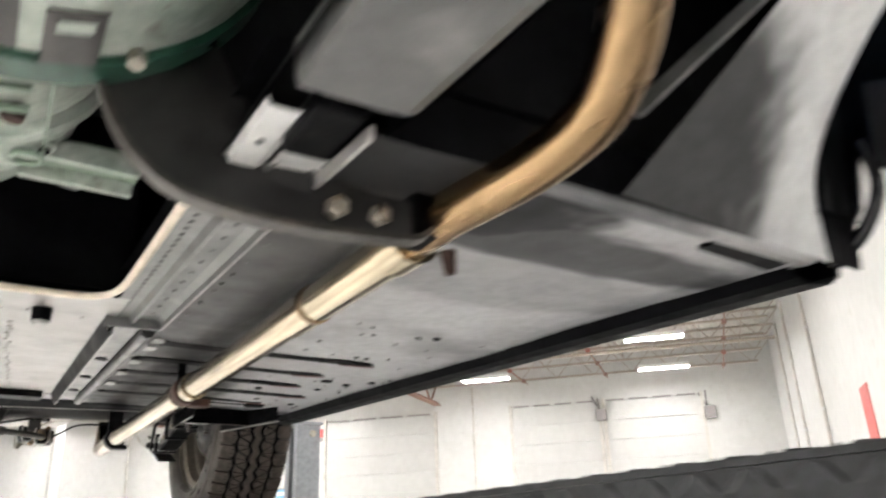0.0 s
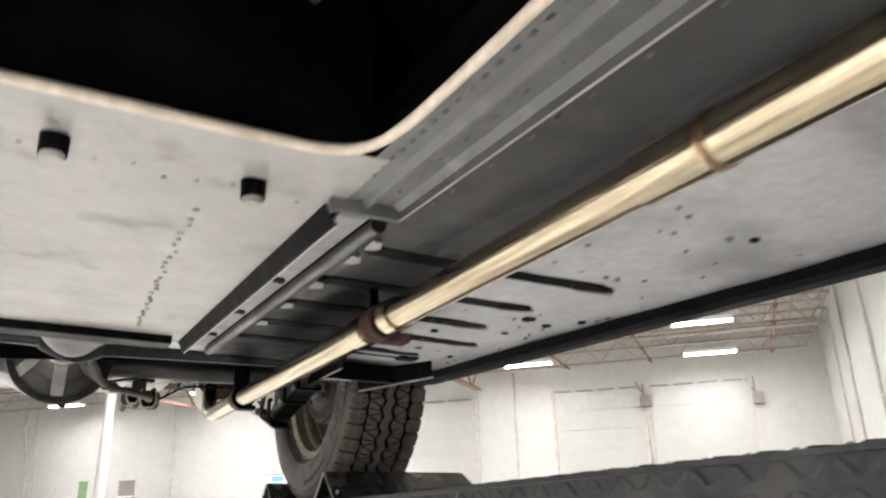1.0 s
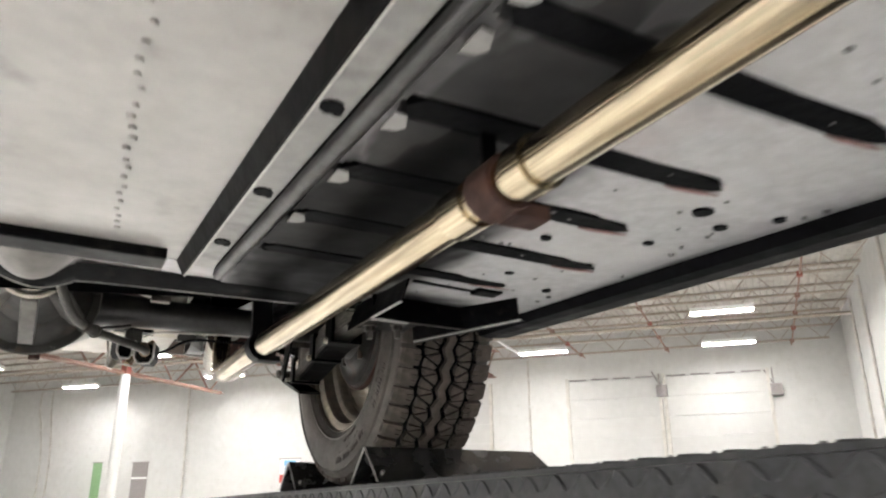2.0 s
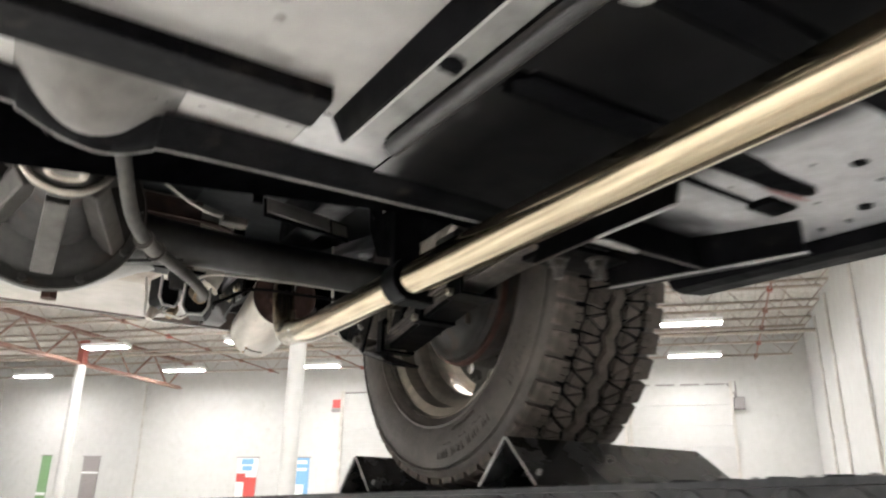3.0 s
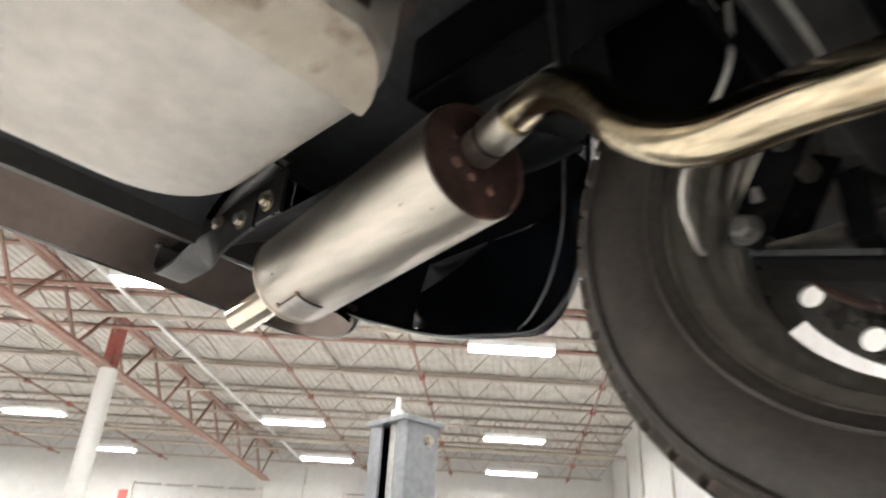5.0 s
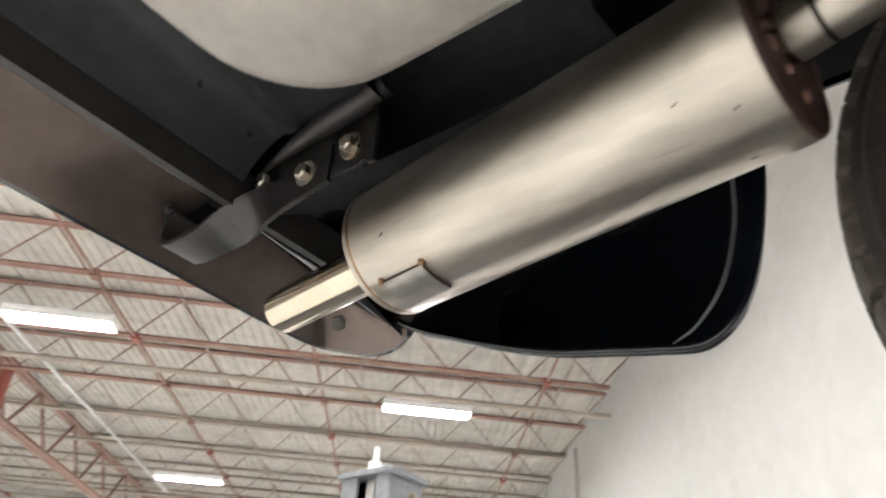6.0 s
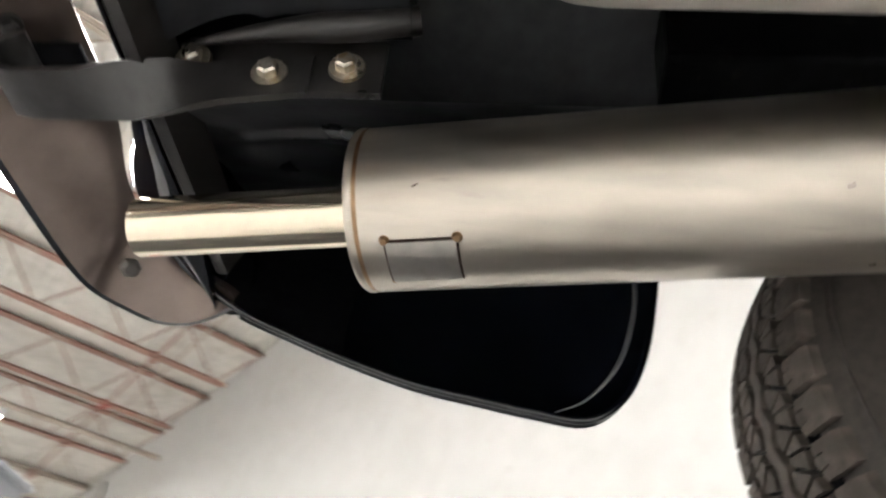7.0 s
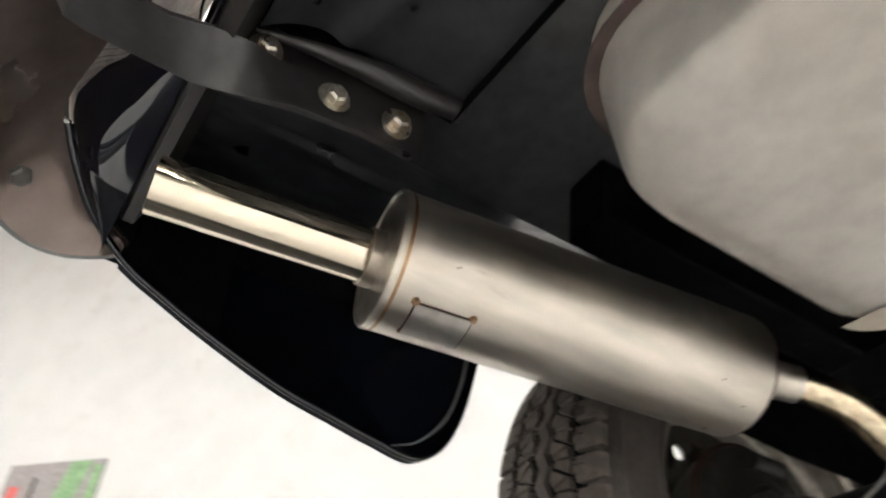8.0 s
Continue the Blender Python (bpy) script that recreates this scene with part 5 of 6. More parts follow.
rear = [pipe_at(1.14), pipe_at(1.5), pipe_at(1.9), Vector((0.266, 2.13, 1.7455)), SB0, SB1, SB2, SB3, SB4, SB5, SB6, Vector((0.352, 2.54, 1.905))]
part("tail_pipe", tube(smooth_line(rear, 12), PR, 24), STEEL_PIPE, ex, smooth=True)

# muffler
A = Vector((0.3877, 2.75, 1.9027)) - Vector((0, 0, 0))
U = Vector((0.16, 1, 0.02)).normalized()
m0, m1 = A + U * -0.215, A + U * 0.140
MR = 0.0588
rot = U.to_track_quat("Y", "Z").to_matrix()


def along(s, r, a):
    return m0 + U * s + rot @ Vector((r * math.cos(a), 0, r * math.sin(a)))


def turned(profile, n=48):
    bm = bmesh.new()
    rows = [[bm.verts.new(along(s, r, 2 * math.pi * k / n)) for s, r in profile] for k in range(n)]
    for k in range(n):
        a, b = rows[k], rows[(k + 1) % n]
        for j in range(len(profile) - 1):
            bm.faces.new((a[j], b[j], b[j + 1], a[j + 1]))
    return bm


L = (m1 - m0).length
muf = part("muffler", turned([(0.0, MR * 0.985), (0.003, MR), (L - 0.004, MR), (L, MR * 0.975), (L + 0.001, MR * 0.4)]), STEEL_BRUSHED, ex, "brushed stainless muffler shell", True)
part("front_cap", turned([(0.0, MR * 0.99), (-0.003, MR * 0.97), (-0.002, MR * 0.94), (0.001, MR * 0.92), (-0.002, 0.03), (-0.002, 0.01), (-0.002, 0.0)]), RUST, muf, "rusty recessed end cap", True)
part("rear_seam", turned([(L - 0.0045, MR * 1.001), (L - 0.003, MR * 1.010), (L - 0.0005, MR * 1.008), (L + 0.0015, MR * 0.985), (L + 0.002, MR * 0.95)]), STEEL_BRUSHED, muf, "rolled seam", True)
part("heat_line", turned([(L - 0.0075, MR * 1.0005), (L - 0.006, MR * 1.003), (L - 0.0045, MR * 1.0005)]), HEAT_STAIN, muf, "heat-tinted line", True)
for a, r in ((2.6, 0.006), (3.3, 0.006), (5.4, 0.006)):
    part("cap_rivet", rod(along(0.004, 0.03, a), along(-0.006, 0.03, a), r, r * 0.6, 12), RUST, muf, smooth=True)
part("rear_cap", turned([(L + 0.002, MR * 0.955), (L - 0.002, MR * 0.93), (L + 0.001, MR * 0.5), (L + 0.001, 0.0)]), STEEL_BRUSHED, muf, "stainless end cap", True)
# maker's plate, blank, held by spot welds
bm = bmesh.new()
n = 8
PL0, PL1, PA0, PA1 = 0.284, 0.330, 4.25, 4.815
rows = []
for sx in (PL0, PL1):
    for rr in (MR - 0.0005, MR + 0.0022):
        rows.append([bm.verts.new(along(sx, rr, PA0 + (PA1 - PA0) * k / n)) for k in range(n + 1)])
for a, b in ((0, 1), (1, 3), (3, 2), (2, 0)):
    for k in range(n):
        bm.faces.new((rows[a][k], rows[a][k + 1], rows[b][k + 1], rows[b][k]))
for k in (0, n):
    bm.faces.new((rows[0][k], rows[1][k], rows[3][k], rows[2][k]))
plate = part("maker_plate", bm, PLATE_STEEL, muf, "blank spot-welded steel plate", True)
for sx in (PL0 - 0.0008, PL1 + 0.0008):
    part("plate_edge", tube([along(sx, MR + 0.0006, PA0 + (PA1 - PA0) * k / 8) for k in range(9)], 0.0009, 6), RUST, plate)
part("plate_edge", tube([along(PL0, MR + 0.0006, PA0 - 0.012), along(PL1, MR + 0.0006, PA0 - 0.012)], 0.0008, 6), RUST, plate)
for sx, a in ((PL0 - 0.001, PA0 - 0.02), (PL1 + 0.001, PA0 - 0.02)):
    part("spot_weld", rod(along(sx, MR - 0.002, a), along(sx, MR + 0.003, a), 0.0048, 0.0022, 12), HEAT_STAIN, muf, smooth=True)
part("spot_weld", rod(along(PL1, MR - 0.002, PA1), along(PL1, MR + 0.002, PA1), 0.003, 0.0015, 12), HEAT_STAIN, muf, smooth=True)
for sx, a in ((0.306, 3.62), (0.02, 4.2), (0.05, 3.9), (0.03, 4.9)):
    part("scratch", bar(along(sx, MR + 0.0002, a), along(sx + 0.004, MR + 0.0001, a + 0.03), 0.0008, 0.0005, (0, 0, 1)), RUST, muf)
# inlet
part("inlet_neck", tube([Vector((0.331, 2.472, 1.9022)), Vector((0.337, 2.488, 1.9035)), Vector((0.3445, 2.512, 1.905)), Vector((0.350, 2.531, 1.905))], PR * 1.05, 24), STEEL_BRUSHED, muf, "polished inlet neck", True)
part("neck_ring", tube([Vector((0.3435, 2.509, 1.905)), Vector((0.3442, 2.512, 1.905))], PR * 1.08, 24), BLACK, muf, smooth=True)
for dx, dz, r in ((-0.022, -0.012, 0.009), (0.018, -0.026, 0.007), (-0.004, -0.020, 0.006)):
    c = m0 + rot @ Vector((dx, 0.004, dz))
    part("weld_lump", rod(c, c - U * 0.008, r, r * 0.5, 12), LUMP, muf, smooth=True)
tip = [Vector((0.420, 2.8886, 1.910)), Vector((0.441, 3.066, 1.908))]
d = (tip[1] - tip[0]).normalized()
part("tip_socket", tube([tip[0] - d * 0.004, tip[0] + d * 0.010], 0.0248, 28), STEEL_BRUSHED, muf, smooth=True)
bm = bmesh.new()
sweep([tip[0] - d * 0.004, tip[1]], ring_section(0.0230, 32), bm, True, False)
sweep([tip[1], tip[0] + d * 0.05], ring_section(0.0214, 32), bm, True, False)
part("tail_tip", bm, STEEL_POLISHED, ex, "polished stainless tail tip", True)
part("tip_rim", tube([tip[1] - d * 0.001, tip[1] + d * 0.0012], 0.0229, 32, caps=False), STEEL_POLISHED, ex, smooth=True)

# hangers
p = pipe_at(1.195)
part("hanger_saddle", tube([p + Vector((0, -0.016, 0)), p + Vector((0, 0.017, 0))], PR * 1.24, 20), RUST, ex, "rusty pipe hanger", True)
part("hanger_bracket", box((p.x + 0.004, p.y - 0.012, p.z - 0.024), (p.x + 0.036, p.y + 0.014, p.z - 0.012)), RUST, ex, bevel=0.003)
part("hanger_strap", bar(p + Vector((-0.008, 0.0, 0.0)), F(p.x - 0.01, p.y, 0.005), 0.012, 0.004, (0, 1, 0)), BLACK, ex)
p = pipe_at(1.865)
part("rear_clamp", tube([p + Vector((0, -0.014, 0)), p + Vector((0, 0.014, 0))], PR * 1.28, 20), BLACK, ex, "black pipe clamp", True)
part("clamp_foot", box((p.x - 0.008, p.y - 0.013, p.z - 0.023), (p.x + 0.026, p.y + 0.012, p.z - 0.014)), BLACK, ex, bevel=0.002)
part("clamp_strap", bar(p + Vector((-0.002, 0, 0.015)), p + Vector((-0.004, 0, 0.10)), 0.03, 0.010, (0, 1, 0)), BLACK, ex)

# front strap that carries the pipe
strap = thing("support_strap", "black curved steel support strap with two bolts", "bracket", "", "", (0.15, 0.44, 1.72))
edge = [(0.030, 1.772), (0.040, 1.748), (0.057, 1.724), (0.086, 1.705), (0.137, 1.695), (0.190, 1.693), (0.236, 1.695), (0.250, 1.703), (0.251, 1.718), (0.234, 1.727), (0.205, 1.730), (0.171, 1.735), (0.148, 1.748), (0.128, 1.768), (0.108, 1.80), (0.09, 1.85), (0.05, 1.86), (0.03, 1.83), (0.026, 1.80)]
bm = bmesh.new()
slab(edge, 0.434, 0.443, bm, lambda u, v, w: (u, w + (0.18 - u) * 0.12, v))
part("strap_plate", bm, SATIN_BLACK, strap, bevel=0.0012)
lower = smooth_line([Vector((u, 0.433 + (0.18 - u) * 0.12, v)) for u, v in edge[:8]], 5)
part("strap_edge", sweep(lower, [(-0.006, -0.002), (0.010, -0.002), (0.010, 0.002), (-0.006, 0.002)]), SPRING, strap)
for x in (0.182, 0.214):
    hex_bolt((x, 0.433, 1.7125), (0.0, -1, -0.1), 0.0085, 0.010, ZINC, strap, 0.0)
part("pipe_block", box((0.238, 0.42, 1.70), (0.262, 0.455, 1.74)), BLACK, strap, bevel=0.003)
part("hanging_stud", rod((0.283, 0.452, 1.704), (0.285, 0.452, 1.686), 0.0065, 0.004, 10), RUST, strap)

# ---- rear wheel ----
wheel = thing("rear_wheel", "black road tyre on a silver steel wheel with round holes", "wheel", "", "", WC)
R = 0.3185
prof = [(-0.082, 0.205), (-0.092, 0.214), (-0.101, 0.236), (-0.1035, 0.258), (-0.0995, 0.280), (-0.0955, 0.2905), (-0.0895, 0.2985), (-0.082, 0.3025), (-0.062, 0.3045), (0.0, 0.3060), (0.062, 0.3045), (0.082, 0.3025), (0.0895, 0.2985), (0.0955, 0.2905), (0.0995, 0.280), (0.1035, 0.258), (0.101, 0.236), (0.092, 0.214), (0.082, 0.205)]
tyre = part("tyre", lathe(prof, WC, "x", 120), RUBBER, wheel, "black tyre with worn sidewall", True)
bm = bmesh.new()
lathe([(-0.0945, 0.2185), (-0.0975, 0.222), (-0.0965, 0.2265)], WC, "x", 96, bm)
lathe([(-0.100, 0.285), (-0.1015, 0.2875), (-0.0965, 0.290)], WC, "x", 96, bm)
part("sidewall_ring", bm, RUBBER, tyre, smooth=True)
# raised lettering as plain bars: a word of outlined strokes and one line of small print
def stroke(w, h, t=0.0016):
    """One raised bar, w along the rim and h across."""
    bm = bmesh.new()
    bmesh.ops.create_cube(bm, size=1.0, matrix=Matrix.Diagonal((t, w, h, 1)))
    me = bpy.data.meshes.new("raised_bar")
    bm.to_mesh(me)
    bm.free()
    me.materials.append(RUBBER)
    return me


TALL, FLAT, SMALL = stroke(0.0028, 0.0175), stroke(0.0095, 0.0026), stroke(0.0020, 0.0055)


def side_x(r):
    """The sidewall's place along the axle at a radius."""
    return -0.0925 - 0.0105 * math.sin(math.pi * min(1.0, max(0.0, (r - 0.216) / 0.078)) ** 0.9)


def raise_bar(me, a, r, tilt=0.0):
    o = new("raised_bar", me)
    o.parent = tyre
    o.matrix_basis = Matrix.Translation(WC + Vector((side_x(r) - 0.0004, r * math.cos(a), r * math.sin(a)))) @ Matrix.Rotation(a - radians(90) + tilt, 4, "X")


for a0, n in ((206, 6), (238, 10)):
    for k in range(n):
        a = radians(a0 + 3.15 * k)
        raise_bar(TALL, a - 0.019, 0.264)
        if k % 3 != 1:
            raise_bar(TALL, a + 0.012, 0.264, 0.12 if k % 2 else 0.0)
        if k % 4 != 2:
            raise_bar(FLAT, a, 0.2735)
        if k % 3:
            raise_bar(FLAT, a, 0.2545)
for k in range(16):
    raise_bar(SMALL, radians(243 + 0.95 * k), 0.2375)


def crown(x):
    """Radius of the tread's surface across the tyre."""
    return R - (1.0 if x < 0 else 0.5) * x * x - 2.2 * max(0.0, abs(x) - 0.080) ** 1.4


NB = 54
st = 360 / NB


def block(corners, depth=0.010, shrink=0.0007):
    """A tread block from its corners (x, t in pitches), its top on the crown and its sides a little sloped."""
    bm = bmesh.new()
    cx, ct = sum(c[0] for c in corners) / len(corners), sum(c[1] for c in corners) / len(corners)
    arc = radians(st) * R
    lo, hi = [], []
    for x, t in corners:
        dx, da = cx - x, (ct - t) * arc
        d = math.hypot(dx, da)
        for ring, dip, k in ((lo, depth, shrink * 0.3), (hi, 0.0, shrink)):
            xx, tt = x + dx / d * k, t + da / d * k / arc
            r, ang = crown(xx) - dip, radians(tt * st)
            ring.append(bm.verts.new((xx, r * math.sin(ang), r * math.cos(ang))))
    bm.faces.new(hi)
    n = len(corners)
    for k in range(n):
        bm.faces.new((lo[k], lo[(k + 1) % n], hi[(k + 1) % n], hi[k]))
    bmesh.ops.recalc_face_normals(bm, faces=bm.faces[:])
    me = bpy.data.meshes.new("tread_block")
    bm.to_mesh(me)
    bm.free()
    me.materials.append(TREAD)
    return me


def mirrored(corners, shift):
    return [(-x, t + shift) for x, t in reversed(corners)]


# a shoulder lug with two sipes, and a row of three-cornered blocks that fan out from one point
LUG = [(-0.0900, 0.14), (-0.0840, 0.11), (-0.0560, 0.07), (-0.0540, 0.31), (-0.0660, 0.33), (-0.0660, 0.365), (-0.0535, 0.355), (-0.0520, 0.50), (-0.0535, 0.645), (-0.0660, 0.635), (-0.0660, 0.67), (-0.0540, 0.69),
       (-0.0560, 0.90), (-0.0840, 0.93), (-0.0900, 0.90)]
FAN = [[(-0.0470, 0.08), (-0.0240, -0.02), (-0.0205, 0.12), (-0.0440, 0.50)], [(-0.0425, 0.58), (-0.0185, 0.22), (-0.0150, 0.50), (-0.0180, 0.78)], [(-0.0440, 0.66), (-0.0195, 0.87), (-0.0235, 0.92), (-0.0465, 0.98)]]
near = [block(LUG, 0.013), *(block(c) for c in FAN)]
far = [*(block(mirrored(c, 0.5)) for c in FAN), block(mirrored(LUG, 0.5), 0.013)]
for me in near:
    for k in range(NB):
        o = new("tread_block", me)
        o.parent = tyre
        o.matrix_basis = Matrix.Translation(WC) @ Matrix.Rotation(radians(-k * st), 4, "X")
bm = bmesh.new()
for k in range(NB):
    for me in far:
        n0 = len(bm.verts)
        bm.from_mesh(me)
        bm.verts.ensure_lookup_table()
        bmesh.ops.transform(bm, matrix=Matrix.Translation(WC) @ Matrix.Rotation(radians(-k * st), 4, "X"), verts=bm.verts[n0:])
tagged(part("outer_tread", bm, TREAD, tyre), kind="stuff")
# the middle rib runs round unbroken in a zigzag
bm, rows = bmesh.new(), []
for k in range(4 * NB):
    shift = (-0.0042, 0.0, 0.0042, 0.0)[k % 4]
    ang = radians(-k * st / 4)
    rows.append([bm.verts.new(WC + Vector((x + shift, (R - dip) * math.sin(ang), (R - dip) * math.cos(ang)))) for x, dip in ((-0.0086, 0.010), (-0.0076, 0.0004), (0.0, 0.0), (0.0076, 0.0004), (0.0086, 0.010))])
for k in range(len(rows)):
    a, b = rows[k], rows[(k + 1) % len(rows)]
    for j in range(4):
        bm.faces.new((a[j], b[j], b[j + 1], a[j + 1]))
part("middle_rib", bm, TREAD, tyre, "unbroken zigzag middle rib")
# Black ring on the groove floor stands in for the shade between blocks.
part("tread_groove", lathe([(x, crown(x) - 0.0082) for x in (-0.0620, -0.05, -0.03, 0.0, 0.03, 0.05, 0.0620)], WC, "x", 120), BLACK_MATT, tyre, "black ring for the shade in the tread grooves", True)
# rim: inner barrel and disc
prof = [(-0.083, 0.205), (-0.088, 0.2085), (-0.0855, 0.211), (-0.0785, 0.2085), (-0.0765, 0.199), (-0.073, 0.1915), (-0.066, 0.1895), (-0.054, 0.189), (-0.050, 0.187), (-0.047, 0.178), (-0.043, 0.1745), (-0.026, 0.173), (-0.022, 0.168), (-0.016, 0.167), (0.012, 0.169), (0.022, 0.178), (0.03, 0.188), (0.07, 0.190), (0.078, 0.205)]
part("rim", lathe(prof, WC, "x", 96), RIM, wheel, "silver painted steel rim with dirt", True)
bm = bmesh.new()
loops = []


def circle(cy, cz, r, n):
    vs = [bm.verts.new((0, cy + r * math.cos(2 * math.pi * k / n), cz + r * math.sin(2 * math.pi * k / n))) for k in range(n)]
    for k in range(n):
        loops.append(bm.edges.new((vs[k], vs[(k + 1) % n])))


circle(0, 0, 0.1505, 72)
circle(0, 0, 0.03, 24)
for k in range(12):
    a = radians(30 * k - 54.5)
    circle(0.132 * math.cos(a), 0.132 * math.sin(a), 0.0115, 14)
bmesh.ops.triangle_fill(bm, use_beauty=True, edges=loops)
ext = bmesh.ops.extrude_face_region(bm, geom=bm.faces[:])
for v in ext["geom"]:
    if isinstance(v, bmesh.types.BMVert):
        v.co.x += 0.005
for v in bm.verts:
    r = math.hypot(v.co.y, v.co.z)
    v.co.x += 0.0 if r > 0.11 else 0.02 * min(1.0, (0.11 - r) / 0.04)
    v.co += WC + Vector((0.013, 0, 0))
part("wheel_disc", bm, DISC, wheel, "silver pressed wheel disc with round holes")
for k in range(4):
    bm = bmesh.new()
    a0 = radians(90 * k - 31)
    for j in range(9):
        a, b = a0 + radians(6.0 * j), a0 + radians(6.0 * (j + 1))
        v = [bm.verts.new(WC + Vector((x, r * math.cos(t), r * math.sin(t)))) for x, r, t in ((0.013, 0.1500, a), (0.013, 0.1500, b), (0.010, 0.170, b), (0.010, 0.170, a))]
        bm.faces.new(v)
    part("disc_spoke", bm, DISC, wheel)

# brake drum
drum = thing("brake_drum", "dark brake drum and backing plate with a rusty rim", "brake", "", "", WC - Vector((0.08, 0, 0)))
part("backing_plate", lathe([(-0.088, 0.03), (-0.088, 0.052), (-0.076, 0.060), (-0.074, 0.072), (-0.066, 0.080), (-0.062, 0.100), (-0.064, 0.104), (-0.063, 0.113), (-0.056, 0.1165), (-0.054, 0.10)], WC, "x", 64), DRUM, drum, smooth=True)
part("drum_shell", lathe([(-0.0535, 0.10), (-0.0535, 0.118), (-0.046, 0.1185), (-0.043, 0.1135), (-0.02, 0.1135), (-0.01, 0.108), (0.012, 0.10), (0.012, 0.02)], WC, "x", 64), DRUM, drum, "dark brake drum", True)
part("drum_edge", lathe([(-0.0545, 0.1172), (-0.0545, 0.1215), (-0.046, 0.1225), (-0.044, 0.1186)], WC, "x", 64), DRUM_RUST, drum, "rusty drum edge", True)
part("wheel_cylinder", rod(WC + Vector((-0.078, -0.03, 0.086)), WC + Vector((-0.078, 0.03, 0.086)), 0.012, None, 16), DRUM, drum, smooth=True)
for k in range(5):
    a = radians(72 * k + 200)
    hex_bolt(WC + Vector((-0.088, 0.044 * math.cos(a), 0.052 * math.sin(a))), (-1, 0, 0), 0.007, 0.009, DRUM, drum)

# ---- rear axle ----
axle = thing("rear_axle", "black rear axle with a finned differential housing", "axle", "", "", (-0.06, 2.237, 1.86))
part("axle_tube", lathe([(0.08, 0.040), (0.12, 0.031), (0.20, 0.0275), (0.565, 0.026)], (-0.06, 2.237, 1.860), "x", 32), SATIN_BLACK, axle, smooth=True)
part("axle_tube", lathe([(-0.08, 0.040), (-0.12, 0.031), (-0.20, 0.0275), (-0.60, 0.026)], (-0.06, 2.237, 1.860), "x", 32), SATIN_BLACK, axle, smooth=True)
bm = bmesh.new()
lathe([(-0.085, 0.0), (-0.085, 0.040), (-0.075, 0.070), (-0.052, 0.088), (-0.045, 0.092), (-0.036, 0.102), (-0.012, 0.102), (-0.008, 0.088), (0.03, 0.080), (0.062, 0.055), (0.07, 0.0)], (-0.06, 2.237, 1.865), "y", 48, bm)
part("diff_housing", bm, DRUM, axle, "dirty dark differential housing", True)
part("rear_cover", lathe([(-0.15, 0.026), (-0.10, 0.052), (-0.06, 0.074), (0.0, 0.083), (0.05, 0.074), (0.09, 0.053), (0.12, 0.037), (0.145, 0.028)], (-0.06, 2.298, 1.865), "x", 48), PAN_PALE, axle, "pale bell-shaped rear cover of the axle", True)
part("housing_rim", lathe([(-0.046, 0.093), (-0.046, 0.106), (-0.036, 0.106), (-0.036, 0.093)], (-0.06, 2.237, 1.865), "y", 48), DRUM, axle, "dark housing rim", True)
part("rim_edge", tube([(-0.06 + 0.1062 * math.cos(t), 2.1905, 1.865 + 0.1062 * math.sin(t)) for t in [2 * math.pi * k / 64 for k in range(65)]], 0.0014, 6, up=(0, 1, 0)), DIRTY_CAST, axle, smooth=True)
for k in range(10):
    a = radians(36 * k + 10)
    hex_bolt((-0.06 + 0.098 * math.sin(a), 2.19, 1.865 + 0.098 * math.cos(a)), (0, -1, 0), 0.006, 0.007, DRUM, axle)
part("pinion_nose", lathe([(-0.22, 0.0), (-0.22, 0.032), (-0.212, 0.045), (-0.200, 0.045), (-0.195, 0.034), (-0.15, 0.038), (-0.08, 0.06)], (-0.06, 2.237, 1.862), "y", 32), DRUM, axle, smooth=True)
for k in range(6):
    a = radians(60 * k)
    w = 0.024 if k in (2, 3, 4) else 0.010
    part("housing_fin", bar((-0.06 + 0.026 * math.sin(a), 2.055, 1.862 + 0.026 * math.cos(a)), (-0.06 + 0.070 * math.sin(a), 2.180, 1.862 + 0.070 * math.cos(a)), w, 0.045, (math.sin(a), 0, math.cos(a))), DIRTY_CAST, axle, bevel=0.003)
part("drain_plug", rod((-0.045, 2.235, 1.772), (-0.045, 2.235, 1.758), 0.010, None, 6), RUST, axle)
shaft = thing("drive_shaft", "dark drive shaft joint with a bright ring before the axle", "drive shaft", "", "", (-0.06, 1.9, 1.85))
part("shaft_tube", rod((-0.075, 0.95, 1.90), (-0.06, 1.93, 1.855), 0.026, None, 24), DRUM, shaft, smooth=True)
part("joint_yoke", lathe([(1.93, 0.03), (1.95, 0.036), (1.985, 0.036), (2.0, 0.044), (2.015, 0.044)], (-0.06, 0, 1.856), "y", 32), DRUM, shaft, smooth=True)
part("joint_cap", rod((-0.06, 1.967, 1.828), (-0.06, 1.967, 1.818), 0.012, None, 20), DIRTY_CAST, shaft, "bearing cap", True)
part("cap_ring", tube([(-0.06 + 0.0165 * math.cos(t), 1.967 + 0.0165 * math.sin(t), 1.819) for t in [2 * math.pi * k / 24 for k in range(25)]], 0.004, 8), RIM, shaft, "bright ring round the cap", True)
part("joint_ring", tube([(-0.06 + 0.046 * math.cos(t), 1.998, 1.856 + 0.046 * math.sin(t)) for t in [2 * math.pi * k / 32 for k in range(33)]], 0.004, 8, up=(0, 1, 0)), RIM, shaft, smooth=True)

# leaf spring
spring = thing("leaf_spring", "dark multi-leaf rear spring with clamps and shackle", "spring", "", "", (0.448, 2.1, 1.80))
FOOT = [(1.80, 1.812), (1.90, 1.812), (1.98, 1.808), (2.05, 1.802), (2.10, 1.796), (2.154, 1.784), (2.20, 1.774), (2.24, 1.767), (2.28, 1.764), (2.325, 1.766)]


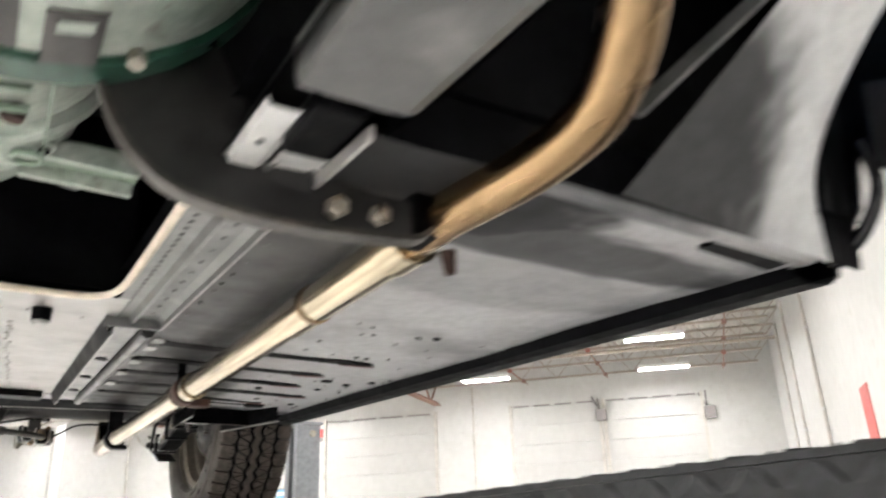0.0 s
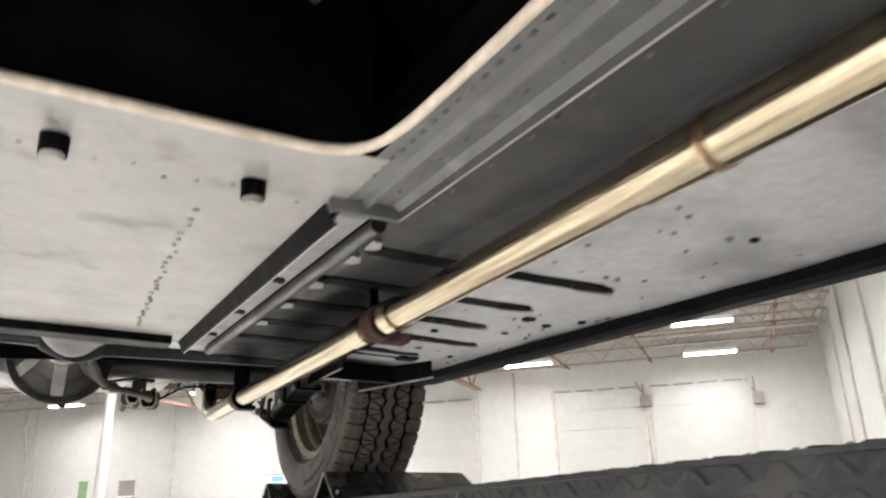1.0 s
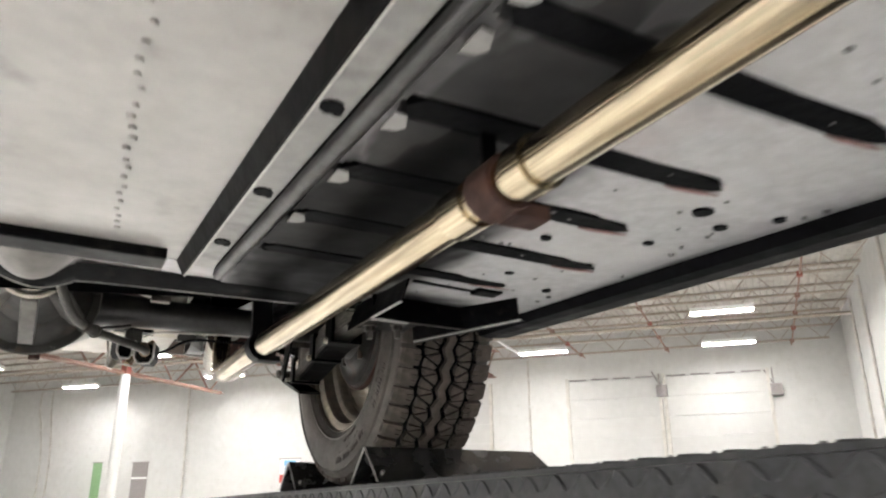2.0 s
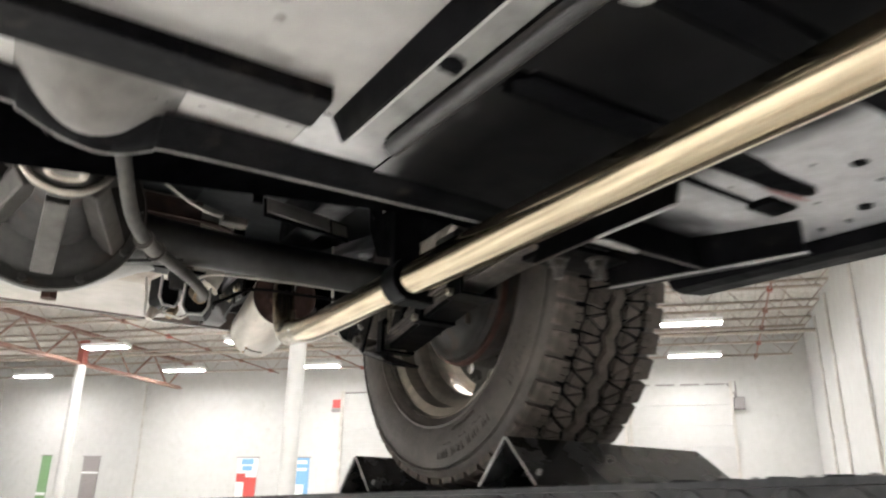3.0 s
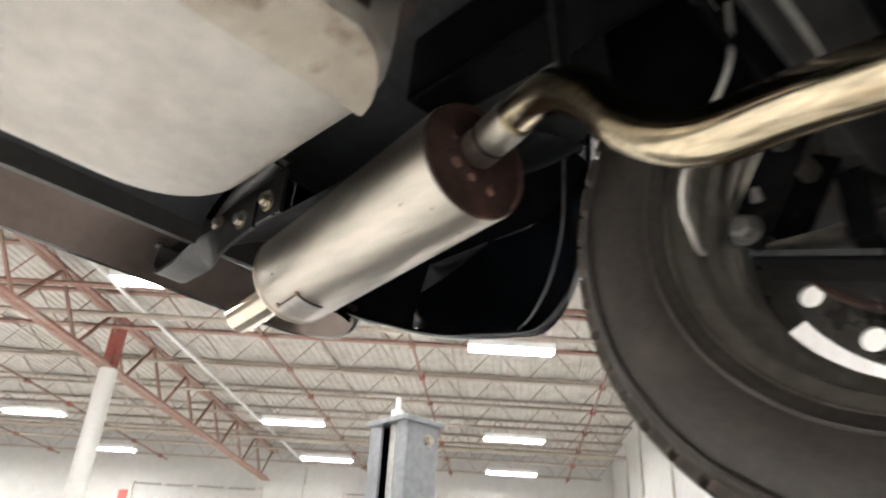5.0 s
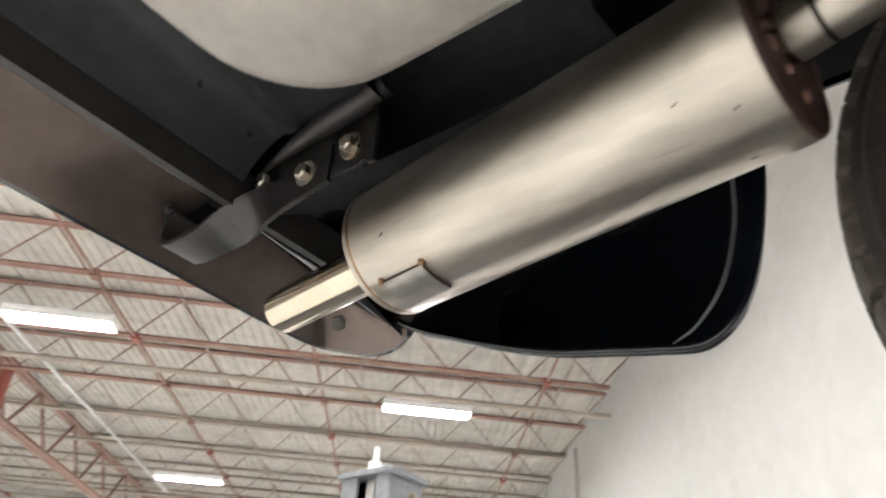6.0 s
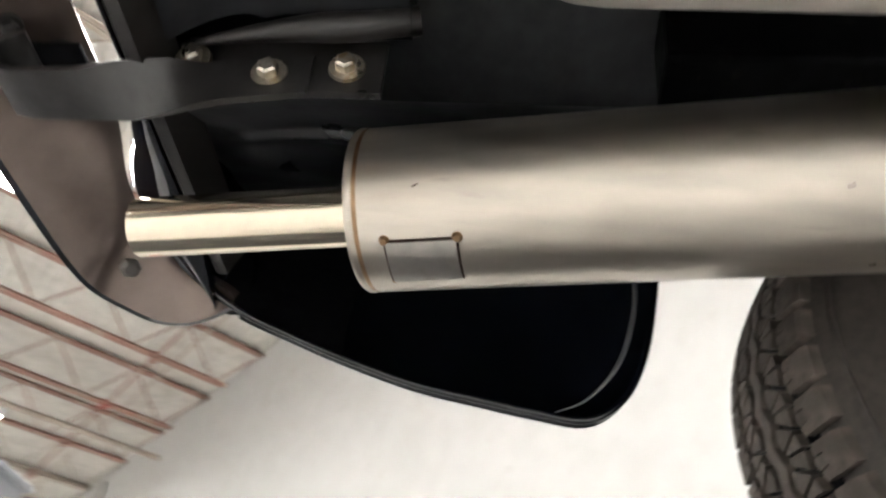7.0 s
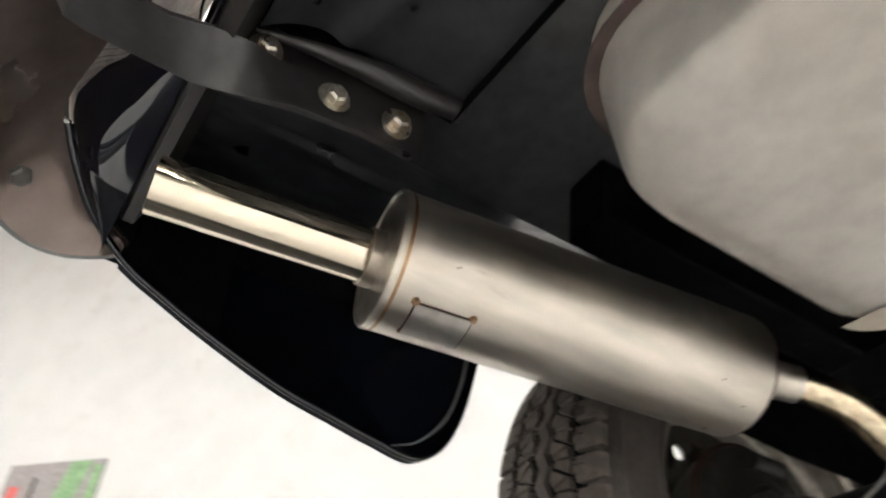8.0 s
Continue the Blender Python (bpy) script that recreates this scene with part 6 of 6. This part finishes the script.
def foot(y):
    """Height of the spring's underside."""
    for (ya, za), (yb, zb) in zip(FOOT, FOOT[1:]):
        if y <= yb:
            return za + (zb - za) * (y - ya) / (yb - ya)
    return FOOT[-1][1]


for k, (y0, y1) in enumerate(((1.81, 2.325), (1.83, 2.262), (1.85, 2.238), (1.88, 2.19), (1.91, 2.155), (1.94, 2.115))):
    pts = [Vector((0.448, y, foot(y) + 0.0026 + 0.0066 * k)) for y in (y0 + (y1 - y0) * j / 24 for j in range(25))]
    part("leaf", sweep(pts, [(-0.0225, -0.0013), (-0.0212, -0.0022), (0.0212, -0.0022), (0.0225, -0.0013), (0.0225, 0.0013), (0.0212, 0.0022), (-0.0212, 0.0022), (-0.0225, 0.0013)]), SPRING, spring, smooth=True)


def leaf_clip(y, half, z0, z1, bolt):
    """A strap bent round the leaves, hooked over on top, with a bolt below."""
    bm = bmesh.new()
    for x in (0.4215, 0.4745):
        box((x - 0.0025, y - half, z0), (x + 0.0025, y + half, z1), bm)
    box((0.4241, y - half, z0), (0.4719, y + half, z0 + 0.004), bm)
    rod((0.424, y - half, z1 + 0.001), (0.424, y + half, z1 + 0.001), 0.0052, None, 12, bm)
    clip = part("leaf_clip", bm, BLACK, spring, bevel=0.0006)
    if bolt:
        hex_bolt((0.420, y + half * 0.3, z0 + 0.006), (-1, 0, 0.1), 0.006, 0.009, ZINC, clip)


leaf_clip(2.257, 0.009, 1.752, 1.799, False)
leaf_clip(2.135, 0.010, 1.775, 1.822, True)
leaf_clip(2.037, 0.018, 1.790, 1.846, True)
part("lower_strap", sweep([Vector((0.452, y, foot(y) - 0.006)) for y in (2.05, 2.09, 2.13, 2.18, 2.22, 2.245)], [(-0.021, -0.004), (0.024, -0.004), (0.024, 0.004), (-0.021, 0.004)]), BLACK, spring, bevel=0.001)
for y in (2.19, 2.28):
    bm = bmesh.new()
    tube([Vector((0.50, y, 1.80)), Vector((0.50, y, 1.885)), Vector((0.508, y, 1.896)), Vector((0.53, y, 1.896)), Vector((0.54, y, 1.885)), Vector((0.54, y, 1.80))], 0.005, 10, bm)
    part("u_bolt", bm, SPRING, spring, smooth=True)
part("shackle_foot", bar((0.448, 2.333, 1.7645), (0.448, 2.222, 1.7285), 0.046, 0.005), BLACK, spring, bevel=0.0015)
part("foot_edge", bar((0.4245, 2.333, 1.766), (0.4245, 2.250, 1.740), 0.0018, 0.004), PLATE, spring)
for x in (0.4215, 0.4745):
    part("shackle_plate", bar((x, 2.336, 1.770), (x, 2.284, 1.856), 0.005, 0.030, (0, 1, 0)), BLACK, spring, bevel=0.002)
for y, z in ((2.330, 1.781), (2.294, 1.842)):
    part("shackle_pin", rod((0.412, y, z), (0.484, y, z), 0.008, None, 14), SPRING, spring, smooth=True)
hex_bolt((0.419, 2.330, 1.781), (-1, 0, 0), 0.009, 0.010, DIRTY_CAST, spring, 0.012)
part("grease_nipple", rod((0.416, 2.318, 1.800), (0.408, 2.316, 1.806), 0.004, 0.0025, 10), DIRTY_CAST, spring, smooth=True)
part("rebound_rubber", rod((0.50, 2.262, 1.872), (0.47, 2.258, 1.866), 0.024, 0.021, 20), HOSE, spring, "round rubber bush", True)
part("front_eye", rod((0.425, 1.802, 1.826), (0.471, 1.802, 1.826), 0.016, None, 20), SPRING, spring, smooth=True)
# ---- fuel tank ----
tank = thing("fuel_tank", "dull bare steel fuel tank with rounded corners", "fuel tank", "", "", (-0.05, 2.65, 1.9))


def rounded(x0, x1, y0, y1, r, n=8):
    out = []
    for cx, cy, a0 in ((x1 - r, y1 - r, 0), (x0 + r, y1 - r, 90), (x0 + r, y0 + r, 180), (x1 - r, y0 + r, 270)):
        for k in range(n + 1):
            a = radians(a0 + 90 * k / n)
            out.append((cx + r * math.cos(a), cy + r * math.sin(a)))
    return out


bm = bmesh.new()
rings = []
for z, k in ((1.885, 0.05), (1.8855, 0.035), (1.889, 0.018), (1.897, 0.006), (1.91, 0.0), (1.96, -0.004), (2.02, -0.008), (2.03, 0.02)):
    pts = rounded(-0.42 + k, 0.240 - k, 2.478 + 0.4 * max(k, 0.0), 2.838 - k, 0.085)
    rings.append([bm.verts.new((x, y, z + 0.16 * max(0.0, 2.54 - y) * (1 if z < 1.95 else 0))) for x, y in pts])
for a, b in zip(rings, rings[1:]):
    for j in range(len(a)):
        bm.faces.new((a[j], a[(j + 1) % len(a)], b[(j + 1) % len(a)], b[j]))
low = []
for c in (0.8, 0.6, 0.4, 0.2):
    ring = []
    for v in rings[0]:
        y = 2.64 + (v.co.y - 2.64) * c
        ring.append(bm.verts.new((-0.09 + (v.co.x + 0.09) * c, y, 1.8845 + 0.16 * max(0.0, 2.54 - y))))
    low.append(ring)
for a, b in zip([rings[0], *low], low):
    for j in range(len(a)):
        bm.faces.new((a[j], b[j], b[(j + 1) % len(a)], a[(j + 1) % len(a)]))
bm.faces.new(low[-1])
bm.faces.new(rings[-1])
part("tank_shell", bm, TANK, tank, smooth=True)
# This skin puts the shade on the tank's front into a dark brown.
part("tank_front", sheet(-0.36, 0.17, 1.900, 2.02, 12, 6, lambda x, y: 0, lambda x, z, h: Vector((x, 2.4735 - 0.006 * (z - 1.9) / 0.12, z))), TANK_SHADE_BROWN, tank, "brown-stained front side, darkened for its shade", True)


def band(u, y, h):
    x = -0.37 + u * (0.148 + math.sqrt(max(0.0, 0.085 ** 2 - (2.566 - y) ** 2)) + 0.37)
    return Vector((x, y, 1.8834 + 0.16 * max(0.0, 2.54 - y)))


part("tank_band", sheet(0, 1, 2.484, 2.553, 30, 8, lambda x, y: 0, band), TANK_BAND, tank, "brown-stained front edge", True)
part("tank_seam", slab(rounded(-0.435, 0.256, 2.464, 2.852, 0.09), 1.985, 1.989), TANK_SHADE_BROWN, tank)

# ---- bumper bracket and bumper ----
brk = thing("bumper_bracket", "black steel bumper bracket with plated bolts", "bracket", "", "", (0.365, 2.95, 2.0))
part("bracket_bar", box((0.365, 2.885, 1.982), (0.371, 3.045, 2.046)), SATIN_BLACK, brk, bevel=0.001)
bm = bmesh.new()
rows = []
for c, w in (((0.3645, 2.94, 2.000), (0.0, 0, 1.0)), ((0.3645, 3.00, 1.990), (0, 0, 1.0)), ((0.364, 3.022, 1.984), (-0.08, 0.0, 1.0)), ((0.362, 3.045, 1.979), (-0.45, 0.02, 0.88)), ((0.3625, 3.075, 1.974), (-0.9, 0.02, 0.42)),
             ((0.3635, 3.105, 1.970), (-1.0, 0, 0.05)), ((0.3635, 3.150, 1.969), (-1.0, 0, 0)), ((0.363, 3.164, 1.972), (-1.0, 0, 0)), ((0.362, 3.172, 1.982), (-1.0, 0, 0)), ((0.362, 3.174, 1.995), (-1.0, 0, 0)), ((0.362, 3.168, 2.006), (-1.0, 0, 0)), ((0.362, 3.156, 2.012), (-1.0, 0, 0))):
    rows.append((Vector(c), Vector(w).normalized()))
rings = []
for k, (c, w) in enumerate(rows):
    d = (rows[min(k + 1, len(rows) - 1)][0] - rows[max(k - 1, 0)][0]).normalized()
    n = d.cross(w).normalized()
    rings.append([bm.verts.new(c + w * a * 0.0225 + n * b * 0.0028) for a, b in ((-1, -1), (1, -1), (1, 1), (-1, 1))])
for a, b in zip(rings, rings[1:]):
    for q in range(4):
        bm.faces.new((a[q], a[(q + 1) % 4], b[(q + 1) % 4], b[q]))
bm.faces.new(rings[0])
bm.faces.new(rings[-1][::-1])
part("bracket_arm", bm, SATIN_BLACK, brk, "twisted black bracket arm", True)
for y, z in ((2.971, 1.998), (2.913, 2.007), (3.033, 2.013)):
    hex_bolt((0.3625, y, z), (-1, 0, -0.15), 0.0085, 0.010, ZINC, brk, 0.0145)
part("arm_tongue", box((0.352, 3.12, 2.012), (0.392, 3.17, 2.017)), BLACK, brk, bevel=0.001)

bumper = thing("rear_bumper", "rear bumper seen from behind, dull brown back and corner", "bumper", "", "", (0.3, 3.2, 1.98))
lower = [(-0.75, 3.205, 1.974), (-0.40, 3.205, 1.974), (0.0, 3.207, 1.974), (0.20, 3.208, 1.974), (0.36, 3.208, 1.974), (0.46, 3.207, 1.973), (0.56, 3.204, 1.972), (0.612, 3.194, 1.970),
         (0.642, 3.170, 1.968), (0.660, 3.140, 1.964), (0.661, 3.108, 1.964), (0.652, 3.078, 1.970), (0.640, 3.058, 1.976)]
upper = [(-0.75, 3.134, 2.054), (-0.40, 3.134, 2.054), (0.0, 3.135, 2.054), (0.20, 3.136, 2.054), (0.36, 3.137, 2.053), (0.45, 3.139, 2.050), (0.527, 3.152, 2.042), (0.560, 3.151, 2.036),
         (0.585, 3.136, 2.026), (0.605, 3.108, 2.010), (0.620, 3.088, 1.999), (0.632, 3.066, 1.988), (0.636, 3.056, 1.980)]
lower = smooth_line([Vector(p) for p in lower], 6)
upper = smooth_line([Vector(p) for p in upper], 6)


def bumper_skin(section, name, mat, label):
    """A pressing along the bumper: places across it (share from the lower edge to the inner lip, outwards, up)."""
    bm, rows = bmesh.new(), []
    for k, (p, q) in enumerate(zip(lower, upper)):
        d = lower[min(k + 1, len(lower) - 1)] - lower[max(k - 1, 0)]
        out = Vector((-d.y, d.x, 0)).normalized()
        rows.append([bm.verts.new(p.lerp(q, u) + out * o + Vector((0, 0, h))) for u, o, h in section])
    for a, b in zip(rows, rows[1:]):
        for q in range(len(section) - 1):
            bm.faces.new((a[q], a[q + 1], b[q + 1], b[q]))
    part(name, bm, mat, bumper, label, True)


bumper_skin([(0.0, 0.004, 0.002), (0.02, 0, -0.001), (0.08, 0, 0.0), (0.22, 0, 0.004), (0.45, 0, 0.008), (0.7, 0, 0.008), (0.9, 0, 0.004), (1.0, 0, 0.0), (1.01, 0.002, 0.004), (0.96, 0.004, 0.010)], "back", BUMPER_BACK, "dull brown back of the bumper")
bumper_skin([(0.02, 0.0, -0.001), (0.0, 0.006, 0.0), (0.0, 0.014, 0.012), (0.0, 0.020, 0.040), (0.0, 0.020, 0.065), (0.0, 0.014, 0.086), (0.0, 0.0, 0.098), (0.0, -0.008, 0.096)], "front", BODY_BLACK, "glossy front of the bumper")
hex_bolt((0.617, 3.168, 2.004), (-0.4, -0.5, -0.8), 0.0105, 0.012, DIRTY_CAST, bumper, 0.014)
hex_bolt((0.378, 3.156, 2.038), (0, -0.6, -0.8), 0.008, 0.010, RIDGE, bumper, 0.012)
hex_bolt((0.342, 3.174, 2.021), (0, -0.6, -0.8), 0.007, 0.009, RIDGE, bumper, 0.011)

# ---- brake hose, junction and lines at the axle ----
hose = thing("brake_hose", "dark rubber brake hose to the axle", "hose", "", "", (0.03, 2.0, 1.78))
part("hose_tube", tube(smooth_line([Vector((-0.035, 1.845, 1.835)), Vector((-0.02, 1.87, 1.80)), Vector((0.0, 1.925, 1.773)), Vector((0.028, 1.985, 1.766)), Vector((0.062, 2.04, 1.768)), Vector((0.10, 2.11, 1.773)), Vector((0.128, 2.18, 1.778)), Vector((0.131, 2.215, 1.783)), Vector((0.130, 2.237, 1.795))], 8), 0.0068, 14), HOSE, hose, smooth=True)
part("hose_collar", tube([Vector((0.017, 1.965, 1.7665)), Vector((0.036, 2.0, 1.7665))], 0.0084, 14), HOSE, hose, smooth=True)
for q in (Vector((0.018, 1.967, 1.7665)), Vector((0.035, 1.998, 1.7665))):
    part("collar_ring", tube([q, q + Vector((0.002, 0.0035, 0))], 0.0105, 14), SPRING, hose, smooth=True)
part("hose_fitting", tube([Vector((0.130, 2.205, 1.781)), Vector((0.130, 2.24, 1.797))], 0.0094, 14), BRASS, hose, "tan metal hose fitting", True)
junction = thing("brake_junction", "black bent bracket with bare edges on the axle", "bracket", "", "", (0.09, 2.22, 1.80))
def cup(c, w, h, depth, turn):
    """A bent bracket, open below, with a bare lower edge."""
    prof = [(-w, h), (-w, -h * 0.5), (-w * 0.6, -h), (w * 0.6, -h), (w, -h * 0.5), (w, h * 0.8)]
    bm = bmesh.new()
    m = Matrix.Translation(c) @ Matrix.Rotation(radians(turn), 4, "Z")
    pts = [m @ Vector((u, -depth / 2, v)) for u, v in prof]
    way = m.to_3x3() @ Vector((0, 1, 0))
    rows = []
    for p, q in zip(prof, pts):
        k = 0.88
        inn = m @ Vector((p[0] * k, -depth / 2, p[1] * k))
        rows.append([bm.verts.new(v) for v in (q, q + way * depth, inn + way * depth, inn)])
    for a, b in zip(rows, rows[1:]):
        for i in range(4):
            bm.faces.new((a[i], a[(i + 1) % 4], b[(i + 1) % 4], b[i]))
    bm.faces.new(rows[0])
    bm.faces.new(rows[-1][::-1])
    leaf = part("bracket_leaf", bm, BLACK, junction, bevel=0.0008)
    bm = bmesh.new()
    faces = [[bm.verts.new(m @ Vector((u * 0.9, d - depth / 2, v * 0.9))) for u, v in prof] for d in (0.006, 0.009)]
    bm.faces.new(faces[0])
    bm.faces.new(faces[1][::-1])
    for k in range(6):
        bm.faces.new((faces[0][k], faces[0][(k + 1) % 6], faces[1][(k + 1) % 6], faces[1][k]))
    part("bracket_web", bm, BLACK, junction)
    part("leaf_edge", tube(pts, 0.0021, 6, up=(0, 1, 0)), BARE_EDGE, leaf, "bare worn edge", True)


cup(Vector((0.096, 2.275, 1.797)), 0.014, 0.020, 0.035, 15)
cup(Vector((0.140, 2.262, 1.788)), 0.017, 0.021, 0.040, -20)
part("junction_block", box((0.098, 2.255, 1.802), (0.128, 2.285, 1.832)), DRUM, junction, bevel=0.003)
part("block_web", bar((0.06, 2.30, 1.84), (0.15, 2.29, 1.835), 0.03, 0.006), BLACK, junction, bevel=0.001)
part("pipe_nut", rod((0.084, 2.268, 1.772), (0.079, 2.266, 1.757), 0.0068, 0.0050, 12), RIM, junction, smooth=True)
part("pipe_nut", rod((0.116, 2.30, 1.785), (0.108, 2.285, 1.770), 0.0075, 0.006, 6), BRASS, junction)
part("pipe_nut", rod((0.150, 2.285, 1.815), (0.128, 2.262, 1.793), 0.0062, 0.005, 6), BRASS, junction)
for pts in (((0.069, 2.27, 1.815), (0.073, 2.27, 1.785), (0.074, 2.268, 1.764), (0.082, 2.268, 1.760), (0.093, 2.27, 1.770)),
            ((0.093, 2.27, 1.771), (0.103, 2.272, 1.788), (0.109, 2.275, 1.811), (0.114, 2.278, 1.836)),
            ((0.094, 2.27, 1.769), (0.111, 2.27, 1.766), (0.121, 2.268, 1.765), (0.137, 2.27, 1.779), (0.156, 2.27, 1.789))):
    part("brake_pipe", tube(smooth_line([Vector(p) for p in pts], 6), 0.0019, 8), CABLE, junction, "bent bare metal brake pipe", True)
part("brake_line", tube(smooth_line([Vector((0.156, 2.27, 1.789)), Vector((0.18, 2.268, 1.802)), Vector((0.22, 2.27, 1.823)), Vector((0.30, 2.27, 1.826)), Vector((0.40, 2.268, 1.828))], 6), 0.0026, 8), BLACK, junction, smooth=True)
wire = thing("lead_wire", "thin pale wire hanging past the exhaust", "wire", "", "", (0.40, 2.35, 1.85))
part("strand", tube(smooth_line([Vector((0.345, 2.29, 1.92)), Vector((0.352, 2.30, 1.87)), Vector((0.382, 2.356, 1.815)), Vector((0.41, 2.365, 1.782)), Vector((0.443, 2.374, 1.787)), Vector((0.46, 2.38, 1.80))], 8), 0.0022, 8), CABLE, wire, smooth=True)
axle_line = thing("axle_brake_line", "thin pale brake line above the axle", "wire", "", "", (0.05, 2.09, 1.9))
part("line_pipe", tube(smooth_line([Vector((-0.02, 2.08, 1.955)), Vector((-0.004, 2.08, 1.930)), Vector((0.036, 2.08, 1.886)), Vector((0.084, 2.085, 1.860)), Vector((0.124, 2.09, 1.853)), Vector((0.150, 2.10, 1.858))], 6), 0.0018, 8), CABLE, axle_line, smooth=True)
part("line_clip", box((0.118, 2.083, 1.846), (0.150, 2.10, 1.856)), SPRING, axle_line, bevel=0.002)
shelf = thing("frame_shelf", "plate behind the axle with its sheen put into a pale colour", "plate", "", "", (0.29, 2.315, 1.97))
bm = bmesh.new()
bar((0.238, 2.315, 1.978), (0.346, 2.315, 1.966), 0.003, 0.036, (0, 0.5, 0.86), bm)
# Pale colour stands in for reflected sheen; an added black back hides it.
part("plate", bm, PAN_PALE, shelf, bevel=0.0008)
part("plate_lip", bar((0.352, 2.317, 1.964), (0.378, 2.317, 1.961), 0.003, 0.028, (0, 0.5, 0.86)), PAN_PALE, shelf, bevel=0.0006)
part("plate_back", bar((0.234, 2.3195, 1.9755), (0.380, 2.3195, 1.9595), 0.003, 0.044, (0, 0.5, 0.86)), BLACK, shelf)
part("plate_foot", bar((0.225, 2.325, 1.982), (0.225, 2.345, 2.13), 0.016, 0.006), BLACK, shelf)
lines = thing("brake_rod", "long black rod beside the frame", "rod", "", "", (0.25, 2.4, 1.95))
part("rod_bar", tube([Vector((0.14, 2.30, 1.86)), Vector((0.33, 2.42, 1.90))], 0.005, 10), BLACK, lines, smooth=True)
stop = thing("bump_stop_bracket", "small black bracket with worn bare edges above the axle", "bracket", "", "", (0.36, 2.2, 2.02))
for a, b in (((0.351, 2.19, 1.995), (0.386, 2.20, 1.952)), ((0.376, 2.20, 2.02), (0.405, 2.21, 1.985)), ((0.351, 2.19, 1.995), (0.376, 2.20, 2.02))):
    part("bracket_leaf", bar(a, b, 0.026, 0.003, (0.5, 1, 0)), BLACK, stop)
    part("leaf_edge", bar(Vector(a) + Vector((-0.002, -0.014, 0)), Vector(b) + Vector((-0.002, -0.014, 0)), 0.0015, 0.0015, (0, 1, 0)), BARE_EDGE, stop)
part("stop_post", bar((0.385, 2.21, 2.0), (0.40, 2.22, 2.12), 0.03, 0.03), BLACK, stop)
part("frame_rail", bar((0.335, 1.86, 2.02), (0.40, 2.66, 2.09), 0.06, 0.09), BLACK, body, "black frame rail arching over the axle", bevel=0.006)
part("axle_pipe", tube(smooth_line([Vector((0.128, 2.243, 1.815)), Vector((0.155, 2.240, 1.826)), Vector((0.235, 2.238, 1.8305)), Vector((0.317, 2.238, 1.8335)), Vector((0.40, 2.240, 1.836))], 6), 0.0019, 8), CABLE, axle, "bare brake pipe along the axle", True)
part("axle_strap", bar((-0.02, 2.20, 1.80), (0.10, 2.21, 1.826), 0.02, 0.004), DRUM, axle)
